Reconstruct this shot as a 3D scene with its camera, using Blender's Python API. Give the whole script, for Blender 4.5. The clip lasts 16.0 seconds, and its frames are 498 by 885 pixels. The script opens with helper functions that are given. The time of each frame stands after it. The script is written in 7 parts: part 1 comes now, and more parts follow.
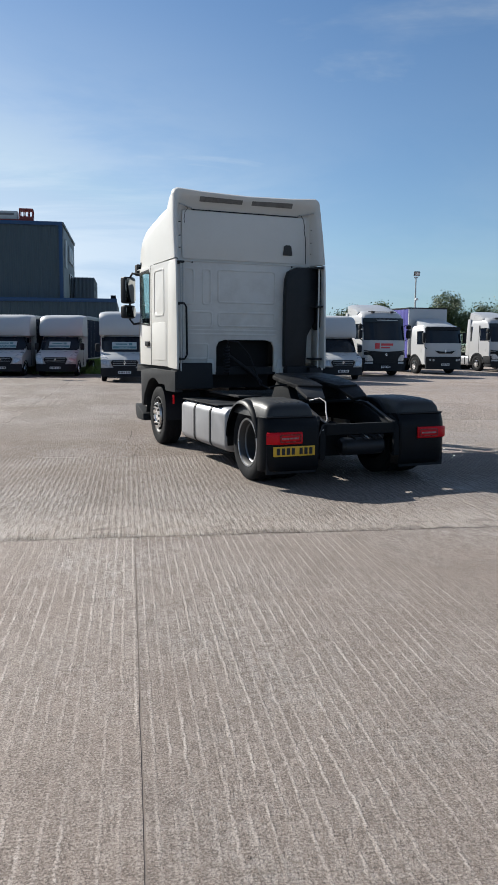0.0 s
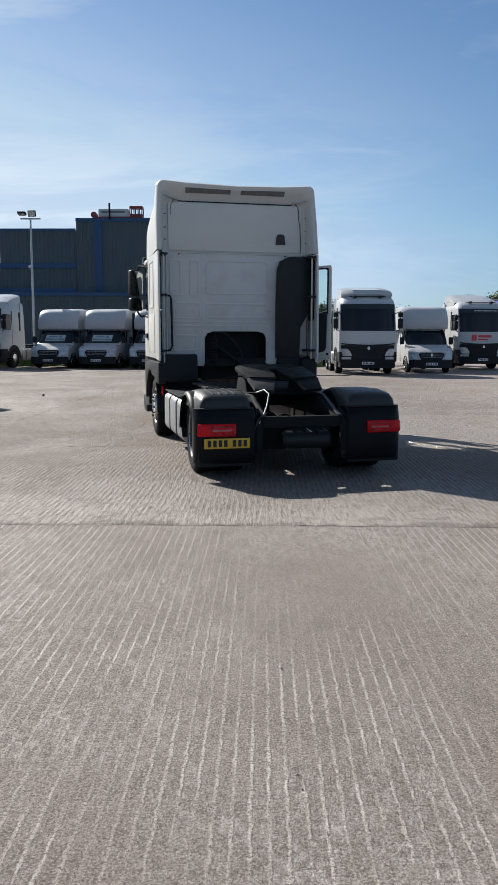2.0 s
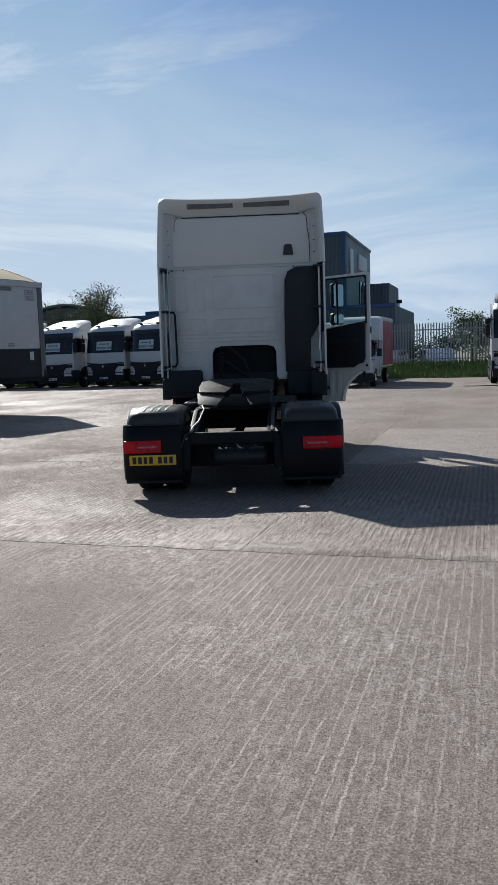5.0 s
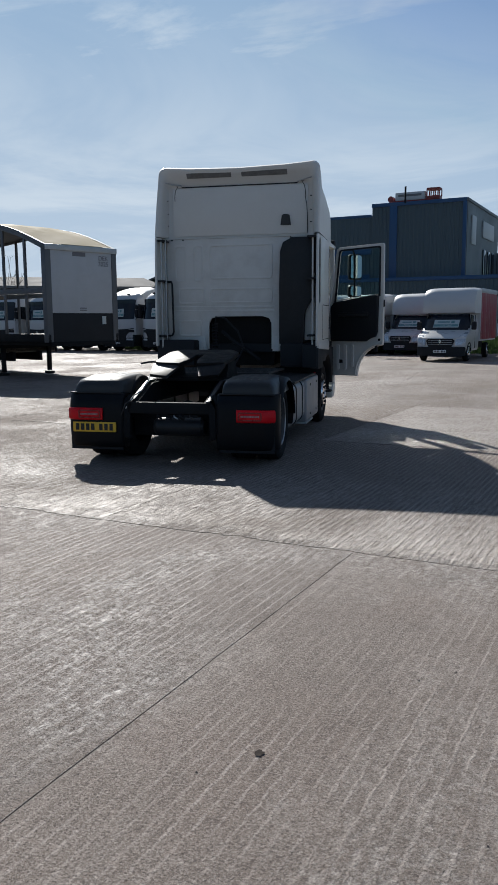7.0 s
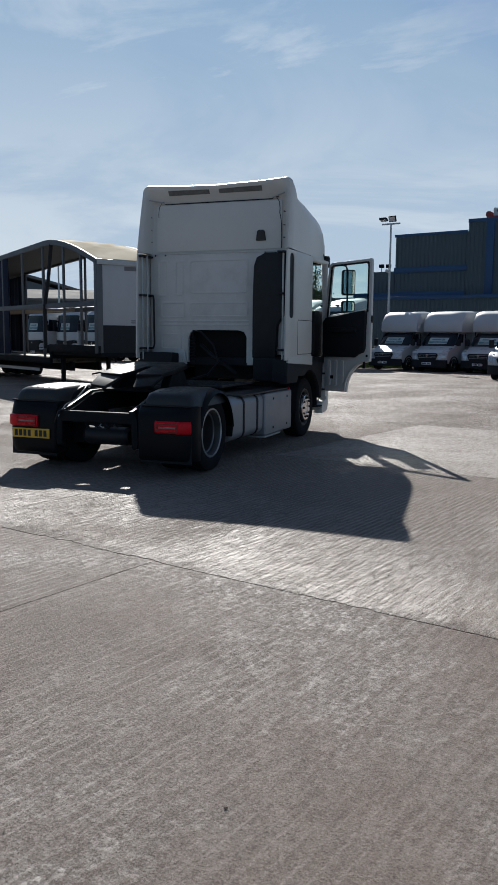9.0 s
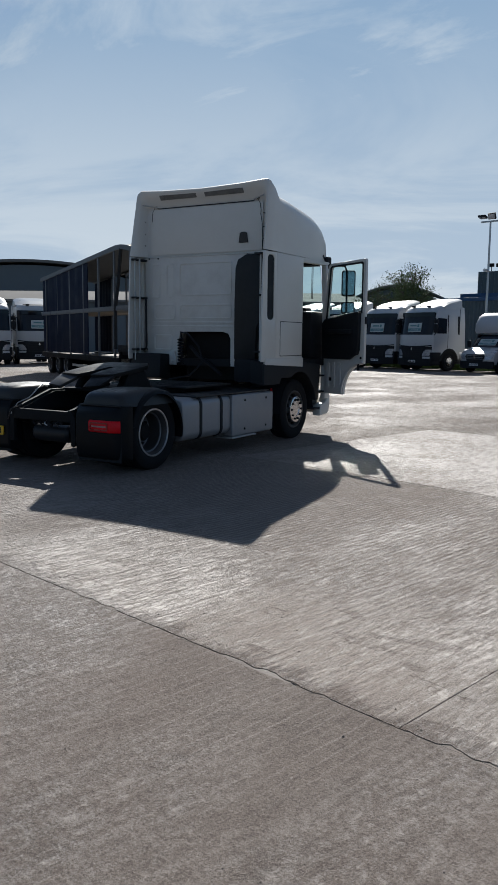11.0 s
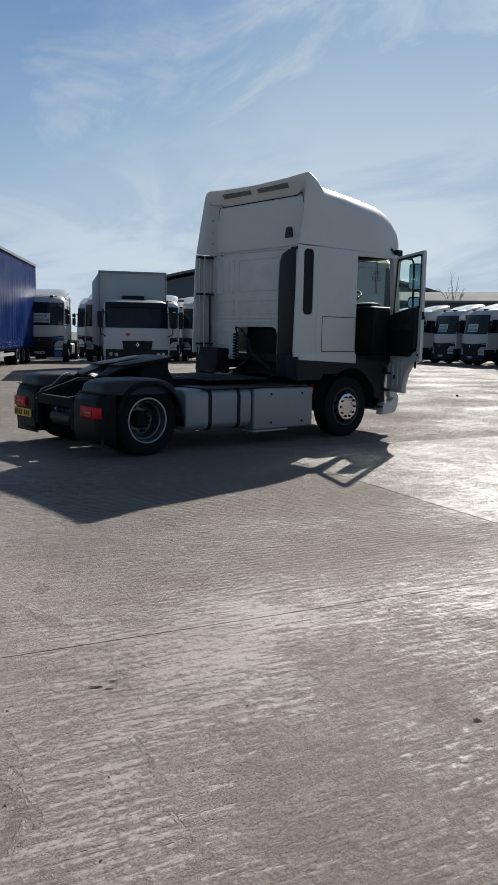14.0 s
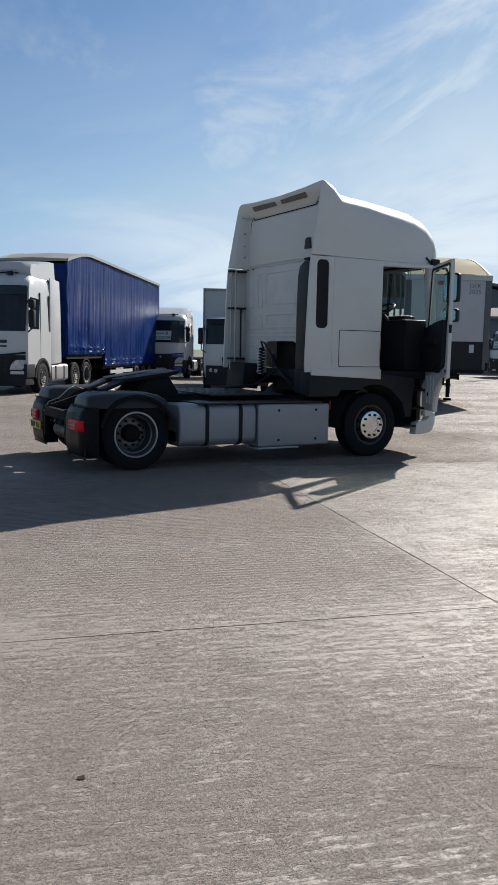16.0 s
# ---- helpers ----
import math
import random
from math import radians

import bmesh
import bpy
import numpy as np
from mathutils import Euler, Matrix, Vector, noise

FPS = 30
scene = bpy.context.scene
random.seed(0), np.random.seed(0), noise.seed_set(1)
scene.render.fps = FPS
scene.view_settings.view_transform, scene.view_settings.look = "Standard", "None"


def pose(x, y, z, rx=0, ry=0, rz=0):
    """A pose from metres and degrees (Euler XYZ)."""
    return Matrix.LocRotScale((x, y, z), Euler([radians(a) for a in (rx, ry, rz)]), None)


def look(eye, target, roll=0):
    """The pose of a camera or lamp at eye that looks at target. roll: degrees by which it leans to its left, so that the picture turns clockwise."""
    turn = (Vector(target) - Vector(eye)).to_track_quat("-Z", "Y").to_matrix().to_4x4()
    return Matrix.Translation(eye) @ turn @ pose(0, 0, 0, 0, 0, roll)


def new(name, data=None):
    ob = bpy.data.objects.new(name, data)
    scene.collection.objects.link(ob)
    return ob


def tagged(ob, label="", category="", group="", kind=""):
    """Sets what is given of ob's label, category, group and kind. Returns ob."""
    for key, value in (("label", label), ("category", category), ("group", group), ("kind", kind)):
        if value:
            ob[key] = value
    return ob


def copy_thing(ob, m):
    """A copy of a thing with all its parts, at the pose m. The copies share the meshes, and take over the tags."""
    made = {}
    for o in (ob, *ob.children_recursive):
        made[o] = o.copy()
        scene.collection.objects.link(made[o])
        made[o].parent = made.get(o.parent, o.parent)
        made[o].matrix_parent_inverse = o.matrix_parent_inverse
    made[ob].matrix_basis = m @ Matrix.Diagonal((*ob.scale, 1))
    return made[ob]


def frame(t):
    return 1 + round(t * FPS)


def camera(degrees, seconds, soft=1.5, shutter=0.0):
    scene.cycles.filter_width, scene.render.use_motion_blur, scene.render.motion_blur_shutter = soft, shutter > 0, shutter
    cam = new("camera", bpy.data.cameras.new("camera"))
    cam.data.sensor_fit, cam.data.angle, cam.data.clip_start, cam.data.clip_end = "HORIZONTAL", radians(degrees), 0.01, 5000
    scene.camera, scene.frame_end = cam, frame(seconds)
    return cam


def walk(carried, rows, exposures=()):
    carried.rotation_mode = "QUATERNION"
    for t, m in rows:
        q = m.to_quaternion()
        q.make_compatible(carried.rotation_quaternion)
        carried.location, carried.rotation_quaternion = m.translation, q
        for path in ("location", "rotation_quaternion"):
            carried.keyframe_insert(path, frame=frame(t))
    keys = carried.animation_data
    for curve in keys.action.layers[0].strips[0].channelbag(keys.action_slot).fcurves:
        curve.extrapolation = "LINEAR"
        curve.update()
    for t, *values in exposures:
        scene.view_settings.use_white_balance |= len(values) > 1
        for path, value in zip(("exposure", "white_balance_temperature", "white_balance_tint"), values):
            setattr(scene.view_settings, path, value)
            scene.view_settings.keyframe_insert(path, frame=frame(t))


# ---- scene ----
cam = camera(34.8, 16.0, soft=1.2)
PATH = [
    (0, (-0.495, -0.382, 1.681), (-0.198, 1.58, 1.433), 0.4),
    (0.5, (0.09, -0.384, 1.667), (0.351, 1.58, 1.397), 1.1),
    (1, (0.659, -0.498, 1.67), (0.836, 1.478, 1.415), 0.3),
    (1.5, (1.217, -0.461, 1.659), (1.271, 1.52, 1.388), -0.3),
    (2, (1.803, -0.411, 1.66), (1.767, 1.571, 1.394), 0.1),
    (2.5, (2.37, -0.292, 1.666), (2.251, 1.689, 1.418), -0.4),
    (3, (2.921, -0.199, 1.662), (2.707, 1.777, 1.44), -0.4),
    (5.5, (5.586, 0.55, 1.608), (4.924, 2.422, 1.369), -1.8),
    (6, (6.129, 0.736, 1.623), (5.395, 2.578, 1.36), -1.1),
    (6.5, (6.643, 0.958, 1.625), (5.837, 2.766, 1.341), -0.2),
    (7, (7.166, 1.188, 1.63), (6.269, 2.95, 1.332), -0.4),
    (7.5, (7.66, 1.475, 1.623), (6.678, 3.195, 1.342), -0.9),
    (8, (8.192, 1.716, 1.605), (7.126, 3.388, 1.341), -0.9),
    (8.5, (8.632, 1.983, 1.595), (7.51, 3.616, 1.323), -0.2),
    (9, (9.139, 2.253, 1.619), (7.991, 3.87, 1.357), 0.5),
    (9.5, (9.577, 2.558, 1.628), (8.368, 4.13, 1.369), 0.7),
    (10, (10.018, 2.925, 1.627), (8.752, 4.453, 1.376), 0.7),
    (12.5, (12.222, 4.966, 1.683), (10.587, 6.087, 1.418), 0.3),
    (13, (12.567, 5.44, 1.663), (10.866, 6.462, 1.416), 0.1),
    (13.5, (12.832, 5.935, 1.633), (11.114, 6.926, 1.377), -0.2),
    (14, (13.025, 6.433, 1.6), (11.249, 7.314, 1.331), 1.1),
    (14.5, (13.141, 6.946, 1.568), (11.291, 7.652, 1.283), 1.3),
    (15, (13.274, 7.493, 1.562), (11.378, 8.07, 1.291), 1.0),
    (15.5, (13.398, 8.038, 1.577), (11.488, 8.574, 1.325), 0.7),
    (16, (13.453, 8.585, 1.586), (11.534, 9.1, 1.354), 1.1),
]
EXPOSURE = [(0.0, 0.82, 6080, 8), (3.0, 0.72, 6050, 8), (5.5, 0.50, 5960, 8), (7.0, 0.42, 5950, 8), (9.5, 0.36, 5960, 8), (12.5, 0.26, 5970, 7.5), (14.5, 0.47, 6060, 7.5), (16.0, 0.71, 6130, 7.5)]
walk(cam, [(t, look(eye, target, roll)) for t, eye, target, roll in PATH], EXPOSURE)

# ---- light ----
SUN_DIR = Vector((-0.673, 0.740, 0.662)).normalized()
sun = new("sun", bpy.data.lights.new("sun", "SUN"))
sun.data.energy, sun.data.angle, sun.data.color = 5.0, radians(0.53), (1.0, 0.915, 0.80)
sun.matrix_world = look(SUN_DIR * 60, (0, 0, 0))

world = bpy.data.worlds.new("world")
scene.world = world
world.use_nodes = True
wn, wl = world.node_tree.nodes, world.node_tree.links
wn.clear()


def wnode(kind, **kw):
    n = wn.new(kind)
    for k, v in kw.items():
        n.inputs[k].default_value = v
    return n


sky = wn.new("ShaderNodeTexSky")
sky.sky_type, sky.sun_disc = "NISHITA", False
sky.sun_elevation = math.asin(SUN_DIR.z)
sky.sun_rotation = math.atan2(SUN_DIR.x, SUN_DIR.y)
sky.air_density, sky.dust_density, sky.ozone_density = 1.0, 0.35, 1.6
coord = wn.new("ShaderNodeTexCoord")
sep = wn.new("ShaderNodeSeparateXYZ")
wl.new(coord.outputs["Generated"], sep.inputs[0])
zup = wn.new("ShaderNodeMath")
zup.operation = "ADD"
zup.inputs[1].default_value = 0.16
zmax = wn.new("ShaderNodeMath")
zmax.operation = "MAXIMUM"
zmax.inputs[1].default_value = 0.02
wl.new(sep.outputs[2], zmax.inputs[0])
wl.new(zmax.outputs[0], zup.inputs[0])
flat = wn.new("ShaderNodeCombineXYZ")
for i in (0, 1):
    d = wn.new("ShaderNodeMath")
    d.operation = "DIVIDE"
    wl.new(sep.outputs[i], d.inputs[0])
    wl.new(zup.outputs[0], d.inputs[1])
    wl.new(d.outputs[0], flat.inputs[i])


def cloud_layer(scale, stretch, turn, lo, hi, detail, distort, off):
    m = wn.new("ShaderNodeMapping")
    m.inputs["Rotation"].default_value = (0, 0, radians(turn))
    m.inputs["Scale"].default_value = (scale, scale * stretch, 1)
    m.inputs["Location"].default_value = (off, off * 0.7, 0)
    wl.new(flat.outputs[0], m.inputs[0])
    n = wnode("ShaderNodeTexNoise", Scale=1.0, Detail=detail, Roughness=0.62, Distortion=distort)
    wl.new(m.outputs[0], n.inputs["Vector"])
    r = wn.new("ShaderNodeMapRange")
    r.interpolation_type = "SMOOTHSTEP"
    r.inputs[1].default_value, r.inputs[2].default_value = lo, hi
    wl.new(n.outputs["Fac"], r.inputs[0])
    return r.outputs[0]


thin = cloud_layer(1.15, 1.9, -38, 0.42, 0.70, 9, 1.0, 3.1)
broad = cloud_layer(0.45, 1.6, -32, 0.34, 0.60, 7, 0.5, 7.7)
mul = wn.new("ShaderNodeMath")
mul.operation = "MULTIPLY"
wl.new(thin, mul.inputs[0])
wl.new(broad, mul.inputs[1])
add = wn.new("ShaderNodeMath")
add.operation = "MULTIPLY_ADD"
wl.new(broad, add.inputs[0])
add.inputs[1].default_value = 0.25
wl.new(mul.outputs[0], add.inputs[2])
clampc = wn.new("ShaderNodeMath")
clampc.operation = "MULTIPLY"
clampc.use_clamp = True
clampc.inputs[1].default_value = 0.68
wl.new(add.outputs[0], clampc.inputs[0])
# thin cloud takes the sky's own light and lifts it towards white
bw = wn.new("ShaderNodeRGBToBW")
wl.new(sky.outputs[0], bw.inputs[0])
lift = wn.new("ShaderNodeMath")
lift.operation = "MULTIPLY_ADD"
lift.inputs[1].default_value, lift.inputs[2].default_value = 1.05, 4.0
capped = wn.new("ShaderNodeMath")
capped.operation = "MINIMUM"
capped.inputs[1].default_value = 6.5
wl.new(bw.outputs[0], capped.inputs[0])
wl.new(capped.outputs[0], lift.inputs[0])
mix = wn.new("ShaderNodeMix")
mix.data_type = "RGBA"
low = wn.new("ShaderNodeVectorMath")
low.operation = "MINIMUM"
low.inputs[1].default_value = (4.7, 6.0, 7.5)
wl.new(sky.outputs[0], low.inputs[0])
tint = wn.new("ShaderNodeVectorMath")
tint.operation = "MULTIPLY"
tint.inputs[1].default_value = (0.80, 0.96, 1.10)
wl.new(low.outputs[0], tint.inputs[0])
wl.new(tint.outputs[0], mix.inputs[6])
white = wn.new("ShaderNodeCombineColor")
for i, k in enumerate((0.94, 1.0, 1.04)):
    wm = wn.new("ShaderNodeMath")
    wm.operation = "MULTIPLY"
    wm.inputs[1].default_value = k
    wl.new(lift.outputs[0], wm.inputs[0])
    wl.new(wm.outputs[0], white.inputs[i])
wl.new(white.outputs[0], mix.inputs[7])
# bright haze low over the horizon, thickest under the sun
sunward = wn.new("ShaderNodeVectorMath")
sunward.operation = "DOT_PRODUCT"
sunward.inputs[1].default_value = Vector((SUN_DIR.x, SUN_DIR.y, 0)).normalized()
wl.new(coord.outputs["Generated"], sunward.inputs[0])
near_sun = wnode("ShaderNodeMapRange")
near_sun.interpolation_type = "SMOOTHSTEP"
for i, v in ((1, 0.45), (2, 0.97), (3, 0.12), (4, 1.0)):
    near_sun.inputs[i].default_value = v
wl.new(sunward.outputs["Value"], near_sun.inputs[0])
low_down = wnode("ShaderNodeMapRange")
low_down.interpolation_type = "SMOOTHSTEP"
for i, v in ((1, 0.48), (2, 0.04), (3, 0.0), (4, 1.0)):
    low_down.inputs[i].default_value = v
wl.new(sep.outputs[2], low_down.inputs[0])
haze = wn.new("ShaderNodeMath")
haze.operation = "MULTIPLY"
wl.new(near_sun.outputs[0], haze.inputs[0])
wl.new(low_down.outputs[0], haze.inputs[1])
bank = cloud_layer(0.75, 1.35, -20, 0.40, 0.62, 6, 0.8, 12.3)
uneven = wn.new("ShaderNodeMath")
uneven.operation = "MULTIPLY_ADD"
wl.new(bank, uneven.inputs[0])
uneven.inputs[1].default_value, uneven.inputs[2].default_value = 0.40, 0.60
veil = wn.new("ShaderNodeMath")
veil.operation = "MULTIPLY"
wl.new(haze.outputs[0], veil.inputs[0])
wl.new(uneven.outputs[0], veil.inputs[1])
both = wn.new("ShaderNodeMath")
both.operation = "MAXIMUM"
aloft = wnode("ShaderNodeMapRange")
aloft.interpolation_type = "SMOOTHSTEP"
aloft.inputs[1].default_value, aloft.inputs[2].default_value = 0.06, 0.34
wl.new(sep.outputs[2], aloft.inputs[0])
high = wn.new("ShaderNodeMath")
high.operation = "MULTIPLY"
wl.new(clampc.outputs[0], high.inputs[0])
wl.new(aloft.outputs[0], high.inputs[1])
wl.new(high.outputs[0], both.inputs[0])
wl.new(veil.outputs[0], both.inputs[1])
wl.new(both.outputs[0], mix.inputs["Factor"])
bg = wnode("ShaderNodeBackground", Strength=0.050)
wl.new(mix.outputs[2], bg.inputs["Color"])
wout = wn.new("ShaderNodeOutputWorld")
wl.new(bg.outputs[0], wout.inputs[0])


# ---- materials ----
def material(name, base, rough=0.5, metal=0.0, var=0.12, scale=3.0, grain=60.0, bump=0.0, dirt=None, dirt_amount=0.0, dirt_scale=1.5,
             rough_var=0.1, spec=0.5, coat=0.0, by_object=0.0):
    """A surface with variation at two scales, a little bump and, if wanted, dirt with a shape of its own."""
    m = bpy.data.materials.new(name)
    m.use_nodes = True
    nt = m.node_tree
    N, L = nt.nodes, nt.links
    p = N["Principled BSDF"]
    p.inputs["Metallic"].default_value = metal
    p.inputs["Specular IOR Level"].default_value = spec
    p.inputs["Coat Weight"].default_value = coat
    p.inputs["Coat Roughness"].default_value = 0.08
    tc = N.new("ShaderNodeTexCoord")
    n1 = N.new("ShaderNodeTexNoise")
    n1.inputs["Scale"].default_value, n1.inputs["Detail"].default_value = scale, 6
    n2 = N.new("ShaderNodeTexNoise")
    n2.inputs["Scale"].default_value, n2.inputs["Detail"].default_value = grain, 3
    for n in (n1, n2):
        L.new(tc.outputs["Object"], n.inputs["Vector"])
    avg = N.new("ShaderNodeMath")
    avg.operation = "MULTIPLY_ADD"
    avg.inputs[1].default_value = 0.35
    L.new(n2.outputs["Fac"], avg.inputs[0])
    half = N.new("ShaderNodeMath")
    half.operation = "MULTIPLY"
    half.inputs[1].default_value = 0.65
    L.new(n1.outputs["Fac"], half.inputs[0])
    L.new(half.outputs[0], avg.inputs[2])
    ramp = N.new("ShaderNodeValToRGB")
    ramp.color_ramp.elements[0].position, ramp.color_ramp.elements[1].position = 0.3, 0.7
    ramp.color_ramp.elements[0].color = (*[c * (1 - var) for c in base], 1)
    ramp.color_ramp.elements[1].color = (*[min(1, c * (1 + var)) for c in base], 1)
    L.new(avg.outputs[0], ramp.inputs[0])
    col = ramp.outputs[0]
    if dirt:
        n3 = N.new("ShaderNodeTexNoise")
        n3.inputs["Scale"].default_value, n3.inputs["Detail"].default_value, n3.inputs["Roughness"].default_value = dirt_scale, 8, 0.7
        L.new(tc.outputs["Object"], n3.inputs["Vector"])
        mr = N.new("ShaderNodeMapRange")
        mr.inputs[1].default_value, mr.inputs[2].default_value = 0.48, 0.75
        mr.inputs[4].default_value = dirt_amount
        L.new(n3.outputs["Fac"], mr.inputs[0])
        mx = N.new("ShaderNodeMix")
        mx.data_type = "RGBA"
        L.new(mr.outputs[0], mx.inputs["Factor"])
        L.new(col, mx.inputs[6])
        mx.inputs[7].default_value = (*dirt, 1)
        col = mx.outputs[2]
    if by_object:
        oi = N.new("ShaderNodeObjectInfo")
        mr2 = N.new("ShaderNodeMapRange")
        mr2.inputs[3].default_value, mr2.inputs[4].default_value = 1 - by_object, 1 + by_object
        L.new(oi.outputs["Random"], mr2.inputs[0])
        sc = N.new("ShaderNodeVectorMath")
        sc.operation = "SCALE"
        L.new(col, sc.inputs[0])
        L.new(mr2.outputs[0], sc.inputs["Scale"])
        col = sc.outputs[0]
    L.new(col, p.inputs["Base Color"])
    rr = N.new("ShaderNodeMapRange")
    rr.inputs[1].default_value, rr.inputs[2].default_value = 0.3, 0.7
    rr.inputs[3].default_value, rr.inputs[4].default_value = max(0.02, rough - rough_var), min(1, rough + rough_var)
    L.new(n1.outputs["Fac"], rr.inputs[0])
    L.new(rr.outputs[0], p.inputs["Roughness"])
    if bump:
        b = N.new("ShaderNodeBump")
        b.inputs["Strength"].default_value, b.inputs["Distance"].default_value = bump, 0.01
        L.new(n2.outputs["Fac"], b.inputs["Height"])
        L.new(b.outputs[0], p.inputs["Normal"])
    return m


def glass_material(name, tint, rough=0.02):
    m = bpy.data.materials.new(name)
    m.use_nodes = True
    p = m.node_tree.nodes["Principled BSDF"]
    p.inputs["Base Color"].default_value = (*tint, 1)
    p.inputs["Transmission Weight"].default_value = 1.0
    p.inputs["Roughness"].default_value = rough
    p.inputs["IOR"].default_value = 1.12
    return m


WHITE = material("white_paint", (0.61, 0.60, 0.565), 0.44, var=0.03, scale=1.2, dirt=(0.45, 0.42, 0.37), dirt_amount=0.22, dirt_scale=1.3, coat=0.12)
WHITE_WORN = material("white_paint_worn", (0.60, 0.59, 0.555), 0.5, var=0.05, scale=1.6, dirt=(0.34, 0.31, 0.27), dirt_amount=0.4, dirt_scale=2.2)
WHITE_FAR = material("white_fleet_paint", (0.46, 0.465, 0.47), 0.35, var=0.03, scale=1.0, dirt=(0.5, 0.48, 0.45), dirt_amount=0.2, coat=0.3, by_object=0.04)
GRP = material("white_moulding", (0.46, 0.475, 0.49), 0.42, var=0.04, scale=1.5, dirt=(0.5, 0.5, 0.5), dirt_amount=0.2)
BLACK = material("black_plastic", (0.013, 0.0148, 0.018), 0.6, spec=0.2, var=0.25, scale=4, bump=0.15, rough_var=0.12)
GUARD = material("moulded_black_guard", (0.0055, 0.0068, 0.0088), 0.42, spec=0.13, var=0.3, scale=4, bump=0.12, dirt=(0.010, 0.0105, 0.0115), dirt_amount=0.35, dirt_scale=4)
BLACK_DUSTY = material("dusty_black_plastic", (0.012, 0.0138, 0.0168), 0.45, var=0.3, scale=3, bump=0.1, dirt=(0.028, 0.027, 0.026), dirt_amount=0.4, dirt_scale=3, spec=0.28)
GREY_TRIM = material("dark_grey_trim", (0.026, 0.028, 0.031), 0.7, spec=0.15, var=0.2, bump=0.1)
CHASSIS = material("greasy_chassis_steel", (0.0095, 0.011, 0.013), 0.7, 0.0, spec=0.12, var=0.4, scale=5, dirt=(0.018, 0.017, 0.016), dirt_amount=0.4, dirt_scale=6, bump=0.3)
RUBBER = material("tyre_rubber", (0.0115, 0.0125, 0.0145), 0.85, spec=0.14, var=0.25, scale=8, dirt=(0.019, 0.0185, 0.0185), dirt_amount=0.4, dirt_scale=5, bump=0.2)
ALU = material("tank_aluminium", (0.31, 0.315, 0.33), 0.5, 0.55, var=0.08, scale=4, dirt=(0.25, 0.25, 0.25), dirt_amount=0.35, dirt_scale=4)
RIM = material("silver_wheel_steel", (0.17, 0.18, 0.195), 0.38, 0.6, var=0.15, scale=6, dirt=(0.16, 0.14, 0.12), dirt_amount=0.6, dirt_scale=6)
DARK_RIM = material("dull_dark_wheel_steel", (0.045, 0.046, 0.048), 0.5, 0.1, var=0.25, scale=8, dirt=(0.05, 0.045, 0.04), dirt_amount=0.6, dirt_scale=6)
LIP = material("bright_rim_edge", (0.40, 0.42, 0.445), 0.34, 0.8, var=0.15, scale=10, dirt=(0.2, 0.18, 0.16), dirt_amount=0.5, dirt_scale=8)
CHROME = material("polished_hub_metal", (0.75, 0.75, 0.76), 0.22, 1.0, var=0.05)
STEEL = material("galvanised_steel", (0.42, 0.44, 0.45), 0.5, 0.6, var=0.15, scale=8, dirt=(0.2, 0.19, 0.17), dirt_amount=0.3)
PALE_STEEL = material("weathered_fence_steel", (0.25, 0.26, 0.265), 0.6, 0.3, var=0.2, scale=8)
TRAILER_STEEL = material("dull_trailer_steel", (0.115, 0.122, 0.13), 0.6, 0.3, var=0.2, scale=6, dirt=(0.07, 0.068, 0.065), dirt_amount=0.5)
BARE_STEEL = material("scuffed_bare_steel", (0.48, 0.47, 0.45), 0.55, 0.6, var=0.3, scale=9, bump=0.3, dirt=(0.05, 0.05, 0.05), dirt_amount=0.5, dirt_scale=7)
WORN_STEEL = material("greasy_worn_steel", (0.032, 0.032, 0.033), 0.5, 0.3, var=0.4, scale=9, dirt=(0.03, 0.03, 0.03), dirt_amount=0.8, dirt_scale=6)
DOME_PLASTIC = material("glossy_black_plastic", (0.020, 0.021, 0.022), 0.45, var=0.3, scale=4, bump=0.1, spec=0.4)
VENT_MESH = material("dusty_vent_mesh", (0.17, 0.168, 0.16), 0.8, var=0.3, scale=20, grain=200, bump=0.4, spec=0.1)
VENT_GREY = material("grey_vent_cap", (0.055, 0.056, 0.056), 0.7, spec=0.15, var=0.2)
GREASE_SHADE = material("black_grease_and_shade", (0.0075, 0.008, 0.009), 0.5, spec=0.12, var=0.4, scale=9, bump=0.3)
BOX_GREY = material("pale_box_panel", (0.40, 0.415, 0.42), 0.5, var=0.05, scale=1.2, dirt=(0.26, 0.26, 0.26), dirt_amount=0.25)
LINING = material("dull_roof_lining", (0.10, 0.112, 0.125), 0.8, var=0.1, scale=1.5, spec=0.1)
RED_LENS = material("red_lens", (0.60, 0.006, 0.014), 0.35, var=0.15, scale=12, spec=0.2)
LAMP_STRIP = material("clear_lens", (0.34, 0.20, 0.20), 0.25, var=0.2, scale=40)
DARK_RED = material("deep_red_lens", (0.22, 0.004, 0.008), 0.3, var=0.15, scale=12)
YELLOW = material("yellow_reflective_plate", (0.66, 0.40, 0.022), 0.4, var=0.04)
WHITE_PLATE = material("white_reflective_plate", (0.75, 0.75, 0.75), 0.4, var=0.04)
INK = material("black_ink", (0.012, 0.012, 0.012), 0.5)
GREY_INK = material("grey_print", (0.14, 0.14, 0.15), 0.6)
RED_INK = material("red_print", (0.62, 0.05, 0.06), 0.5)
TEAL = material("teal_print", (0.10, 0.22, 0.23), 0.5)
SIGN = material("white_card_sign", (0.46, 0.50, 0.49), 0.6, var=0.03)
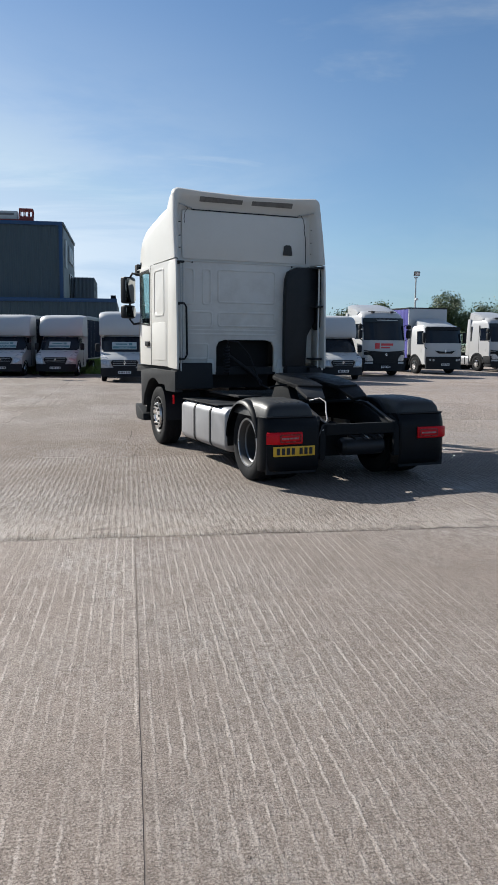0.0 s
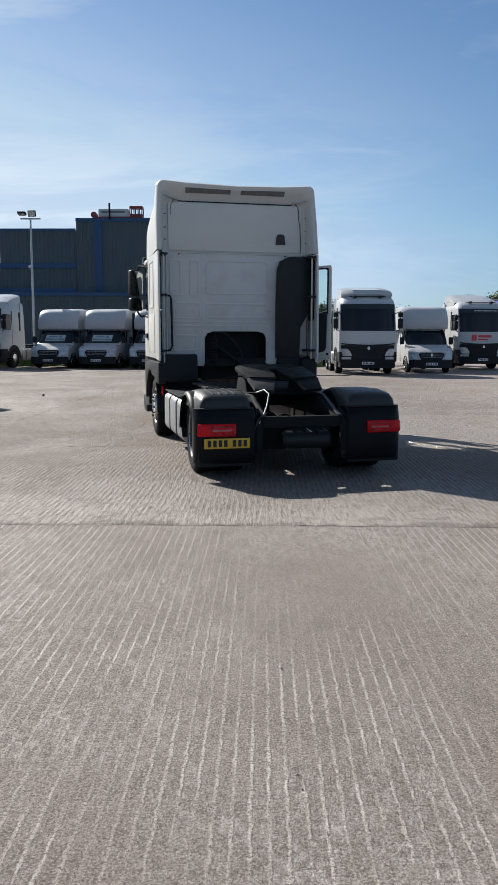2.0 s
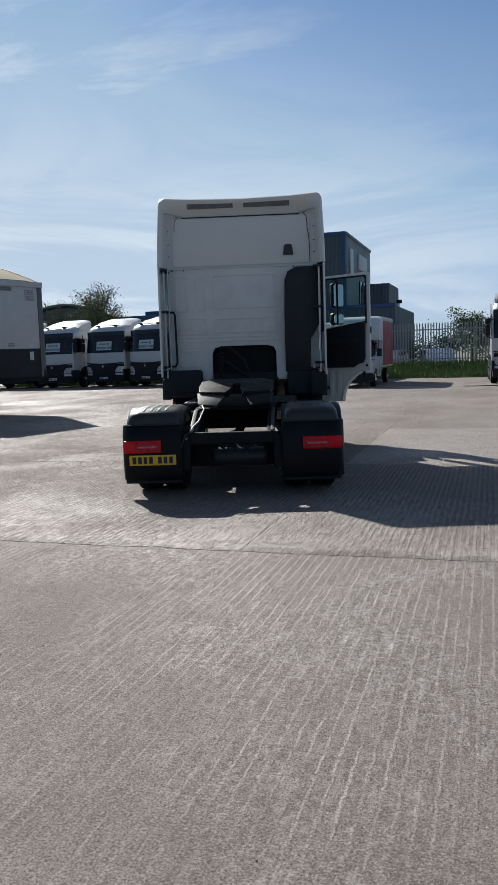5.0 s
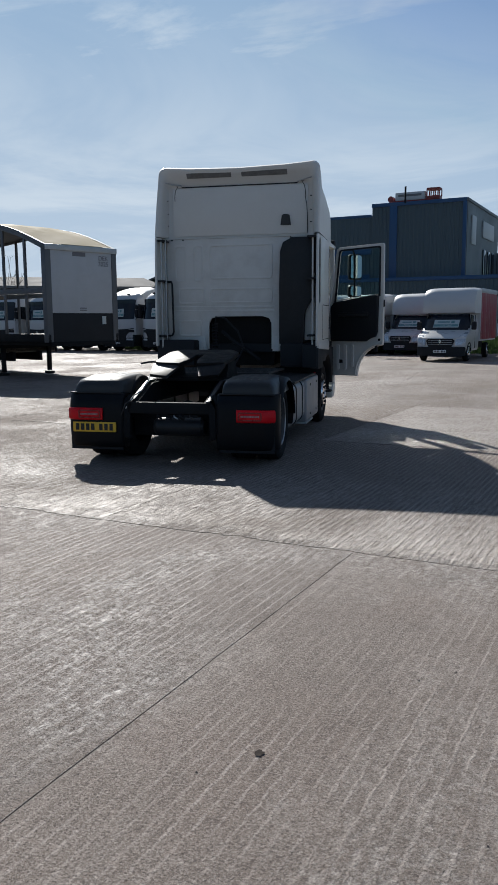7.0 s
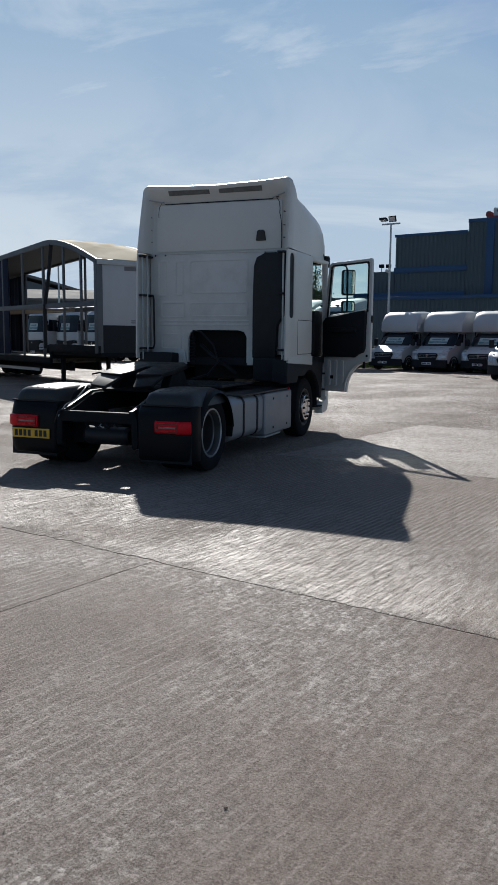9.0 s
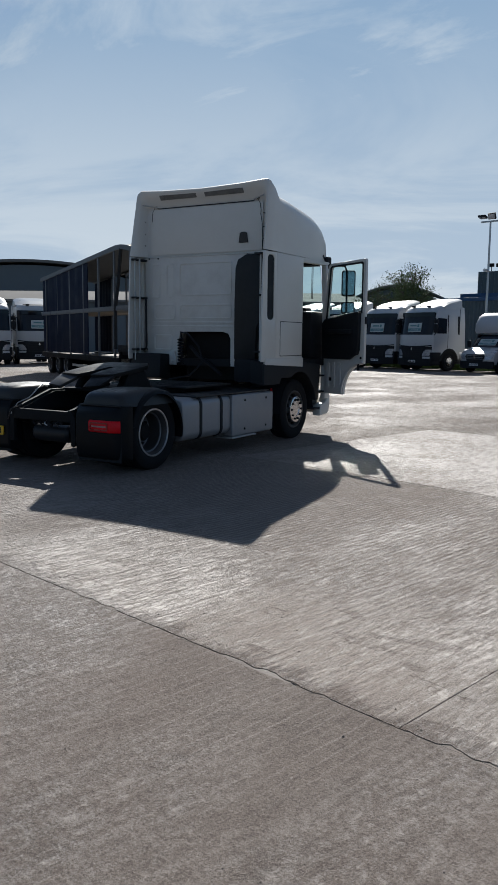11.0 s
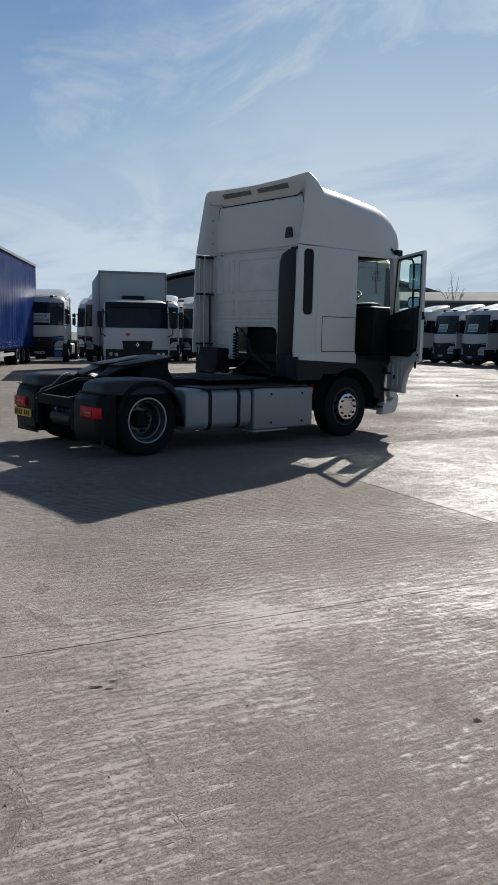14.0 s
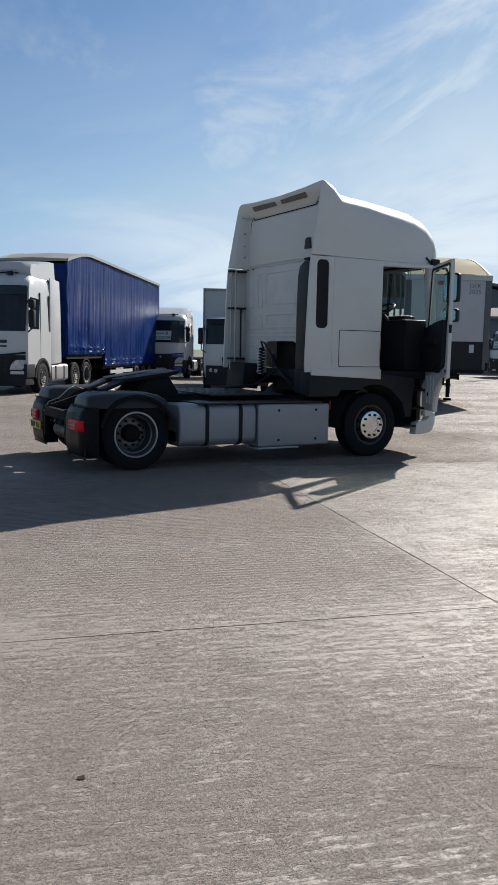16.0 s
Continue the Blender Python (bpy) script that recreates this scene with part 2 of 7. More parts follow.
DARK_GLASS = material("dark_windscreen", (0.007, 0.011, 0.018), 0.06, var=0.5, scale=1.5, rough_var=0.02, spec=0.28)
HEADLAMP = material("headlamp_lens", (0.45, 0.47, 0.5), 0.12, 0.3, var=0.4, scale=14, coat=0.6)
GLASS = glass_material("green_tinted_glass", (0.68, 0.83, 0.80))
MIRROR = material("mirror_silver", (0.36, 0.38, 0.39), 0.03, 1.0, var=0.02, rough_var=0.01)
BLUE_CURTAIN = material("blue_pvc_curtain", (0.0012, 0.017, 0.106), 0.38, spec=0.09, var=0.2, scale=1.2, grain=30, bump=0.2, dirt=(0.006, 0.036, 0.14), dirt_amount=0.3)
PURPLE_CURTAIN = material("violet_blue_curtain", (0.055, 0.052, 0.26), 0.5, var=0.15, scale=1.5, bump=0.2)
NAVY_CURTAIN = material("navy_curtain", (0.007, 0.012, 0.030), 0.7, spec=0.1, var=0.2, scale=1.5, bump=0.2)
RED_CURTAIN = material("red_curtain", (0.20, 0.013, 0.028), 0.5, var=0.2, scale=1.5, bump=0.2)
TRAILER_ROOF = material("weathered_grey_trailer_roof", (0.26, 0.256, 0.245), 0.8, spec=0.1, var=0.1, scale=1.0, dirt=(0.17, 0.165, 0.155), dirt_amount=0.4)
CREAM_ROOF = material("translucent_cream_roof", (0.30, 0.25, 0.16), 0.85, spec=0.1, var=0.08, scale=1.0)
PLY = material("grey_headboard", (0.42, 0.435, 0.45), 0.55, var=0.06, scale=2, dirt=(0.3, 0.3, 0.3), dirt_amount=0.3)
DECK = material("worn_deck_boards", (0.20, 0.17, 0.13), 0.7, var=0.3, scale=4, bump=0.4)
CLAD_DARK = material("dark_slate_cladding", (0.056, 0.080, 0.096), 0.5, var=0.10, scale=0.6, grain=12)
CLAD_GREY = material("mid_grey_cladding", (0.10, 0.122, 0.138), 0.55, var=0.08, scale=0.6, grain=12)
CLAD_BLUE = material("blue_trim_cladding", (0.012, 0.056, 0.150), 0.45, var=0.1, scale=0.8)
CLAD_LIGHT = material("pale_wall_panel", (0.42, 0.45, 0.47), 0.5, var=0.05)
ROOF_GREY = material("weathered_grey_roof", (0.17, 0.165, 0.16), 0.9, spec=0.08, var=0.12, scale=0.5, grain=8)
BARK = material("bark", (0.09, 0.07, 0.05), 0.9, var=0.3, scale=6, bump=0.5)
LEAF = material("spring_leaves", (0.075, 0.105, 0.030), 0.6, var=0.5, scale=0.9, grain=5, rough_var=0.1)
LEAF_DARK = material("dark_hedge_leaves", (0.045, 0.075, 0.022), 0.65, var=0.5, scale=0.7, grain=5)
GRASS = material("verge_grass", (0.085, 0.145, 0.028), 0.7, var=0.45, scale=1.2, grain=10)
SOIL = material("verge_soil", (0.07, 0.085, 0.03), 0.9, var=0.3, scale=2, bump=0.5)
FILLER = material("crumbled_joint_filler", (0.15, 0.122, 0.105), 0.8, var=0.3, scale=12, bump=0.4)
FIELD = material("far_ground", (0.09, 0.10, 0.06), 0.9, var=0.3, scale=0.02, grain=0.5)
BLUE_PAINT = material("blue_fleet_paint", (0.015, 0.05, 0.28), 0.35, var=0.1, coat=0.3)
ORANGE_RED = material("orange_red_paint", (0.22, 0.035, 0.03), 0.5, var=0.15)
CAR_SILVER = material("silver_car_paint", (0.5, 0.51, 0.53), 0.3, 0.5, var=0.04, coat=0.5)
SEAT = material("grey_seat_cloth", (0.05, 0.05, 0.055), 0.9, var=0.3, bump=0.2)


def concrete_material():
    """Brushed yard concrete: ridges along y worn away in patches, aggregate specks, tyre dirt and a dull polish, with
    some glare, glints and relief shading painted into the colour.
    """
    m = bpy.data.materials.new("brushed_concrete")
    m.use_nodes = True
    N, L = m.node_tree.nodes, m.node_tree.links
    p = N["Principled BSDF"]
    geo = N.new("ShaderNodeNewGeometry")
    pos = geo.outputs["Position"]

    def noise_(scale, detail=4, rough=0.55, stretch=(1, 1, 1), distort=0.0):
        mp = N.new("ShaderNodeMapping")
        mp.inputs["Scale"].default_value = stretch
        L.new(pos, mp.inputs[0])
        n = N.new("ShaderNodeTexNoise")
        n.inputs["Scale"].default_value, n.inputs["Detail"].default_value = scale, detail
        n.inputs["Roughness"].default_value, n.inputs["Distortion"].default_value = rough, distort
        L.new(mp.outputs[0], n.inputs["Vector"])
        return n.outputs["Fac"]

    def remap(v, a, b, c=0.0, d=1.0):
        r = N.new("ShaderNodeMapRange")
        for i, x in enumerate((a, b, c, d)):
            r.inputs[i + 1].default_value = x
        L.new(v, r.inputs[0])
        return r.outputs[0]

    def calc(op, a, b):
        n = N.new("ShaderNodeMath")
        n.operation = op
        for i, v in enumerate((a, b)):
            if isinstance(v, (int, float)):
                n.inputs[i].default_value = v
            else:
                L.new(v, n.inputs[i])
        return n.outputs[0]

    def blend(f, a, b):
        n = N.new("ShaderNodeMix")
        n.data_type = "RGBA"
        L.new(f, n.inputs["Factor"])
        for i, v in ((6, a), (7, b)):
            if isinstance(v, tuple):
                n.inputs[i].default_value = (*v, 1)
            else:
                L.new(v, n.inputs[i])
        return n.outputs[2]

    # south bays: thin raised lines about 6 cm apart; north bays: straight tined grooves about 5 cm apart
    sx = N.new("ShaderNodeSeparateXYZ")
    L.new(pos, sx.inputs[0])
    wob = noise_(0.55, 2, 0.5, (1, 0.3, 1))
    wob2 = noise_(14.0, 4, 0.75, (1, 0.6, 1))
    agg = noise_(95.0, 3, 0.70)
    phase = calc("ADD", calc("MULTIPLY", sx.outputs[0], 2 * math.pi / 0.066), calc("ADD", calc("MULTIPLY", wob, 3.2), calc("MULTIPLY", wob2, 3.6)))
    line = remap(calc("SINE", phase, 0.0), 0.68, 0.98)
    phase2 = calc("ADD", calc("MULTIPLY", sx.outputs[0], 2 * math.pi / 0.058), calc("ADD", calc("MULTIPLY", wob, 2.4), calc("MULTIPLY", wob2, 3.0)))
    tine = remap(calc("SINE", phase2, 0.0), -0.2, 0.8)
    north = remap(sx.outputs[1], 6.42, 6.44)
    westish = remap(sx.outputs[0], 3.0, 7.5, 1.0, 0.35)
    worn = remap(noise_(0.5, 5, 0.6, (1, 0.55, 1), 0.3), 0.36, 0.54)
    broken = remap(noise_(11.0, 4, 0.65, (1, 0.16, 1)), 0.34, 0.56)
    nibble = remap(noise_(46.0, 4, 0.75), 0.36, 0.52)
    line_on = calc("MULTIPLY", calc("MULTIPLY", calc("MULTIPLY", line, nibble), calc("MULTIPLY", worn, broken)), calc("MULTIPLY", westish, calc("SUBTRACT", 1.0, north)))
    kept = calc("MULTIPLY", remap(noise_(0.38, 6, 0.62, (1, 0.6, 1), 0.3), 0.34, 0.50), remap(noise_(9.0, 5, 0.7, (1, 0.25, 1)), 0.36, 0.60, 0.2, 1.0))
    fade = calc("MULTIPLY", remap(sx.outputs[0], 8.0, 9.3, 1.0, 0.10), remap(sx.outputs[1], 11.40, 11.46, 1.0, 0.10))
    tine_keep = calc("MULTIPLY", calc("MULTIPLY", kept, north), fade)
    tine_on = calc("MULTIPLY", tine, tine_keep)
    trough = calc("MULTIPLY", calc("SUBTRACT", 1.0, tine), tine_keep)
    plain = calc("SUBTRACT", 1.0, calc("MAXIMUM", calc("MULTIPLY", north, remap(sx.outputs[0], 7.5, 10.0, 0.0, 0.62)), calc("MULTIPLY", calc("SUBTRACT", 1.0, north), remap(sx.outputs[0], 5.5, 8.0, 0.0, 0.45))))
    bay_x = calc("MULTIPLY", remap(sx.outputs[0], -3.012, -3.008), remap(sx.outputs[0], 3.068, 3.072, 1.0, 0.0))
    matt = calc("MULTIPLY", bay_x, calc("MULTIPLY", remap(sx.outputs[1], 11.428, 11.432), remap(sx.outputs[1], 16.428, 16.432, 1.0, 0.0)))
    # one newer bay, trowelled smooth and polished by traffic
    smooth_x = calc("MULTIPLY", remap(sx.outputs[0], 3.068, 3.072), remap(sx.outputs[0], 9.148, 9.152, 1.0, 0.0))
    patch_edge = noise_(1.3, 5, 0.7)
    newer = calc("MULTIPLY", smooth_x, calc("MULTIPLY", remap(calc("ADD", sx.outputs[1], calc("MULTIPLY", calc("ADD", wob2, patch_edge), 0.22)), 11.52, 11.72), remap(sx.outputs[1], 16.428, 16.432, 1.0, 0.0)))
    rougher = calc("MULTIPLY", remap(sx.outputs[0], 8.6, 7.0, 0.0, 1.0), calc("MULTIPLY", remap(sx.outputs[1], 8.0, 9.2), remap(sx.outputs[1], 11.42, 11.44, 1.0, 0.0)))
    speck = noise_(120.0, 3, 0.75)
    grit = noise_(48.0, 5, 0.80)
    pebble = noise_(26.0, 6, 0.80)
    patch = noise_(0.9, 7, 0.65)
    large = noise_(0.16, 4, 0.5)
    col = blend(remap(patch, 0.32, 0.68), (0.158, 0.129, 0.113), (0.214, 0.183, 0.163))
    col = blend(remap(large, 0.35, 0.65, 0, 0.6), col, (0.182, 0.158, 0.144))
    rusty = remap(noise_(0.6, 6, 0.7, (1, 1, 1), 0.5), 0.52, 0.72, 0, 0.30)
    col = blend(rusty, col, (0.184, 0.130, 0.108))
    east = remap(sx.outputs[0], 3.0, 8.0, 1.0, 0.8)
    clump = noise_(17.0, 6, 0.75, (1, 0.28, 1), 0.2)
    col = blend(remap(clump, 0.53, 0.64, 0, 0.26), col, (0.27, 0.236, 0.212))
    col = blend(remap(clump, 0.47, 0.36, 0, 0.34), col, (0.085, 0.071, 0.064))
    col = blend(calc("MULTIPLY", remap(pebble, 0.52, 0.62, 0, 0.60), east), col, (0.27, 0.236, 0.212))
    col = blend(calc("MULTIPLY", remap(pebble, 0.47, 0.37, 0, 0.65), east), col, (0.095, 0.078, 0.070))
    # faint brushing along y and blotches a hand wide
    brush = noise_(1.0, 6, 0.75, (20, 4.0, 1))
    blotch = noise_(3.4, 7, 0.72, (1, 0.7, 1), 0.3)
    col = blend(remap(brush, 0.56, 0.70, 0, 0.38), col, (0.265, 0.232, 0.208))
    col = blend(remap(brush, 0.45, 0.30, 0, 0.38), col, (0.115, 0.096, 0.086))
    col = blend(remap(blotch, 0.53, 0.64, 0, 0.45), col, (0.120, 0.101, 0.091))
    col = blend(calc("MULTIPLY", line_on, 0.8), col, (0.42, 0.375, 0.345))
    # tine tops lightened and grooves darkened: relief shading put into the colour
    col = blend(calc("MULTIPLY", tine_on, 0.65), col, (0.30, 0.268, 0.243))
    col = blend(calc("MULTIPLY", trough, 0.55), col, (0.100, 0.084, 0.075))
    # in the north bays traffic has polished thin strokes along the tining; to the south only the aggregate shines
    strokes = noise_(1.0, 8, 0.82, (32, 3.4, 1), 0.15)
    broad_p = noise_(0.5, 6, 0.62, (1, 0.7, 1), 0.4)
    field = calc("ADD", calc("MULTIPLY", broad_p, 0.24), calc("ADD", calc("MULTIPLY", strokes, 0.40), calc("ADD", calc("MULTIPLY", clump, 0.12), calc("MULTIPLY", pebble, 0.24))))
    polish_n = remap(calc("ADD", calc("ADD", field, calc("SUBTRACT", calc("MULTIPLY", newer, 0.016), calc("MULTIPLY", rougher, 0.022))), calc("ADD", calc("MULTIPLY", remap(sx.outputs[1], 6.4, 9.0, 0.022, 0.006), remap(sx.outputs[0], 7.5, 9.5, 1.0, 0.7)), calc("MULTIPLY", remap(sx.outputs[0], 7.0, 9.2, 0.0, 0.024), remap(sx.outputs[1], 6.5, 7.4)))), 0.470, 0.556)
    polish_s = calc("MULTIPLY", remap(broad_p, 0.42, 0.60, 0.05, 1.0), remap(calc("ADD", calc("MULTIPLY", clump, 0.20), calc("ADD", calc("MULTIPLY", pebble, 0.50), calc("MULTIPLY", brush, 0.30))), 0.46, 0.56, 0.05, 1.0))
    polish = calc("ADD", calc("MULTIPLY", polish_n, north), calc("MULTIPLY", calc("MAXIMUM", polish_s, calc("MULTIPLY", line_on, 0.9)), calc("SUBTRACT", 1.0, north)))
    # polish lightens the colour too, painting in part of its sheen
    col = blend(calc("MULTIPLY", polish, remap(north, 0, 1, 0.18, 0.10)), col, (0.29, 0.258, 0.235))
    col = blend(calc("MULTIPLY", remap(strokes, 0.45, 0.36, 0, 0.70), calc("MULTIPLY", north, remap(sx.outputs[0], 7.5, 10.0, 1.0, 0.45))), col, (0.080, 0.067, 0.060))
    col = blend(calc("MULTIPLY", remap(speck, 0.53, 0.64, 0, 0.9), plain), col, (0.050, 0.043, 0.040))
    col = blend(calc("MULTIPLY", remap(grit, 0.54, 0.66, 0, 0.8), plain), col, (0.31, 0.28, 0.258))
    stain = remap(noise_(0.33, 6, 0.7, (1, 0.7, 1), 0.6), 0.60, 0.74, 0, 0.45)
    col = blend(stain, col, (0.100, 0.088, 0.082))
    # smooth pale laitance along the main cross joint, its white gloss painted in as well
    edge_n = calc("MULTIPLY", remap(sx.outputs[1], 6.43, 6.46), remap(calc("ADD", sx.outputs[1], calc("MULTIPLY", patch, -1.8)), 5.9, 7.0, 1.0, 0.0))
    col = blend(calc("MULTIPLY", calc("MULTIPLY", edge_n, remap(sx.outputs[0], 8.5, 10.5, 1.0, 0.4)), remap(strokes, 0.40, 0.58, 0.25, 0.80)), col, (0.34, 0.30, 0.268))
    # the north lip of that joint has spalled to a rough reddish band of uneven width
    lip = noise_(1.7, 6, 0.7, (1, 0.2, 1))
    spall = calc("MULTIPLY", remap(sx.outputs[1], 6.43, 6.435), remap(calc("SUBTRACT", sx.outputs[1], calc("MULTIPLY", remap(lip, 0.42, 0.66, 0.0, 0.24), 1.0)), 6.40, 6.50, 1.0, 0.0))
    col = blend(calc("MULTIPLY", spall, remap(clump, 0.38, 0.58, 0.45, 0.95)), col, (0.100, 0.078, 0.068))
    # near that joint the skin has scaled off in places
    scaled = calc("MULTIPLY", remap(noise_(2.2, 8, 0.7, (0.6, 1.5, 1), 0.4), 0.580, 0.600), calc("MULTIPLY", remap(sx.outputs[1], 6.43, 6.46), remap(sx.outputs[1], 7.4, 7.9, 1.0, 0.0)))
    col = blend(calc("MULTIPLY", scaled, 0.75), col, (0.145, 0.118, 0.104))
    # pale and dark specks paint the grain's glints and tiny shadows into the colour
    col = blend(calc("MULTIPLY", remap(agg, 0.53, 0.62, 0, 0.62), plain), col, (0.33, 0.30, 0.275))
    col = blend(calc("MULTIPLY", remap(agg, 0.47, 0.38, 0, 0.72), plain), col, (0.075, 0.064, 0.058))
    col = blend(calc("MULTIPLY", newer, 0.30), col, (0.215, 0.192, 0.176))
    oi = N.new("ShaderNodeObjectInfo")
    sc = N.new("ShaderNodeVectorMath")
    sc.operation = "SCALE"
    L.new(col, sc.inputs[0])
    # colour scaled along x, so the yard's uneven sun glare is painted in
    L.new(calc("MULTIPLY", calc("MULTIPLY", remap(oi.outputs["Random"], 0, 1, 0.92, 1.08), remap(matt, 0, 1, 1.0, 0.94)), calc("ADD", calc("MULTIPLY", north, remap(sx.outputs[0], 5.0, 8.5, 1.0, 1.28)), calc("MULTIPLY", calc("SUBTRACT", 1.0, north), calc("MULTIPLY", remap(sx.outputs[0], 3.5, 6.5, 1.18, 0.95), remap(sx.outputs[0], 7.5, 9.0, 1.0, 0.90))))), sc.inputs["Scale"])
    warm = N.new("ShaderNodeVectorMath")
    warm.operation = "MULTIPLY"
    warm.inputs[1].default_value = (1.03, 1.0, 0.965)
    L.new(sc.outputs[0], warm.inputs[0])
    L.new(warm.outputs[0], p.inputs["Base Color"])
    L.new(calc("ADD", remap(polish, 0, 1, 0.85, 0.50), calc("MULTIPLY", grit, 0.12)), p.inputs["Roughness"])
    L.new(calc("MULTIPLY", calc("MULTIPLY", remap(polish, 0, 1, 0.14, 0.56), remap(matt, 0, 1, 1.0, 0.5)), calc("MULTIPLY", calc("ADD", north, calc("MULTIPLY", calc("SUBTRACT", 1.0, north), remap(sx.outputs[0], 5.0, 8.5, 2.0, 1.1))), remap(sx.outputs[1], 9.5, 16.0, 1.0, 0.85))), p.inputs["Specular IOR Level"])
    h = calc("ADD", calc("MULTIPLY", line_on, 0.0055), calc("MULTIPLY", calc("ADD", calc("MULTIPLY", grit, remap(sx.outputs[0], 7.0, 10.0, 0.0088, 0.0052)), calc("MULTIPLY", pebble, 0.0030)), remap(polish, 0, 1, 1.0, 0.5)))
    h = calc("ADD", calc("ADD", h, calc("MULTIPLY", calc("ADD", calc("MULTIPLY", calc("MULTIPLY", agg, plain), 0.0032), calc("MULTIPLY", clump, 0.0030)), remap(polish, 0, 1, 1.0, 0.45))), calc("ADD", calc("MULTIPLY", tine_on, 0.0048), calc("SUBTRACT", calc("MULTIPLY", scaled, -0.0022), calc("MULTIPLY", spall, calc("ADD", 0.002, calc("MULTIPLY", clump, 0.010))))))
    h = calc("MULTIPLY", h, remap(newer, 0, 1, 1.0, 0.85))
    b = N.new("ShaderNodeBump")
    b.inputs["Strength"].default_value, b.inputs["Distance"].default_value = 1.0, 1.0
    L.new(h, b.inputs["Height"])
    L.new(b.outputs[0], p.inputs["Normal"])
    return m


CONCRETE = concrete_material()


# ---- mesh helpers ----
def bm_box(x0, x1, y0, y1, z0, z1, bev=0.0, seg=2):
    bm = bmesh.new()
    bmesh.ops.create_cube(bm, size=1, matrix=Matrix.Translation(((x0 + x1) / 2, (y0 + y1) / 2, (z0 + z1) / 2)) @ Matrix.Diagonal((abs(x1 - x0), abs(y1 - y0), abs(z1 - z0), 1)))
    if bev:
        bmesh.ops.bevel(bm, geom=bm.edges[:], offset=bev, segments=seg, profile=0.6, affect="EDGES")
    return bm


def join(*bms):
    out = bms[0]
    for b in bms[1:]:
        me = bpy.data.meshes.new("tmp")
        b.to_mesh(me)
        b.free()
        out.from_mesh(me)
        bpy.data.meshes.remove(me)
    return out


def moved(bm, m):
    bmesh.ops.transform(bm, matrix=m, verts=bm.verts[:])
    return bm


def point(axis, a, u, v):
    return {"x": (a, u, v), "y": (u, a, v), "z": (u, v, a)}[axis]


def bm_panel(axis, a, b, outer, holes=(), bev=0.0):
    """A plate of any outline between a and b along an axis, with openings through it."""
    bm = bmesh.new()
    edges = []
    for ring in (outer, *holes):
        vs = [bm.verts.new(point(axis, a, u, v)) for u, v in ring]
        edges += [bm.edges.new((vs[i], vs[(i + 1) % len(vs)])) for i in range(len(vs))]
    bmesh.ops.triangle_fill(bm, use_beauty=True, use_dissolve=True, edges=edges)
    ext = bmesh.ops.extrude_face_region(bm, geom=bm.faces[:])
    d = Vector(point(axis, b - a, 0, 0))
    bmesh.ops.translate(bm, vec=d, verts=[g for g in ext["geom"] if isinstance(g, bmesh.types.BMVert)])
    bmesh.ops.recalc_face_normals(bm, faces=bm.faces[:])
    if bev:
        sharp = [e for e in bm.edges if len(e.link_faces) == 2 and e.calc_face_angle(0) > 0.8]
        bmesh.ops.bevel(bm, geom=sharp, offset=bev, segments=2, profile=0.6, affect="EDGES")
    return bm


def bm_loft(sections, caps=True, closed=True):
    bm = bmesh.new()
    rings = [[bm.verts.new(p) for p in s] for s in sections]
    n = len(rings[0])
    for a, b in zip(rings, rings[1:]):
        for i in range(n if closed else n - 1):
            j = (i + 1) % n
            bm.faces.new((a[i], a[j], b[j], b[i]))
    if caps:
        bm.faces.new(rings[0])
        bm.faces.new(rings[-1])
    bmesh.ops.recalc_face_normals(bm, faces=bm.faces[:])
    return bm


def bm_tube(pts, r, seg=8):
    pts = [Vector(p) for p in pts]
    secs = []
    for i, p in enumerate(pts):
        d = (pts[min(i + 1, len(pts) - 1)] - pts[max(i - 1, 0)]).normalized()
        u = d.orthogonal().normalized() if i == 0 else (u - d * u.dot(d)).normalized()
        w = d.cross(u)
        secs.append([p + r * (math.cos(k * 2 * math.pi / seg) * u + math.sin(k * 2 * math.pi / seg) * w) for k in range(seg)])
    return bm_loft(secs)


def bm_cyl(p0, p1, r, seg=20, r2=None):
    p0, p1 = Vector(p0), Vector(p1)
    d = (p1 - p0).normalized()
    u = d.orthogonal().normalized()
    w = d.cross(u)
    ring = lambda c, rr: [c + rr * (math.cos(k * 2 * math.pi / seg) * u + math.sin(k * 2 * math.pi / seg) * w) for k in range(seg)]
    return bm_loft([ring(p0, r), ring(p1, r if r2 is None else r2)])


def bm_lathe(profile, centre, axis="x", seg=40):
    """Turns (radius, place along the axis) round an axis through centre."""
    secs = []
    c = Vector(centre)
    for k in range(seg):
        a = k * 2 * math.pi / seg
        s = []
        for r, h in profile:
            u, v = r * math.cos(a), r * math.sin(a)
            s.append(c + Vector(point(axis, h, u, v)))
        secs.append(s)
    secs.append(secs[0])
    bm = bm_loft(secs, caps=False, closed=False)
    bmesh.ops.remove_doubles(bm, verts=bm.verts[:], dist=1e-5)
    bmesh.ops.recalc_face_normals(bm, faces=bm.faces[:])
    return bm


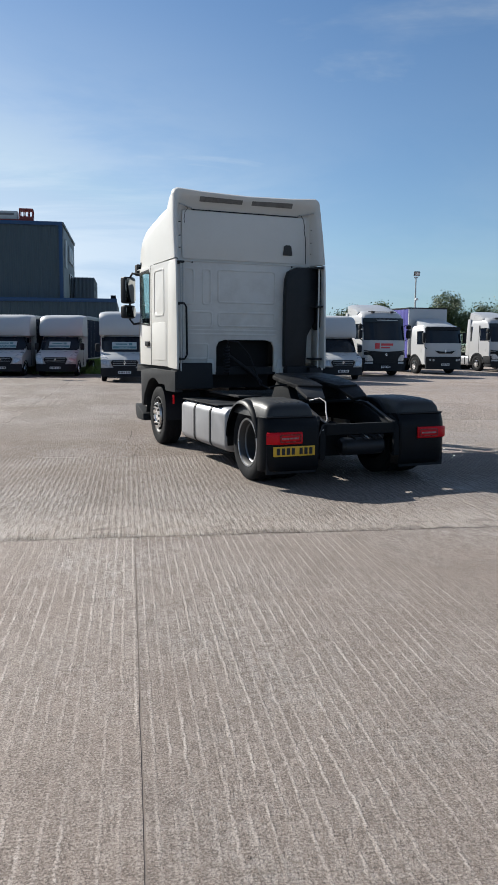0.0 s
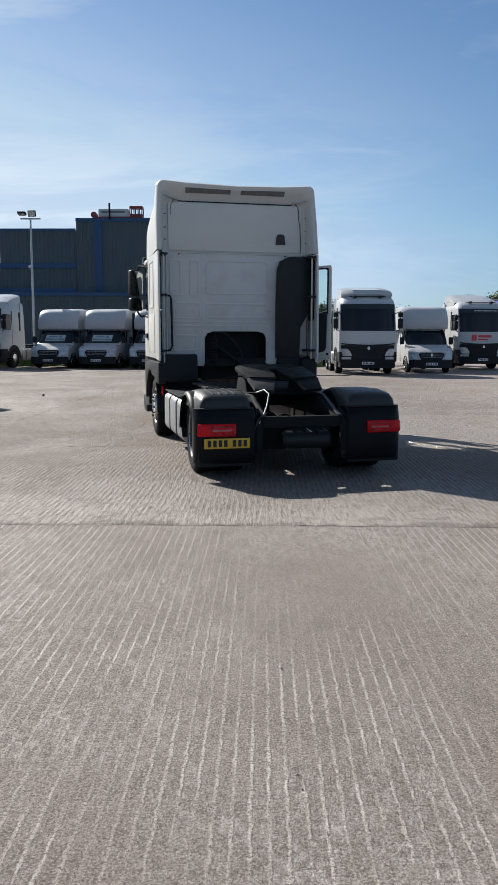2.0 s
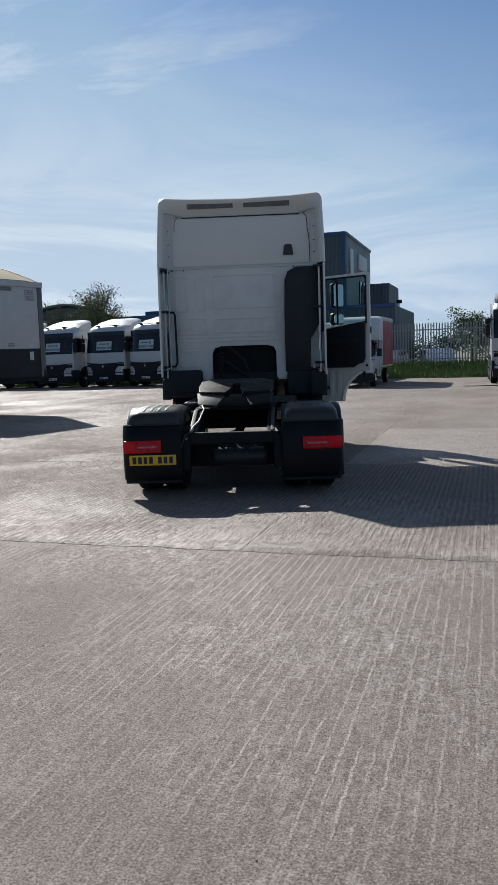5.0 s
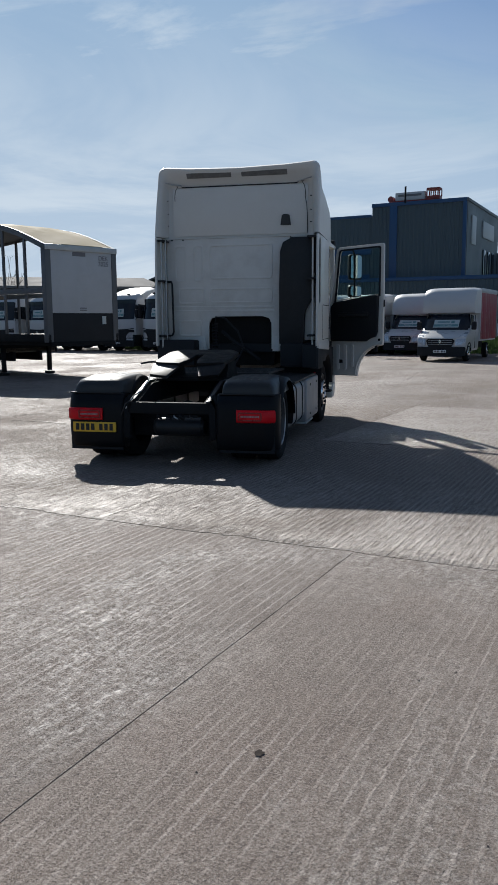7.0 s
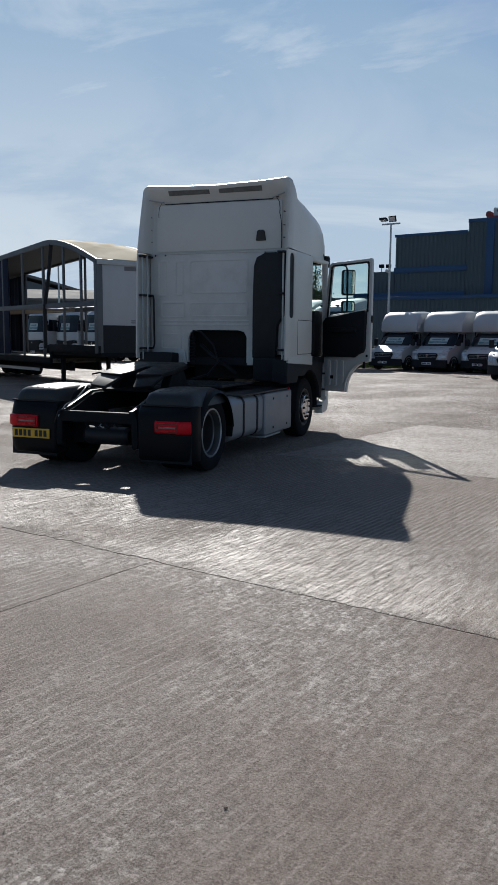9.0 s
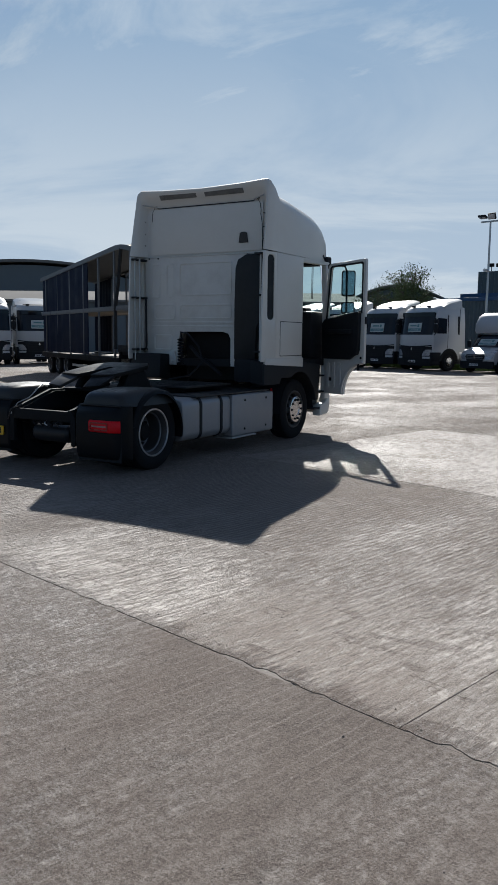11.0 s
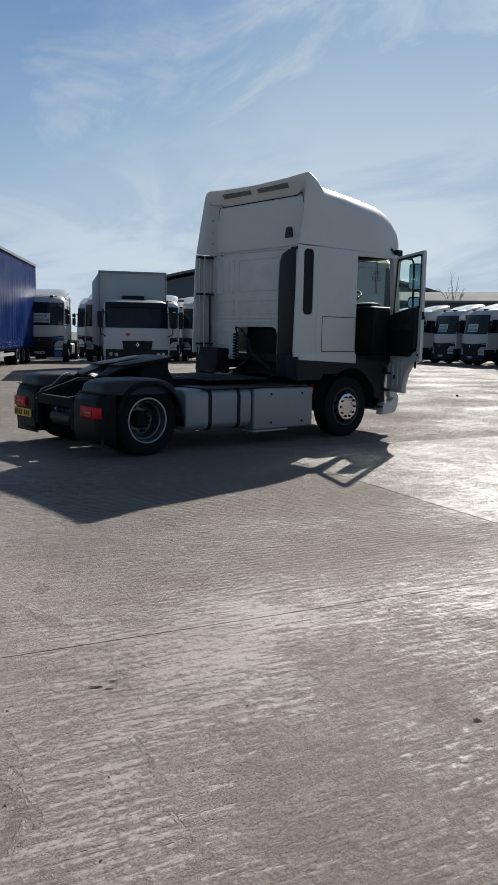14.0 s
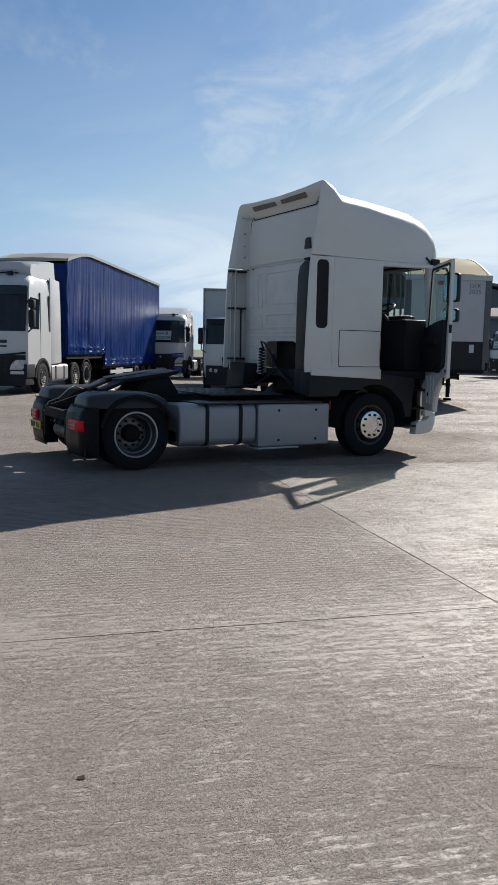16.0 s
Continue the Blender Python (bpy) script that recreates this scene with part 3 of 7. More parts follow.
def bm_patch(xs, zs, yfun, thick=0.03):
    """A curved plate: y = yfun(x, z), with its back thick behind it (towards -y)."""
    bm = bmesh.new()
    front = [[bm.verts.new((x, yfun(x, z), z)) for x in xs] for z in zs]
    back = [[bm.verts.new((x, yfun(x, z) - thick, z)) for x in xs] for z in zs]
    nz, nx = len(zs), len(xs)
    for j in range(nz - 1):
        for i in range(nx - 1):
            bm.faces.new((front[j][i], front[j][i + 1], front[j + 1][i + 1], front[j + 1][i]))
            bm.faces.new((back[j][i], back[j + 1][i], back[j + 1][i + 1], back[j][i + 1]))
    for i in range(nx - 1):
        bm.faces.new((front[0][i], back[0][i], back[0][i + 1], front[0][i + 1]))
        bm.faces.new((front[-1][i], front[-1][i + 1], back[-1][i + 1], back[-1][i]))
    for j in range(nz - 1):
        bm.faces.new((front[j][0], front[j + 1][0], back[j + 1][0], back[j][0]))
        bm.faces.new((front[j][-1], back[j][-1], back[j + 1][-1], front[j + 1][-1]))
    bmesh.ops.recalc_face_normals(bm, faces=bm.faces[:])
    return bm


def round_rect(u0, u1, v0, v1, r, n=5):
    pts = []
    for cu, cv, a0 in ((u1 - r, v1 - r, 0), (u0 + r, v1 - r, 90), (u0 + r, v0 + r, 180), (u1 - r, v0 + r, 270)):
        for k in range(n + 1):
            a = radians(a0 + 90 * k / n)
            pts.append((cu + r * math.cos(a), cv + r * math.sin(a)))
    return pts


def part(name, bm, mat, parent=None, label="", smooth=35):
    me = bpy.data.meshes.new(name)
    bm.to_mesh(me)
    bm.free()
    me.materials.append(mat)
    if smooth:
        me.polygons.foreach_set("use_smooth", [True] * len(me.polygons))
        me.set_sharp_from_angle(angle=radians(smooth))
    ob = new(name, me)
    ob.parent = parent
    if label:
        tagged(ob, label)
    return ob


def thing(name, m, label, category, group="", kind=""):
    ob = new(name)
    ob.matrix_basis = m
    ob.empty_display_size = 0.3
    return tagged(ob, label, category, group, kind)


def lettering(name, text, size, m, mat, parent):
    cu = bpy.data.curves.new(name, "FONT")
    cu.body, cu.size, cu.align_x, cu.extrude = text, size, "CENTER", 0.001
    tmp = new(name + "_tmp", cu)
    me = bpy.data.meshes.new_from_object(tmp.evaluated_get(bpy.context.evaluated_depsgraph_get()))
    bpy.data.objects.remove(tmp)
    me.materials.clear()
    me.materials.append(mat)
    ob = new(name, me)
    ob.parent, ob.matrix_basis = parent, m
    return ob


# ---- wheels ----
def tyre_profile(R, rim, w):
    s = w / 2
    return [(rim, -s * 0.72), (rim + 0.03, -s * 0.92), ((R + rim) / 2, -s), (R - 0.035, -s * 0.93), (R - 0.006, -s * 0.80), (R, -s * 0.6),
            (R, -s * 0.48), (R - 0.012, -s * 0.47), (R - 0.012, -s * 0.43), (R, -s * 0.42), (R, -0.012), (R - 0.012, -0.010), (R - 0.012, 0.010), (R, 0.012),
            (R, s * 0.42), (R - 0.012, s * 0.43), (R - 0.012, s * 0.47), (R, s * 0.48), (R, s * 0.6), (R - 0.006, s * 0.80), (R - 0.035, s * 0.93), ((R + rim) / 2, s),
            (rim + 0.03, s * 0.92), (rim, s * 0.72)]


def wheel(parent, side, x_out, y, R=0.485, w=0.30, dual=False, seg=48, front=False, label=""):
    """A lorry wheel whose outer face lies at x_out on that side (+1 right, -1 left)."""
    rim_r = R * (0.615 if dual else 0.60)
    cx = side * (x_out - w / 2)
    c = (cx, y, R)
    tyre = part("tyre", bm_lathe(tyre_profile(R, rim_r, w), c, "x", seg), RUBBER, parent, label)
    if dual:
        part("inner_tyre", bm_lathe(tyre_profile(R, rim_r, w), (side * (x_out - 1.6 * w), y, R), "x", seg), RUBBER, parent)
    s = side
    o = w / 2
    if dual:
        barrel = [(rim_r + 0.012, s * (o * 0.78)), (rim_r - 0.01, s * (o * 0.84)), (rim_r - 0.03, s * (o * 0.66)), (rim_r - 0.036, s * (o * 0.30)), (rim_r - 0.052, s * (o * 0.22)), (rim_r - 0.058, s * (-o * 0.85))]
        prof = [(rim_r - 0.058, s * (-o * 0.85)), (rim_r - 0.085, s * (-o * 1.0)), (0.17, s * (-o * 0.98)), (0.165, s * (-o * 0.9)), (0.10, s * (-o * 0.9)), (0.10, s * (-o * 0.2)), (0.0, s * (-o * 0.15))]
        nut_h, nut_r = -o * 0.97, 0.135 + 0.03
    else:
        prof = [(rim_r + 0.012, s * (o * 0.78)), (rim_r - 0.01, s * (o * 0.84)), (rim_r - 0.035, s * (o * 0.62)), (rim_r - 0.05, s * (o * 0.25)), (rim_r - 0.075, s * (o * 0.55)),
                (0.185, s * (o * 0.98)), (0.135, s * (o * 1.02)), (0.12, s * (o * 0.95)), (0.085, s * (o * 1.05)), (0.0, s * (o * 1.08))]
        nut_h, nut_r = o * 0.95, 0.160
    rim = part("rim", bm_lathe(prof, c, "x", seg), DARK_RIM if front else RIM, parent)
    if dual:
        # barrel takes the darker steel, so the dish's inner shade is painted in
        part("rim_barrel", bm_lathe(barrel, c, "x", seg), DARK_RIM, rim)
        part("bead_ring", bm_lathe([(rim_r - 0.030, s * o * 0.34), (rim_r - 0.038, s * o * 0.36), (rim_r - 0.050, s * o * 0.30), (rim_r - 0.050, s * o * 0.24)], c, "x", seg), RIM, rim)
    part("rim_lip", bm_lathe([(rim_r + 0.020, s * o * 0.80), (rim_r + 0.012, s * o * 0.90), (rim_r - 0.004, s * o * 0.90), (rim_r - 0.014, s * o * 0.76)], c, "x", seg), DARK_RIM if front else LIP, rim)
    nuts = [bm_cyl((cx + s * (nut_h - 0.01), y + nut_r * math.cos(a), R + nut_r * math.sin(a)), (cx + s * (nut_h + 0.045), y + nut_r * math.cos(a), R + nut_r * math.sin(a)), 0.017, 8)
            for a in [k * 2 * math.pi / 10 for k in range(10)]]
    for nb in nuts:
        part("wheel_nut", nb, CHASSIS, rim)
    if dual:
        holes = [bm_cyl((cx - s * o * 0.99, y + 0.225 * math.cos(a), R + 0.225 * math.sin(a)), (cx - s * o * 0.92, y + 0.225 * math.cos(a), R + 0.225 * math.sin(a)), 0.026, 12)
                 for a in [(k + 0.5) * 2 * math.pi / 10 for k in range(10)]]
        for hb in holes:
            part("vent_hole", hb, CHASSIS, rim)
        part("hub", bm_lathe([(0.0, s * 0.0), (0.09, s * -0.005), (0.115, s * -0.03), (0.115, s * -o)], c, "x", 24), CHASSIS, rim)
    elif front:
        holes = [bm_cyl((cx + s * o * 0.60, y + 0.222 * math.cos(a), R + 0.222 * math.sin(a)), (cx + s * o * 0.84, y + 0.222 * math.cos(a), R + 0.222 * math.sin(a)), 0.026, 12)
                 for a in [(k + 0.5) * 2 * math.pi / 10 for k in range(10)]]
        for hb in holes:
            part("vent_hole", hb, CHASSIS, rim)
        part("hub_cover", bm_lathe([(0.215, s * o * 0.90), (0.210, s * o * 1.08), (0.195, s * o * 1.11), (0.115, s * o * 1.12), (0.110, s * o * 1.06), (0.0, s * o * 1.08)], c, "x", 30), CHROME, rim)
    return tyre


# ---- the yard: ground, building, fence ----
ground = part("ground", bm_box(-1500, 1500, -1500, 1500, -0.6, -0.10), FIELD)
tagged(ground, "open land round the lorry yard, out to the horizon", "ground", kind="structure")

YX0, YX1, YY0, YY1 = -46.0, 34.0, -8.57, 51.43
apron = bmesh.new()
for x0, x1, y0, y1 in ((-140, YX0 - 0.012, -60, 110), (YX1 + 0.012, 90, -60, 110), (YX0, YX1, -60, YY0 - 0.012), (YX0, YX1, YY1 + 0.012, 110)):
    apron = join(apron, bm_box(x0, x1, y0, y1, -0.18, -0.002))
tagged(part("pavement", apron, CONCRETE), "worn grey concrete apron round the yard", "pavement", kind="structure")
yard = thing("yard_floor", pose(0, 0, 0), "brushed concrete lorry yard laid in bays, with worn ridges and dark joints", "yard floor", kind="structure")
part("joint_bed", bm_box(YX0, YX1, YY0, YY1, -0.17, -0.003), FILLER, yard, "dark bitumen in the joints between the bays")

# the office block: dark clad boxes with blue bands
office = thing("office_building", pose(0, 0, 0), "dark slate metal-clad office block with bright blue bands", "building")


def clad_box(name, x0, x1, y0, y1, z0, z1, mat, parent, rib=0.3):
    """A clad block whose faces stand in shallow upright ribs."""
    pts = []

    def run(a, b, fixed, along_x, out):
        n = max(1, int(abs(b - a) / rib))
        for i in range(n):
            for f, o in ((0.0, 0), (0.08, 0.035), (0.45, 0.035), (0.53, 0)):
                t = a + (b - a) * (i + f) / n
                pts.append((t, fixed + out * o) if along_x else (fixed + out * o, t))

    run(x0, x1, y0, True, -1)
    run(y0, y1, x1, False, 1)
    run(x1, x0, y1, True, 1)
    run(y1, y0, x0, False, -1)
    return part(name, bm_loft([[(x, y, z0) for x, y in pts], [(x, y, z1) for x, y in pts]]), mat, parent, smooth=0)


OY = 58.8
clad_box("high_block", -11.9, -5.1, OY, 71.0, -0.05, 10.0, CLAD_DARK, office)
clad_box("middle_block", -17.6, -11.95, OY + 0.15, 73.0, -0.05, 9.3, CLAD_DARK, office)
clad_box("lower_block", -20.0, -17.65, OY + 0.6, 72.0, -0.05, 6.75, CLAD_DARK, office)
clad_box("front_block", -21.0, -1.3, 56.4, OY - 0.05, -0.05, 4.55, CLAD_DARK, office)
clad_box("side_block", -5.0, -1.3, OY, 70.5, -0.05, 4.55, CLAD_GREY, office)
clad_box("far_block", -5.0, -3.4, 70.6, 78.0, -0.05, 7.2, CLAD_GREY, office)
clad_box("north_block", -26.0, -20.05, 60.5, 74.0, -0.05, 4.9, CLAD_DARK, office)
part("gable_wall", bm_box(-5.10, -5.03, OY + 0.1, 70.95, 4.6, 9.9), CLAD_GREY, office, "lighter grey gable wall")
for x0, x1, z0, z1, y in ((-11.9, -5.05, 9.86, 10.12, OY - 0.10), (-17.65, -11.95, 9.2, 9.4, OY + 0.05), (-21.05, -1.25, 4.42, 4.68, 56.3), (-17.65, -11.95, 6.55, 6.95, OY + 0.06), (-21.0, -12.0, 4.75, 5.1, OY - 0.12)):
    part("blue_band", bm_box(x0, x1, y - 0.05, y, z0, z1, 0.01), CLAD_BLUE, office)
for x0, x1, z0, z1 in ((-10.55, -10.0, 4.7, 9.86), (-5.3, -5.05, 4.7, 9.86)):
    part("blue_upright", bm_box(x0, x1, OY - 0.15, OY - 0.04, z0, z1, 0.01), CLAD_BLUE, office)
part("roof_edge", bm_box(-5.12, -4.95, OY - 0.1, 71.05, 9.9, 10.1, 0.01), CLAD_GREY, office)
for y0, y1, z0, z1 in ((60.2, 61.6, 7.1, 9.1), (64.2, 68.6, 7.9, 9.1)):
    part("pale_panel", bm_box(-5.02, -4.94, y0, y1, z0, z1, 0.01), CLAD_LIGHT, office)
for y in (64.6, 66.4, 68.2):
    part("slot_window", bm_box(-5.02, -4.94, y, y + 0.8, 4.8, 7.0, 0.01), DARK_GLASS, office)
# floodlights and mast on its roofs
part("mast", bm_cyl((-9.4, 58.6, 10.0), (-9.4, 58.6, 11.15), 0.07, 8), CHASSIS, office)
for x, y, z in ((-19.2, 59.9, 6.75), (-18.7, 60.1, 6.75), (-1.6, 62.0, 4.6)):
    part("roof_floodlight", join(bm_cyl((x, y, z), (x, y, z + 0.35), 0.03, 6), bm_box(x - 0.2, x + 0.2, y - 0.1, y + 0.05, z + 0.35, z + 0.62, 0.02)), CHASSIS, office)
# machine kept on the flat roof
mach = thing("roof_machine", pose(-8.6, 59.6, 10.15), "white and red wheeled machine standing on the flat roof", "machine")
part("tank_body", bm_box(-1.75, 0.45, -0.4, 0.4, 0.12, 0.72, 0.12), GRP, mach)
part("chassis_frame", bm_box(-2.2, 1.5, -0.35, 0.35, 0.0, 0.16, 0.02), ORANGE_RED, mach)
part("hose_reel", bm_lathe([(0.0, -0.25), (0.22, -0.25), (0.22, -0.18), (0.1, -0.16), (0.1, 0.16), (0.22, 0.18), (0.22, 0.25), (0.0, 0.25)], (-2.1, 0, 0.3), "y", 20), ORANGE_RED, mach)
part("cab_frame", join(bm_box(0.55, 1.5, -0.4, 0.4, 0.75, 0.9, 0.04), bm_box(0.55, 1.5, -0.4, 0.4, 0.1, 0.35, 0.04), *[bm_box(x, x + 0.07, y, y + 0.06, 0.3, 0.8) for x in (0.55, 0.85, 1.15, 1.43) for y in (-0.4, 0.34)]), ORANGE_RED, mach)
part("lettered_strip", bm_box(-1.5, 0.2, -0.412, -0.402, 0.4, 0.55), GREY_INK, mach, "dark strip of unreadable writing")

# long low warehouses to the north-west and west
shed = thing("warehouse", pose(-36, 54.5, 0, rz=43), "long low warehouse with a weathered grey roof", "building")
part("wall", bm_box(-30, 7, 0, 24, -0.05, 4.5), CLAD_GREY, shed)
part("roof", bm_panel("x", -30.5, 7.5, [(-0.6, 4.5), (12, 5.9), (24.6, 4.5), (24.6, 4.7), (12, 6.1), (-0.6, 4.7)]), ROOF_GREY, shed)
barn = thing("curved_warehouse", pose(-75.2, 53.7, 0, rz=60), "big grey warehouse with a curved roof", "building")
arc = [(-21 + 42 * k / 20, 6.6 + 3.6 * math.sin(math.pi * k / 20)) for k in range(21)]
part("wall", bm_panel("y", 0, 40, [(-20.6, -0.05), (20.6, -0.05)] + [(u * 0.98, v - 0.3) for u, v in reversed(arc)]), CLAD_GREY, barn)
part("roof", bm_panel("y", -0.8, 40.8, arc + [(u, v + 0.3) for u, v in reversed(arc)]), ROOF_GREY, barn)
barn2 = thing("curved_warehouse", pose(-34.5, 70, 0, rz=25), "dark warehouse with a low curved roof", "building")
arc = [(-5 + 10 * k / 14, 5.2 + 1.5 * math.sin(math.pi * k / 14)) for k in range(15)]
part("wall", bm_panel("y", 0, 16, [(-4.9, -0.05), (4.9, -0.05)] + [(u * 0.98, v - 0.2) for u, v in reversed(arc)]), CLAD_DARK, barn2)
part("roof", bm_panel("y", -0.4, 16.4, arc + [(u, v + 0.2) for u, v in reversed(arc)]), ROOF_GREY, barn2)

# grass bank and palisade fence
bank = part("grass_bank", bm_loft([[(x, 42.6 + 0.3 * math.sin(x * 1.3), -0.05), (x, 44.2, 0.28 + 0.06 * math.sin(x * 2.1)), (x, 46.3, 0.62), (x, 50.0, 0.6), (x, 50.0, -0.05)] for x in [-23 + 0.7 * i for i in range(43)]]), SOIL)
tagged(bank, "rough grass bank at the yard's edge", "grass bank", kind="structure")
rnd = random.Random(4)
verts, faces = [], []
for i in range(26000):
    x = rnd.uniform(-23, 6.2)
    y = 42.5 + 4.2 * rnd.random()
    if y < 42.62 + 0.3 * math.sin(x * 1.3):
        continue
    z = 0.28 * min(1, (y - 42.6) / 1.6) + (0.34 * max(0, (y - 44.2) / 2.1))
    h, a = rnd.uniform(0.10, 0.30), rnd.uniform(0, math.pi)
    dx, dy = 0.03 * math.cos(a), 0.03 * math.sin(a)
    lx, ly = rnd.uniform(-0.1, 0.1), rnd.uniform(-0.1, 0.1)
    k = len(verts)
    verts += [(x - dx, y - dy, z - 0.02), (x + dx, y + dy, z - 0.02), (x + lx, y + ly, z + h)]
    faces.append((k, k + 1, k + 2))
me = bpy.data.meshes.new("verge_grass")
me.from_pydata(verts, [], faces)
me.materials.append(GRASS)
tagged(new("verge_grass", me), "bright green unmown grass on the bank", "grass", kind="stuff")

FX0, FX1, FY = -1.6, 12.3, 46.6
fence = thing("palisade_fence", pose(0, FY, 0.55), "grey galvanised steel palisade fence with pointed pales", "fence", kind="structure")
for z in (0.35, 2.0):
    part("rail", bm_box(FX0, FX1, 0.03, 0.07, z, z + 0.06), PALE_STEEL, fence)
for i in range(5):
    part("post", bm_box(FX0 + 2.9 * i, FX0 + 2.9 * i + 0.1, 0.07, 0.17, -0.9, 2.2), PALE_STEEL, fence)
pale = bm_panel("y", 0.0, 0.012, [(-0.035, 0.0), (0.035, 0.0), (0.035, 2.3), (0.018, 2.44), (0.0, 2.36), (-0.018, 2.44), (-0.035, 2.3)])
pale_ob = part("pale", pale, PALE_STEEL, fence, smooth=0)
pale_ob.location = (FX0, 0, 0)
for i in range(1, 90):
    o = new("pale", pale_ob.data)
    o.parent, o.location = fence, (FX0 + 0.155 * i, 0, 0)


# ---- trees ----
def tree(x, y, h, spread, leaves, seed, mat=LEAF, z0=0.0, leaf=0.22, trunk_share=0.35, girth=1.0, label="broad leafy tree in spring leaf behind the yard"):
    rn = random.Random(seed)
    leaves, leaf = int(leaves * 2.6), leaf * 0.85
    t = thing("tree", pose(x, y, z0), label, "tree")
    limbs, tips = [], []
    top = h * trunk_share
    lean = (rn.uniform(-0.2, 0.2), rn.uniform(-0.2, 0.2))
    stem = [(0, 0, -0.1), (lean[0] * 0.4, lean[1] * 0.4, top * 0.5), (lean[0], lean[1], top), (lean[0] * 1.3, lean[1] * 1.3, h * 0.7)]
    trunk = bm_loft([[Vector(p) + Vector((math.cos(a), math.sin(a), 0)) * r for a in [k * math.pi / 4 for k in range(8)]] for p, r in zip(stem, [girth * h * q for q in (0.035, 0.025, 0.02, 0.008)])])
    for i in range(11):
        a = i * 2.4 + rn.uniform(-0.3, 0.3)
        s = spread * rn.uniform(0.6, 1.0)
        b = Vector((lean[0], lean[1], top * rn.uniform(0.75, 1.2)))
        e = Vector((math.cos(a) * s, math.sin(a) * s, top + (h - top) * rn.uniform(0.25, 0.95)))
        if e.z > h * 0.8:
            e.x, e.y = e.x * 0.5, e.y * 0.5
        mid = b.lerp(e, 0.5) + Vector((0, 0, 0.08 * h))
        limbs.append(bm_tube([b, mid, e], girth * h * 0.007, 5))
        tips += [e, mid.lerp(e, 0.4), mid]
        for j in range(3):
            f = mid.lerp(e, rn.uniform(0.1, 0.9)) + Vector((rn.uniform(-1, 1), rn.uniform(-1, 1), rn.uniform(-0.3, 0.9))) * spread * 0.35
            limbs.append(bm_tube([mid.lerp(e, 0.4), f], girth * h * 0.0035, 4))
            tips.append(f)
    part("trunk", join(trunk, *limbs), BARK, t)
    vs, fs = [], []
    for i in range(leaves):
        c = rn.choice(tips)
        d = Vector((rn.gauss(0, 1), rn.gauss(0, 1), rn.gauss(0, 0.8))) * spread * 0.13
        q = c + d
        u = Vector((rn.uniform(-1, 1), rn.uniform(-1, 1), rn.uniform(-1, 1))).normalized()
        w = u.orthogonal().normalized()
        s = leaf * rn.uniform(0.5, 1.1)
        k = len(vs)
        vs += [q - u * s * 0.5, q + w * s * 0.3, q + u * s * 0.5, q - w * s * 0.3]
        fs.append((k, k + 1, k + 2, k + 3))
    m2 = bpy.data.meshes.new("crown")
    m2.from_pydata(vs, [], fs)
    m2.materials.append(mat)
    c = new("crown", m2)
    c.parent = t
    return t


tree(-23.4, 55.3, 7.0, 2.2, 2600, 1, z0=0.0, leaf=0.16, label="thin-leaved young tree behind the parked lorries")
tree(22.0, 71.5, 5.6, 2.3, 4500, 2, leaf=0.25)
tree(28.6, 69.0, 6.0, 2.4, 7500, 3, leaf=0.25)
tree(32.5, 68.0, 4.9, 3.2, 6500, 4, LEAF_DARK, leaf=0.28)
tree(25.3, 70.0, 4.4, 2.2, 3500, 5, LEAF_DARK, leaf=0.25)
tree(19.6, 72.0, 4.5, 2.4, 4500, 6, LEAF_DARK, leaf=0.25)
tree(36.0, 67.0, 5.2, 3.2, 6000, 7, leaf=0.28)
tree(7.0, 70.0, 4.2, 2.2, 3500, 8, LEAF_DARK, leaf=0.25)
tree(3.5, 70.5, 4.0, 2.4, 4000, 9, leaf=0.25)
tree(10.5, 71.0, 4.0, 2.6, 4000, 10, LEAF_DARK, leaf=0.25)
tree(-40.5, 52.0, 7.4, 1.3, 100, 11, leaf=0.07, girth=0.3, label="bare young tree in front of the warehouse")
tree(-28.5, 58.0, 6.4, 2.0, 900, 12, leaf=0.14, label="half-bare young tree behind the parked lorries")
hedge_v, hedge_f = [], []
for i in range(22000):
    x = rnd.uniform(-3, 48)
    q = Vector((x, 66 + rnd.gauss(0, 0.8), abs(rnd.gauss(0, 0.7)) + 1.4 * rnd.random() + (0.9 + 0.5 * math.sin(x * 0.9)) * math.sin(x * 0.37) ** 2))
    u = Vector((rnd.uniform(-1, 1), rnd.uniform(-1, 1), rnd.uniform(-1, 1))).normalized()
    w = u.orthogonal().normalized()
    k = len(hedge_v)
    hedge_v += [q - u * 0.09, q + w * 0.06, q + u * 0.09, q - w * 0.06]
    hedge_f.append((k, k + 1, k + 2, k + 3))
me = bpy.data.meshes.new("far_hedge")
me.from_pydata(hedge_v, [], hedge_f)
me.materials.append(LEAF_DARK)
tagged(new("far_hedge", me), "dark uneven hedge line beyond the fence", "hedge", kind="stuff")


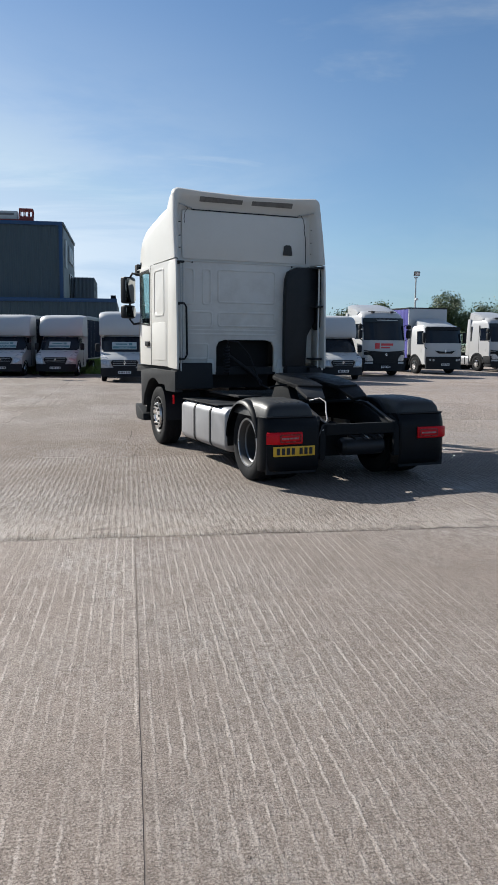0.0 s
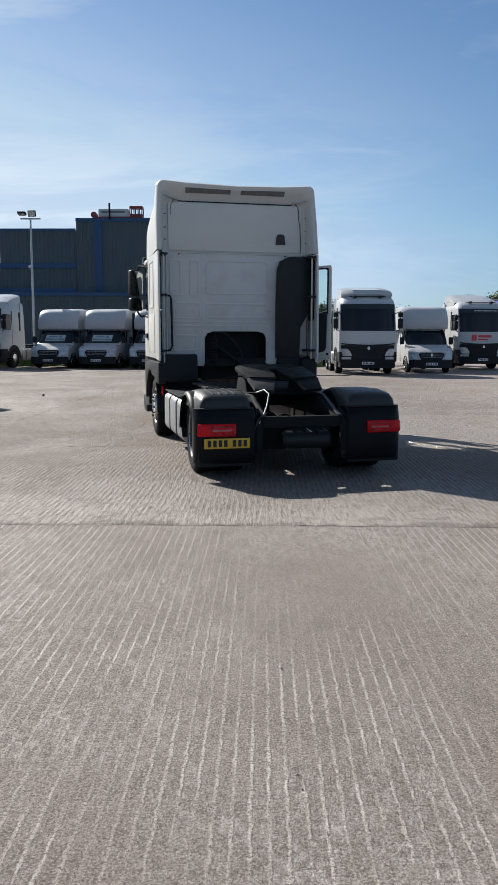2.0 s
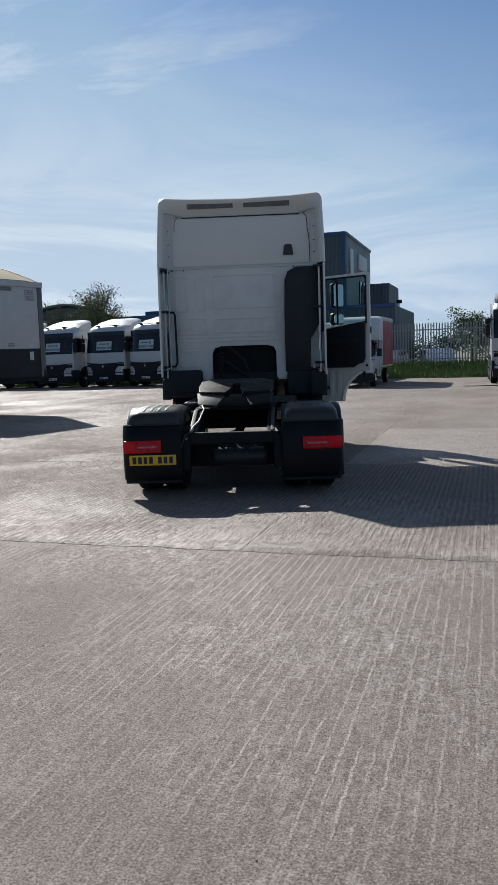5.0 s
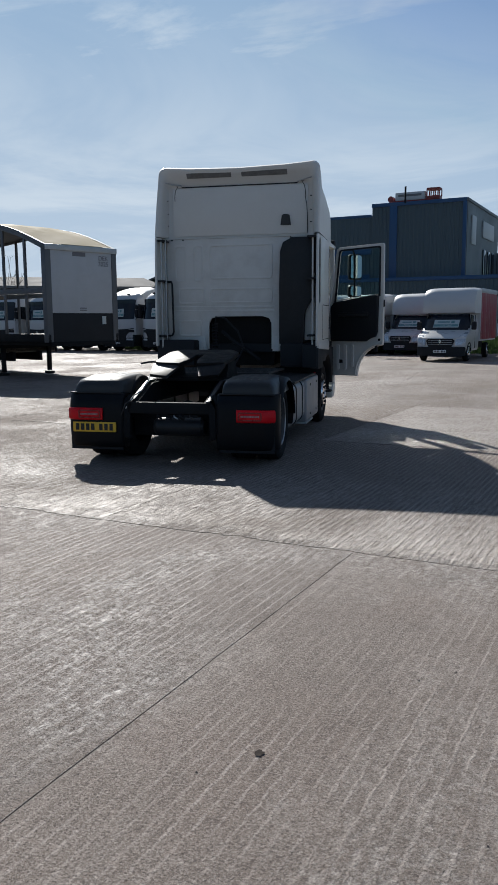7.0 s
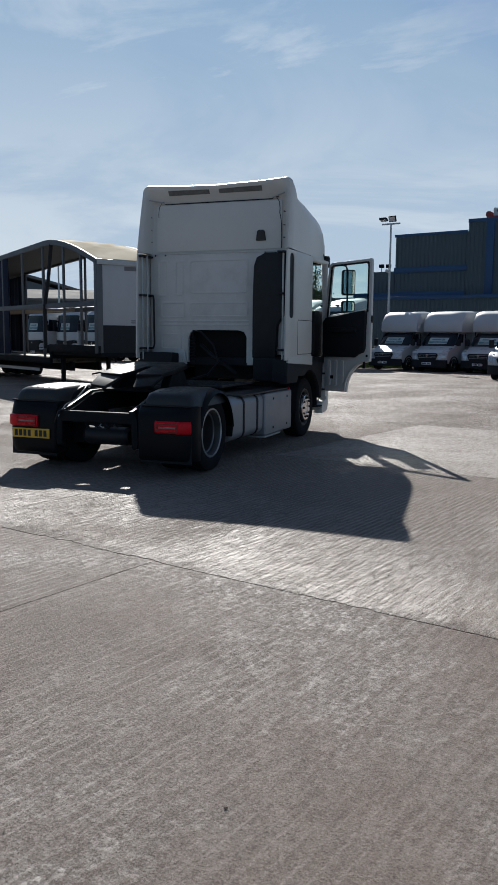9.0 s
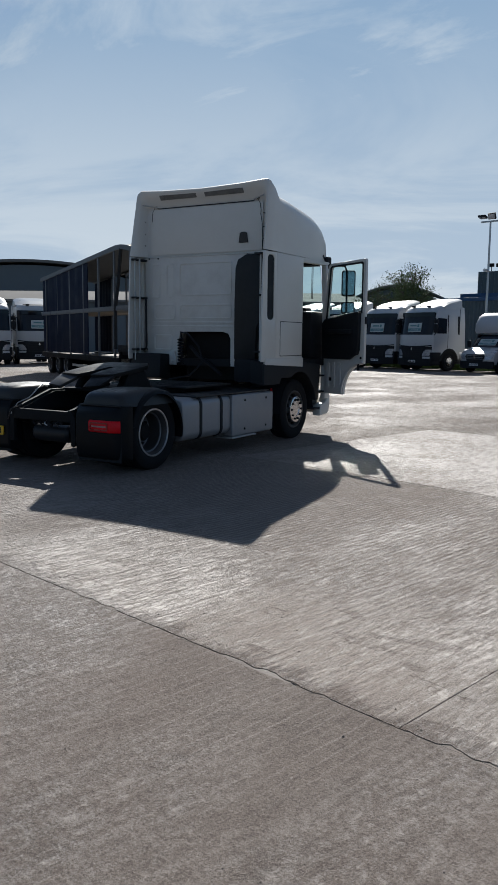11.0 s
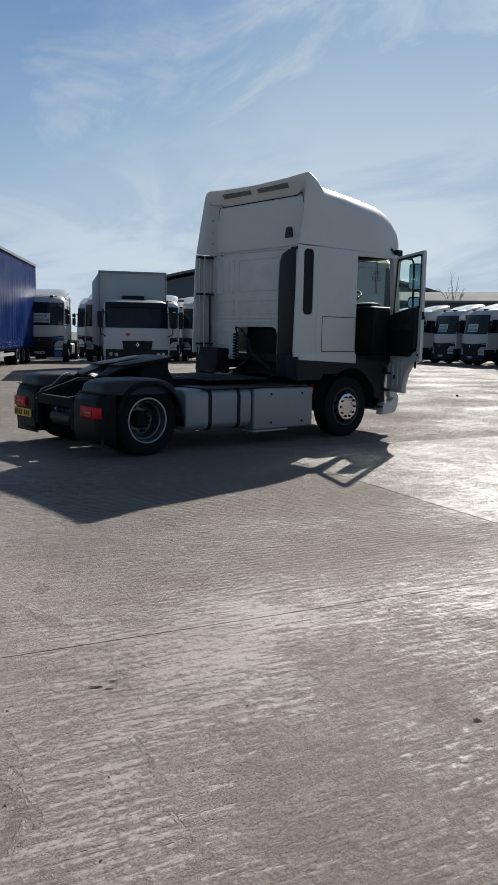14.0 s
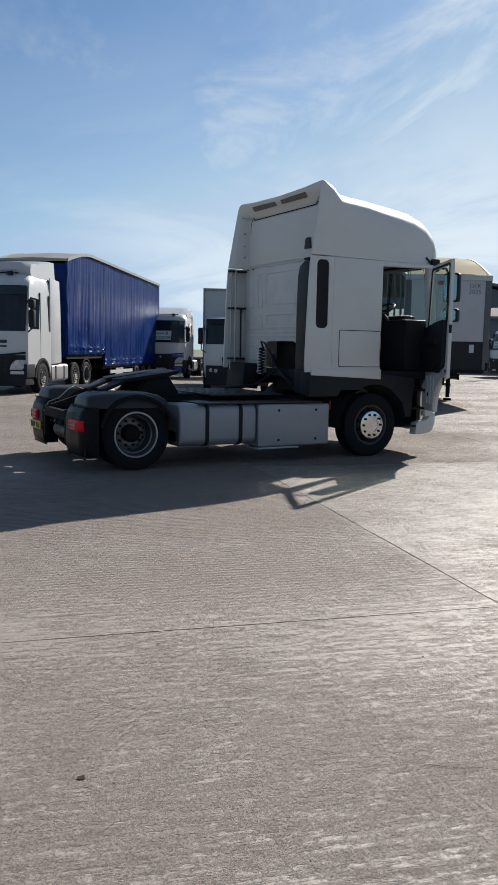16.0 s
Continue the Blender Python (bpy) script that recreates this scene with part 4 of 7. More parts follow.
# ---- lamp posts ----
def lamp_post(x, y, h, heads, label, bracket=None, bar=0.55):
    t = thing("lamp_post", pose(x, y, 0), label, "lamp post")
    part("pole", bm_cyl((0, 0, -0.05), (0, 0, h), 0.085, 10, 0.05), STEEL, t)
    part("crossbar", bm_box(-bar, bar, -0.04, 0.04, h - 0.05, h + 0.03), STEEL, t)
    for hx, tilt in heads:
        hd = part("floodlight", moved(bm_box(-0.22, 0.22, -0.06, 0.06, -0.17, 0.17, 0.03), pose(hx, -0.05, h + 0.26, tilt, 0, 0)), GREY_TRIM, t)
        part("lens", moved(bm_box(-0.18, 0.18, -0.075, -0.061, -0.13, 0.13), pose(hx, -0.05, h + 0.26, tilt, 0, 0)), HEADLAMP, hd)
    if bracket:
        part("security_camera", join(bm_box(-0.05, 0.05, -0.35, 0.0, bracket, bracket + 0.06), bm_cyl((0, -0.42, bracket + 0.02), (0, -0.12, bracket + 0.02), 0.09, 10)), GRP, t)
    return t


lamp_post(-11.08, 44.4, 8.05, ((0.1, 20), (-0.45, 75)), "tall grey steel lamp post with floodlights and a camera", 5.4)
lamp_post(20.2, 55.9, 6.5, ((0.05, 25),), "grey steel lamp post with one floodlight", 4.9, bar=0.16)
lamp_post(-36.7, 42.5, 8.05, ((-0.3, 30), (0.3, 30)), "grey steel lamp post with twin floodlights")


# ---- the tractor unit that the walk goes round ----
# Its own axes: x to its right, y ahead, z up; the rear axle stands over the origin.
tractor = thing("tractor_unit", pose(2.073, 9.532, 0, rz=14.4), "white two-axle tractor unit, high sleeper cab, driver door open", "lorry")
CW = 1.265      # half the cab's width
REAR = 2.87     # the cab's back wall


def contour(y, w, zb, zt, r, sag=0.0, n=7, lean=0.0):
    """A roof section: up one side, round the corner, over and down."""
    pts = [(-w, zb), (-w, (zb + zt - r) / 2)]
    for k in range(n + 1):
        a = math.pi - 0.5 * math.pi * k / n
        pts.append((-w + r + r * math.cos(a), zt - r + r * math.sin(a)))
    for x in (-0.5, 0.0, 0.5):
        pts.append((x * (w - r) * 1.3, zt))
    for k in range(n + 1):
        a = 0.5 * math.pi - 0.5 * math.pi * k / n
        pts.append((w - r + r * math.cos(a), zt - r + r * math.sin(a)))
    pts += [(w, (zb + zt - r) / 2), (w, zb)]
    pts = [(x * (1 - 0.022 * max(0.0, (z - zb) / (zt - zb)) ** 2), z) for x, z in pts]
    return [(x, y + lean * max(0.0, z - zb), z - sag * (1 - min(1, abs(x) / w) ** 2) * (1 if z > zb + 0.3 else 0)) for x, z in pts]


ZS = 2.94
roof = bm_loft([
    contour(REAR + 0.03, CW - 0.125, ZS, 3.70, 0.10, 0.0),
    contour(REAR + 0.015, CW - 0.115, ZS, 3.735, 0.10, 0.0),
    contour(2.69, CW - 0.085, ZS, 3.865, 0.11, 0.02, lean=0.11),
    contour(2.60, CW - 0.045, ZS, 3.955, 0.11, 0.05, lean=0.15),
    contour(2.576, CW - 0.015, ZS, 3.985, 0.10, 0.055, lean=0.17),
    contour(2.585, CW, ZS, 4.005, 0.10, 0.055, lean=0.19),
    contour(2.61, CW + 0.01, ZS, 4.005, 0.11, 0.055, lean=0.20),
    contour(2.83, CW + 0.005, ZS, 3.955, 0.16, 0.04, lean=0.14),
    contour(3.08, CW - 0.005, ZS, 3.865, 0.24, 0.0, lean=0.03),
    contour(3.35, CW - 0.008, ZS, 3.835, 0.28, -0.02),
    contour(3.60, CW - 0.01, ZS, 3.82, 0.30, -0.025),
    contour(3.90, CW - 0.02, ZS, 3.795, 0.34, -0.03),
    contour(4.25, CW - 0.03, ZS, 3.755, 0.36, -0.04),
    contour(4.52, CW - 0.05, ZS, 3.715, 0.35, -0.05),
    contour(4.76, CW - 0.08, ZS, 3.64, 0.33, -0.05),
    contour(4.935, CW - 0.11, ZS, 3.50, 0.28, -0.04),
    contour(5.015, CW - 0.14, ZS, 3.33, 0.18, -0.03),
    contour(5.04, CW - 0.18, ZS, 3.11, 0.08, -0.01)], closed=False)
roof_ob = part("roof_fairing", roof, WHITE, tractor, "white moulded high roof fairing with a rim at the back", smooth=50)
for x0, x1 in ((-0.80, -0.10), (0.06, 0.76)):
    part("vent_slot", moved(bm_panel("y", -0.004, 0.004, [(x0, -0.035), (x1, -0.035), (x1, 0.036), (x0, 0.048)] if x0 < 0 else [(x0, -0.035), (x1, -0.035), (x1, 0.048), (x0, 0.036)]), pose(0, 2.792, 3.848, 34, 0, 0)), VENT_MESH, roof_ob)
part("roof_hatch_vent", bm_panel("y", REAR - 0.02, REAR + 0.012, [(0.645, 3.09), (0.805, 3.09), (0.785, 3.23), (0.76, 3.25), (0.69, 3.25), (0.665, 3.23)], bev=0.006), VENT_GREY, roof_ob)
for s in (-1, 1):
    part("rim_stay", bm_tube([(s * (CW - 0.36), 2.86, 3.72), (s * (CW - 0.13), 2.76, 3.76)], 0.010, 6), STEEL, roof_ob)
part("panel_seam", bm_tube([(-1.00, REAR + 0.006, 3.735), (-0.93, REAR + 0.004, 3.735), (-0.90, REAR + 0.003, 3.705)] + [(-0.86 + 0.215 * i, REAR + 0.003, 3.702) for i in range(9)] + [(0.90, REAR + 0.003, 3.705), (0.93, REAR + 0.004, 3.735), (1.00, REAR + 0.006, 3.735)], 0.0075, 6), GREY_TRIM, roof_ob)
for s in (-1, 1):
    run = [(0.96, 3.735), (1.01, 3.66), (1.025, 3.56), (1.02, 3.50), (1.045, 3.38), (1.055, 3.18), (1.055, 2.97)]
    part("edge_seam", bm_tube([(s * x, REAR + 0.005, z) for x, z in (run if s > 0 else run[:4])], 0.0055 if s > 0 else 0.004, 6), GREY_TRIM, roof_ob)
part("roof_seam", bm_box(-CW + 0.025, CW - 0.012, REAR - 0.012, 4.84, ZS - 0.017, ZS - 0.004), WHITE_WORN, tractor, smooth=0)
part("roof_wall_panel", bm_panel("y", REAR + 0.008, REAR + 0.018, round_rect(-1.06, 1.06, 2.965, 3.69, 0.05), bev=0.004), WHITE, roof_ob)
for z in (3.12, 3.3, 3.5):
    for s in (-1, 1):
        part("rivet", bm_cyl((s * (CW - 0.14), 2.83, z), (s * (CW - 0.155), 2.80, z), 0.008, 8), GREY_TRIM, roof_ob)

# back wall with its pressed panels and the engine opening
tun = [(-0.50, 1.33), (0.50, 1.33), (0.50, 1.62), (0.46, 1.70), (0.36, 1.73), (-0.36, 1.73), (-0.46, 1.70), (-0.50, 1.62)]
wall_outline = [(-1.17, 1.36), (-0.66, 1.36), (-0.62, 1.22), (-0.50, 1.22)] + [(-0.50, 1.62), (-0.46, 1.70), (-0.36, 1.73), (0.36, 1.73), (0.46, 1.70), (0.50, 1.62)] + [(0.50, 1.22), (0.62, 1.22), (0.66, 1.36), (1.17, 1.36), (1.17, ZS - 0.018), (-1.17, ZS - 0.018)]
back = part("back_wall", bm_panel("y", REAR, REAR + 0.05, wall_outline, bev=0.006), WHITE_WORN, tractor, "white pressed-steel cab back wall")
for u0, u1, v0, v1 in ((-1.05, -0.86, 2.27, 2.83), (-0.74, -0.58, 2.27, 2.83), (-0.48, 0.52, 2.30, 2.83), (-1.00, -0.56, 1.92, 2.18), (-0.48, 0.52, 1.93, 2.17), (-1.00, -0.62, 1.42, 1.68)):
    part("pressed_panel", join(bm_panel("y", REAR - 0.011, REAR + 0.01, round_rect(u0, u1, v0, v1, 0.05), [round_rect(u0 + 0.03, u1 - 0.03, v0 + 0.03, v1 - 0.03, 0.03)], bev=0.009)), WHITE_WORN, back)
for z in (1.80, 1.86):
    part("pressed_rib", bm_box(-1.05, 0.55, REAR - 0.009, REAR + 0.01, z, z + 0.03, 0.009), WHITE_WORN, back)
for s in (-1, 1):
    part("cab_mount_bracket", join(bm_panel("y", REAR - 0.03, REAR - 0.005, [(s * 0.52, 1.19), (s * 0.70, 1.19), (s * 0.66, 1.42), (s * 0.56, 1.42)], bev=0.005), bm_cyl((s * 0.61, REAR - 0.06, 1.24), (s * 0.61, REAR - 0.01, 1.24), 0.03, 10)), WHITE_WORN, back)
for x in (-1.08, -0.9, 0.8, 1.1):
    part("cab_bolt", bm_cyl((x, REAR - 0.015, 2.91), (x, REAR, 2.91), 0.013, 8), GREY_TRIM, back)
# what shows in the opening
eng = part("engine_cover", bm_box(-0.47, 0.47, REAR + 0.55, 3.9, 0.95, 1.60, 0.05), CHASSIS, tractor, "dark engine and gearbox casing")
part("hose", bm_tube([(-0.3, REAR + 0.05, 1.5), (-0.1, REAR - 0.02, 1.35), (0.12, REAR, 1.2), (0.3, REAR + 0.06, 1.05)], 0.03, 8), BLACK, eng)
part("label_plate", bm_box(0.36, 0.44, REAR + 0.53, REAR + 0.549, 1.42, 1.52), SIGN, eng)

# added black sheet that stands in for the deep shade of the opening
part("tunnel_liner", bm_box(-0.50, 0.50, REAR + 0.24, REAR + 0.27, 0.96, 1.74), GREASE_SHADE, tractor)
# air intake stack
stack = part("air_intake", bm_panel("y", 2.74, REAR - 0.005, [(0.64, 1.30), (1.02, 1.30), (1.04, 1.80), (1.17, 2.02), (1.19, 2.88), (1.15, 2.90), (0.84, 2.90), (0.70, 2.83), (0.655, 2.7), (0.64, 2.2)], bev=0.025), BLACK_DUSTY, tractor, "tall black plastic air intake stack")
part("intake_foot", bm_box(0.66, 1.12, 2.70, 3.0, 0.95, 1.32, 0.05), BLACK, stack)

# side fins and their stays
for s in (-1, 1):
    outl = [(2.51, 1.36), (2.525, 1.9), (2.55, 2.6), (2.575, ZS - 0.012), (REAR + 0.10, ZS - 0.012), (REAR + 0.10, 1.30), (2.52, 1.28)]
    hole = []
    if s > 0:
        hole = [round_rect(2.68, 2.885, 1.915, 2.88, 0.07)]
    fin = part("side_fin", bm_panel("x", s * (CW - 0.03), s * CW, outl, hole, bev=0.008), WHITE, tractor, "white side fin behind the cab")
    if s > 0:
        part("fin_vent", bm_panel("x", CW - 0.06, CW - 0.012, round_rect(2.665, 2.90, 1.90, 2.895, 0.08)), BLACK, fin)
    x = s * (CW - 0.09)
    for xx, yy in ((x, 2.60), (x - s * 0.05, 2.66)) if s < 0 else ((x, 2.62),):
        part("fin_tube", bm_tube([(xx, yy, 1.15), (xx, yy, 2.90)], 0.014, 8), STEEL if s < 0 else WHITE_WORN, fin)
    for z in (1.42, 2.26, 2.87):
        part("fin_bracket", bm_box(x - 0.05 - (0.03 if s > 0 else 0), x + 0.05, 2.56, REAR, z, z + 0.03, 0.006), GREY_TRIM, fin)
part("grab_handle", bm_tube([(-CW + 0.10, 2.80, 2.27), (-CW + 0.20, 2.74, 2.27), (-CW + 0.22, 2.72, 2.22), (-CW + 0.23, 2.72, 1.50), (-CW + 0.20, 2.74, 1.44), (-CW + 0.10, 2.80, 1.43)], 0.016, 8), BLACK, tractor)

def rounded_front(bm, amount=0.17):
    """Draws a flat cab side inwards towards the windscreen corner."""
    for y in (4.45, 4.6, 4.7, 4.8, 4.88, 4.95):
        bmesh.ops.bisect_plane(bm, geom=bm.verts[:] + bm.edges[:] + bm.faces[:], plane_co=(0, y, 0), plane_no=(0, 1, 0))
    for v in bm.verts:
        v.co.x += amount * (max(0.0, v.co.y - 4.42) / 0.58) ** 2.2
    return bm


# cab sides; the right one has an open doorway, the left one a shut door
SILL = 1.31
R_out = [(REAR + 0.10, SILL), (3.86, SILL), (3.86, 2.926), (REAR + 0.10, 2.928)]
right = part("right_side", bm_panel("x", CW - 0.05, CW, R_out, bev=0.006), WHITE, tractor, "white cab side panel behind the doorway")
part("locker_hatch", bm_panel("x", CW - 0.01, CW + 0.006, round_rect(3.10, 3.84, 1.37, 1.89, 0.02), bev=0.004), WHITE, right)
part("hatch_seam", bm_panel("x", CW - 0.01, CW + 0.0025, round_rect(3.09, 3.85, 1.36, 1.90, 0.02)), GREY_TRIM, right)
part("lower_edge", bm_panel("x", CW - 0.04, CW + 0.012, [(2.62, 1.24), (3.88, 1.18), (3.88, 1.33), (2.62, 1.33)], bev=0.006), WHITE, right)
part("door_header", bm_panel("x", CW - 0.09, CW - 0.005, [(3.86, 2.86), (4.80, 2.88), (4.88, 2.928), (3.86, 2.928)], bev=0.006), WHITE, tractor)
part("windscreen_pillar", bm_panel("x", CW - 0.10, CW - 0.015, [(4.74, 2.93), (4.82, 2.93), (4.93, 2.4), (4.97, 1.95), (5.0, 1.30), (4.85, 1.30), (4.82, 1.95)], bev=0.01), WHITE, tractor)
L_out = [(REAR, SILL), (4.95, SILL), (5.03, 1.95), (4.86, 2.926), (REAR, 2.928)]
win_l = [(3.98, 1.98), (4.84, 2.04), (4.70, 2.83), (4.05, 2.85), (3.98, 2.80)]
left = part("left_side", rounded_front(bm_panel("x", -CW, -CW + 0.05, L_out, [win_l], bev=0.006)), WHITE, tractor, "white cab side with a shut passenger door")
part("window_pane", rounded_front(bm_panel("x", -CW + 0.02, -CW + 0.026, win_l)), GLASS, left).visible_shadow = False
part("window_seal", rounded_front(bm_panel("x", -CW - 0.004, -CW + 0.012, [(y + (0.03 if y > 4.4 else -0.03), z + (0.03 if z > 2.4 else -0.03)) for y, z in win_l], [win_l])), BLACK, left)
part("pressed_panel", bm_panel("x", -CW - 0.008, -CW + 0.01, round_rect(3.15, 3.70, 2.10, 2.84, 0.08), [round_rect(3.18, 3.67, 2.13, 2.81, 0.06)], bev=0.004), WHITE, left)
part("door_seam", bm_panel("x", -CW - 0.002, -CW + 0.01, [(3.88, SILL), (3.90, SILL), (3.90, 2.92), (3.88, 2.92)]), GREY_TRIM, left)
part("locker_hatch", bm_panel("x", -CW - 0.006, -CW + 0.01, round_rect(3.06, 3.83, 1.40, 2.0, 0.03), bev=0.004), WHITE, left)
part("door_handle", bm_box(-CW - 0.03, -CW + 0.01, 3.98, 4.2, 1.62, 1.70, 0.012), BLACK, left)

# front: panel, windscreen, visor
front_y = lambda x, z: (5.08 if z < 1.95 else 5.08 - 0.24 * (z - 1.95)) - 0.16 * abs(x / CW) ** 4
part("front_panel", bm_patch([-1.08 + 0.18 * i for i in range(13)], [0.85, 1.1, 1.4, 1.93], front_y, 0.05), WHITE, tractor)
ws = part("windscreen", bm_patch([-1.14 + 0.19 * i for i in range(13)], [1.94, 2.2, 2.5, 2.94], front_y, 0.012), GLASS, tractor)
ws.visible_shadow = False
part("front_header", bm_patch([-1.18 + 0.197 * i for i in range(13)], [2.935, 2.985], front_y, 0.08), WHITE, tractor)
vis = part("sun_visor", bm_loft([[(x, front_y(x, 2.97) + 0.02, 3.03), (x, front_y(x, 2.9) + 0.18, 2.93), (x, front_y(x, 2.9) + 0.19, 2.95), (x, front_y(x, 2.97) + 0.04, 3.06)] for x in [-1.2 + 0.2 * i for i in range(13)]]), DARK_GLASS, tractor, "dark tinted sun visor")
for s in (-1, 1):
    part("pillar_cap", bm_box(s * (CW - 0.10), s * (CW - 0.02), 4.85, 4.99, 2.84, 3.04, 0.03), GREY_TRIM, vis)
# wheel arches and dark lower band
for s in (-1, 1):
    arch = [(2.60, 1.25), (2.60, 0.93), (3.10, 0.93), (3.16, 1.02)] + [(3.79 - 0.60 * math.cos(a), 0.50 + 0.60 * math.sin(a)) for a in [radians(60 + 8 * k) for k in range(9)]] + [(4.34, 0.80), (4.40, 0.60), (4.50, 0.60), (4.56, 1.20), (3.9, 1.26)]
    part("wheel_arch", bm_panel("x", s * (CW - 0.12), s * (CW + 0.005), arch, bev=0.012), GREY_TRIM, tractor, "dark grey plastic wheel arch")
    part("inner_arch", bm_loft([[(s * xx, 3.79 - r * math.cos(a), 0.50 + r * math.sin(a)) for a in [radians(-5 + 11 * k) for k in range(18)]] for xx, r in ((1.22, 0.585), (0.62, 0.585), (0.62, 0.60), (1.22, 0.60))], caps=False, closed=False), BLACK, tractor)
    part("bumper_corner", bm_panel("x", s * (CW - 0.16), s * (CW - 0.01), [(4.62, 0.31), (4.90, 0.33), (4.98, 0.38), (5.02, 0.50), (5.02, 0.66), (4.92, 0.64), (4.86, 0.54), (4.64, 0.50)] if s > 0 else [(4.46, 0.33), (4.88, 0.33), (4.96, 0.40), (5.00, 0.52), (5.00, 0.60), (4.80, 0.56), (4.62, 0.50), (4.48, 0.45)], bev=0.02), WHITE if s > 0 else GREY_TRIM, tractor)
    for z, y0 in ((0.46, 4.42), (0.74, 4.50), (1.02, 4.56)):
        part("cab_step", bm_box(s * (CW - 0.36), s * (CW - 0.02 if s > 0 else CW - 0.18), y0, 4.98, z - 0.03, z, 0.008), GREY_TRIM if z < 0.6 else BLACK, tractor)
    part("step_well", bm_box(s * (CW - 0.40), s * (CW - 0.36), 4.36, 5.0, 0.4, 1.30), BLACK, tractor)
part("bumper", bm_patch([-1.08 + 0.18 * i for i in range(13)], [0.34, 0.5, 0.8, 1.0], lambda x, z: front_y(x, z) - 0.02 - 0.12 * abs(x / 1.22) ** 8, 0.08), WHITE, tractor)
part("doorway_post", bm_panel("x", CW - 0.10, CW - 0.01, [(4.80, 0.60), (4.98, 0.60), (5.02, 1.32), (4.88, 1.32), (4.80, 1.1)], bev=0.012), WHITE, tractor)
part("cab_floor", bm_box(-CW + 0.05, CW - 0.06, REAR + 0.05, 5.0, 1.18, 1.30), BLACK, tractor)
part("cab_ceiling", bm_box(-CW + 0.06, CW - 0.06, REAR + 0.05, 4.8, 2.90, 2.94), GREY_TRIM, tractor)
part("shelf", bm_box(-CW + 0.1, CW - 0.1, 4.40, 4.70, 2.86, 2.90, 0.012), GREY_TRIM, tractor)
part("bunk", bm_box(-CW + 0.08, CW - 0.08, REAR + 0.08, 3.55, 1.78, 1.96, 0.06), SEAT, tractor)
# last box is an invented console, added to keep the lower doorway dark
dash = part("dashboard", join(bm_box(-CW + 0.08, CW - 0.12, 4.44, 4.98, 1.30, 2.10, 0.05), bm_box(0.32, 1.0, 4.52, 4.76, 1.9, 2.17, 0.05), bm_box(-0.25, 0.34, 3.80, 4.50, 1.30, 2.16, 0.03)), BLACK, tractor)
part("steering_wheel", moved(bm_lathe([(0.235 + 0.016 * math.cos(a), 0.016 * math.sin(a)) for a in [k * math.pi / 4 for k in range(9)]], (0, 0, 0), "z", 32), pose(0.63, 4.34, 2.24, 30, 0, 0)), BLACK, dash)
part("steering_column", join(bm_cyl((0.63, 4.34, 2.23), (0.63, 4.60, 1.95), 0.045, 10), bm_box(0.42, 0.84, 4.33, 4.36, 2.22, 2.26)), BLACK, dash)
for x in (-0.63, 0.63):
    seat = part("seat", bm_box(x - 0.26, x + 0.26, 3.62, 4.12, 1.30, 1.78, 0.07), SEAT, tractor)
    part("seat_back", moved(bm_box(-0.25, 0.25, -0.08, 0.08, 0, 0.72, 0.06), pose(x, 3.66, 1.72, 8, 0, 0)), SEAT, seat)
    part("head_rest", bm_box(x - 0.14, x + 0.14, 3.52, 3.64, 2.38, 2.60, 0.04), SEAT, seat)
for y0 in (3.90, 3.94):
    part("curtain_strap", bm_box(CW - 0.14, CW - 0.132, y0 + 0.55, y0 + 0.556, 2.3, 2.86), SEAT, tractor)

# the open driver door, hinged at the windscreen pillar
door = part("door", bm_panel("y", -0.02, 0.03, [(0.02, 0.70), (0.54, 0.70)] + [(1.05 - 0.51 * math.cos(a), 0.70 + 0.53 * math.sin(a)) for a in [radians(6 + 11 * k) for k in range(8)]] + [(1.045, 1.24), (1.05, 1.9), (1.04, 2.90), (1.02, 2.935), (0.16, 2.905), (0.10, 2.87), (0.0, 1.98)],
                           [[(0.09, 1.97), (0.13, 2.02), (0.97, 2.10), (0.97, 2.84), (0.94, 2.865), (0.20, 2.84), (0.17, 2.81)]], bev=0.006), WHITE, tractor, "white driver door standing open with a green-tinted window")
DOOR_M = Matrix.Translation((CW - 0.055, 4.83, 0)) @ Matrix.Rotation(radians(-24), 4, "Z") @ Matrix.Diagonal((0.965, 1, 1, 1))
door.matrix_basis = DOOR_M
part("door_glass", bm_panel("y", 0.002, 0.008, [(0.09, 1.97), (0.97, 2.08), (0.97, 2.86), (0.19, 2.84)]), GLASS, door).visible_shadow = False
part("door_seal", bm_panel("y", -0.026, -0.016, [(0.06, 1.95), (0.99, 2.06), (0.99, 2.87), (0.96, 2.89), (0.19, 2.865), (0.15, 2.83)], [[(0.10, 1.98), (0.96, 2.10), (0.96, 2.84), (0.93, 2.86), (0.20, 2.835), (0.18, 2.80)]]), BLACK, door)
part("inner_trim", bm_panel("y", -0.09, -0.02, [(0.03, 1.30), (0.74, 1.30), (0.84, 1.36), (0.93, 1.38), (0.96, 1.46), (0.97, 2.08), (0.62, 2.05), (0.09, 1.97), (0.02, 1.9)], bev=0.02), BLACK, door, "black moulded inner door trim")
part("arm_rest", bm_box(0.2, 0.82, -0.16, -0.06, 1.72, 1.80, 0.03), BLACK, door)
for x, zb in ((0.10, 0.80), (0.25, 0.80), (0.40, 0.86)):
    part("pressed_rib", bm_panel("y", -0.034, -0.018, round_rect(x, x + 0.08, zb, 1.24, 0.03), bev=0.006), WHITE_WORN, door)
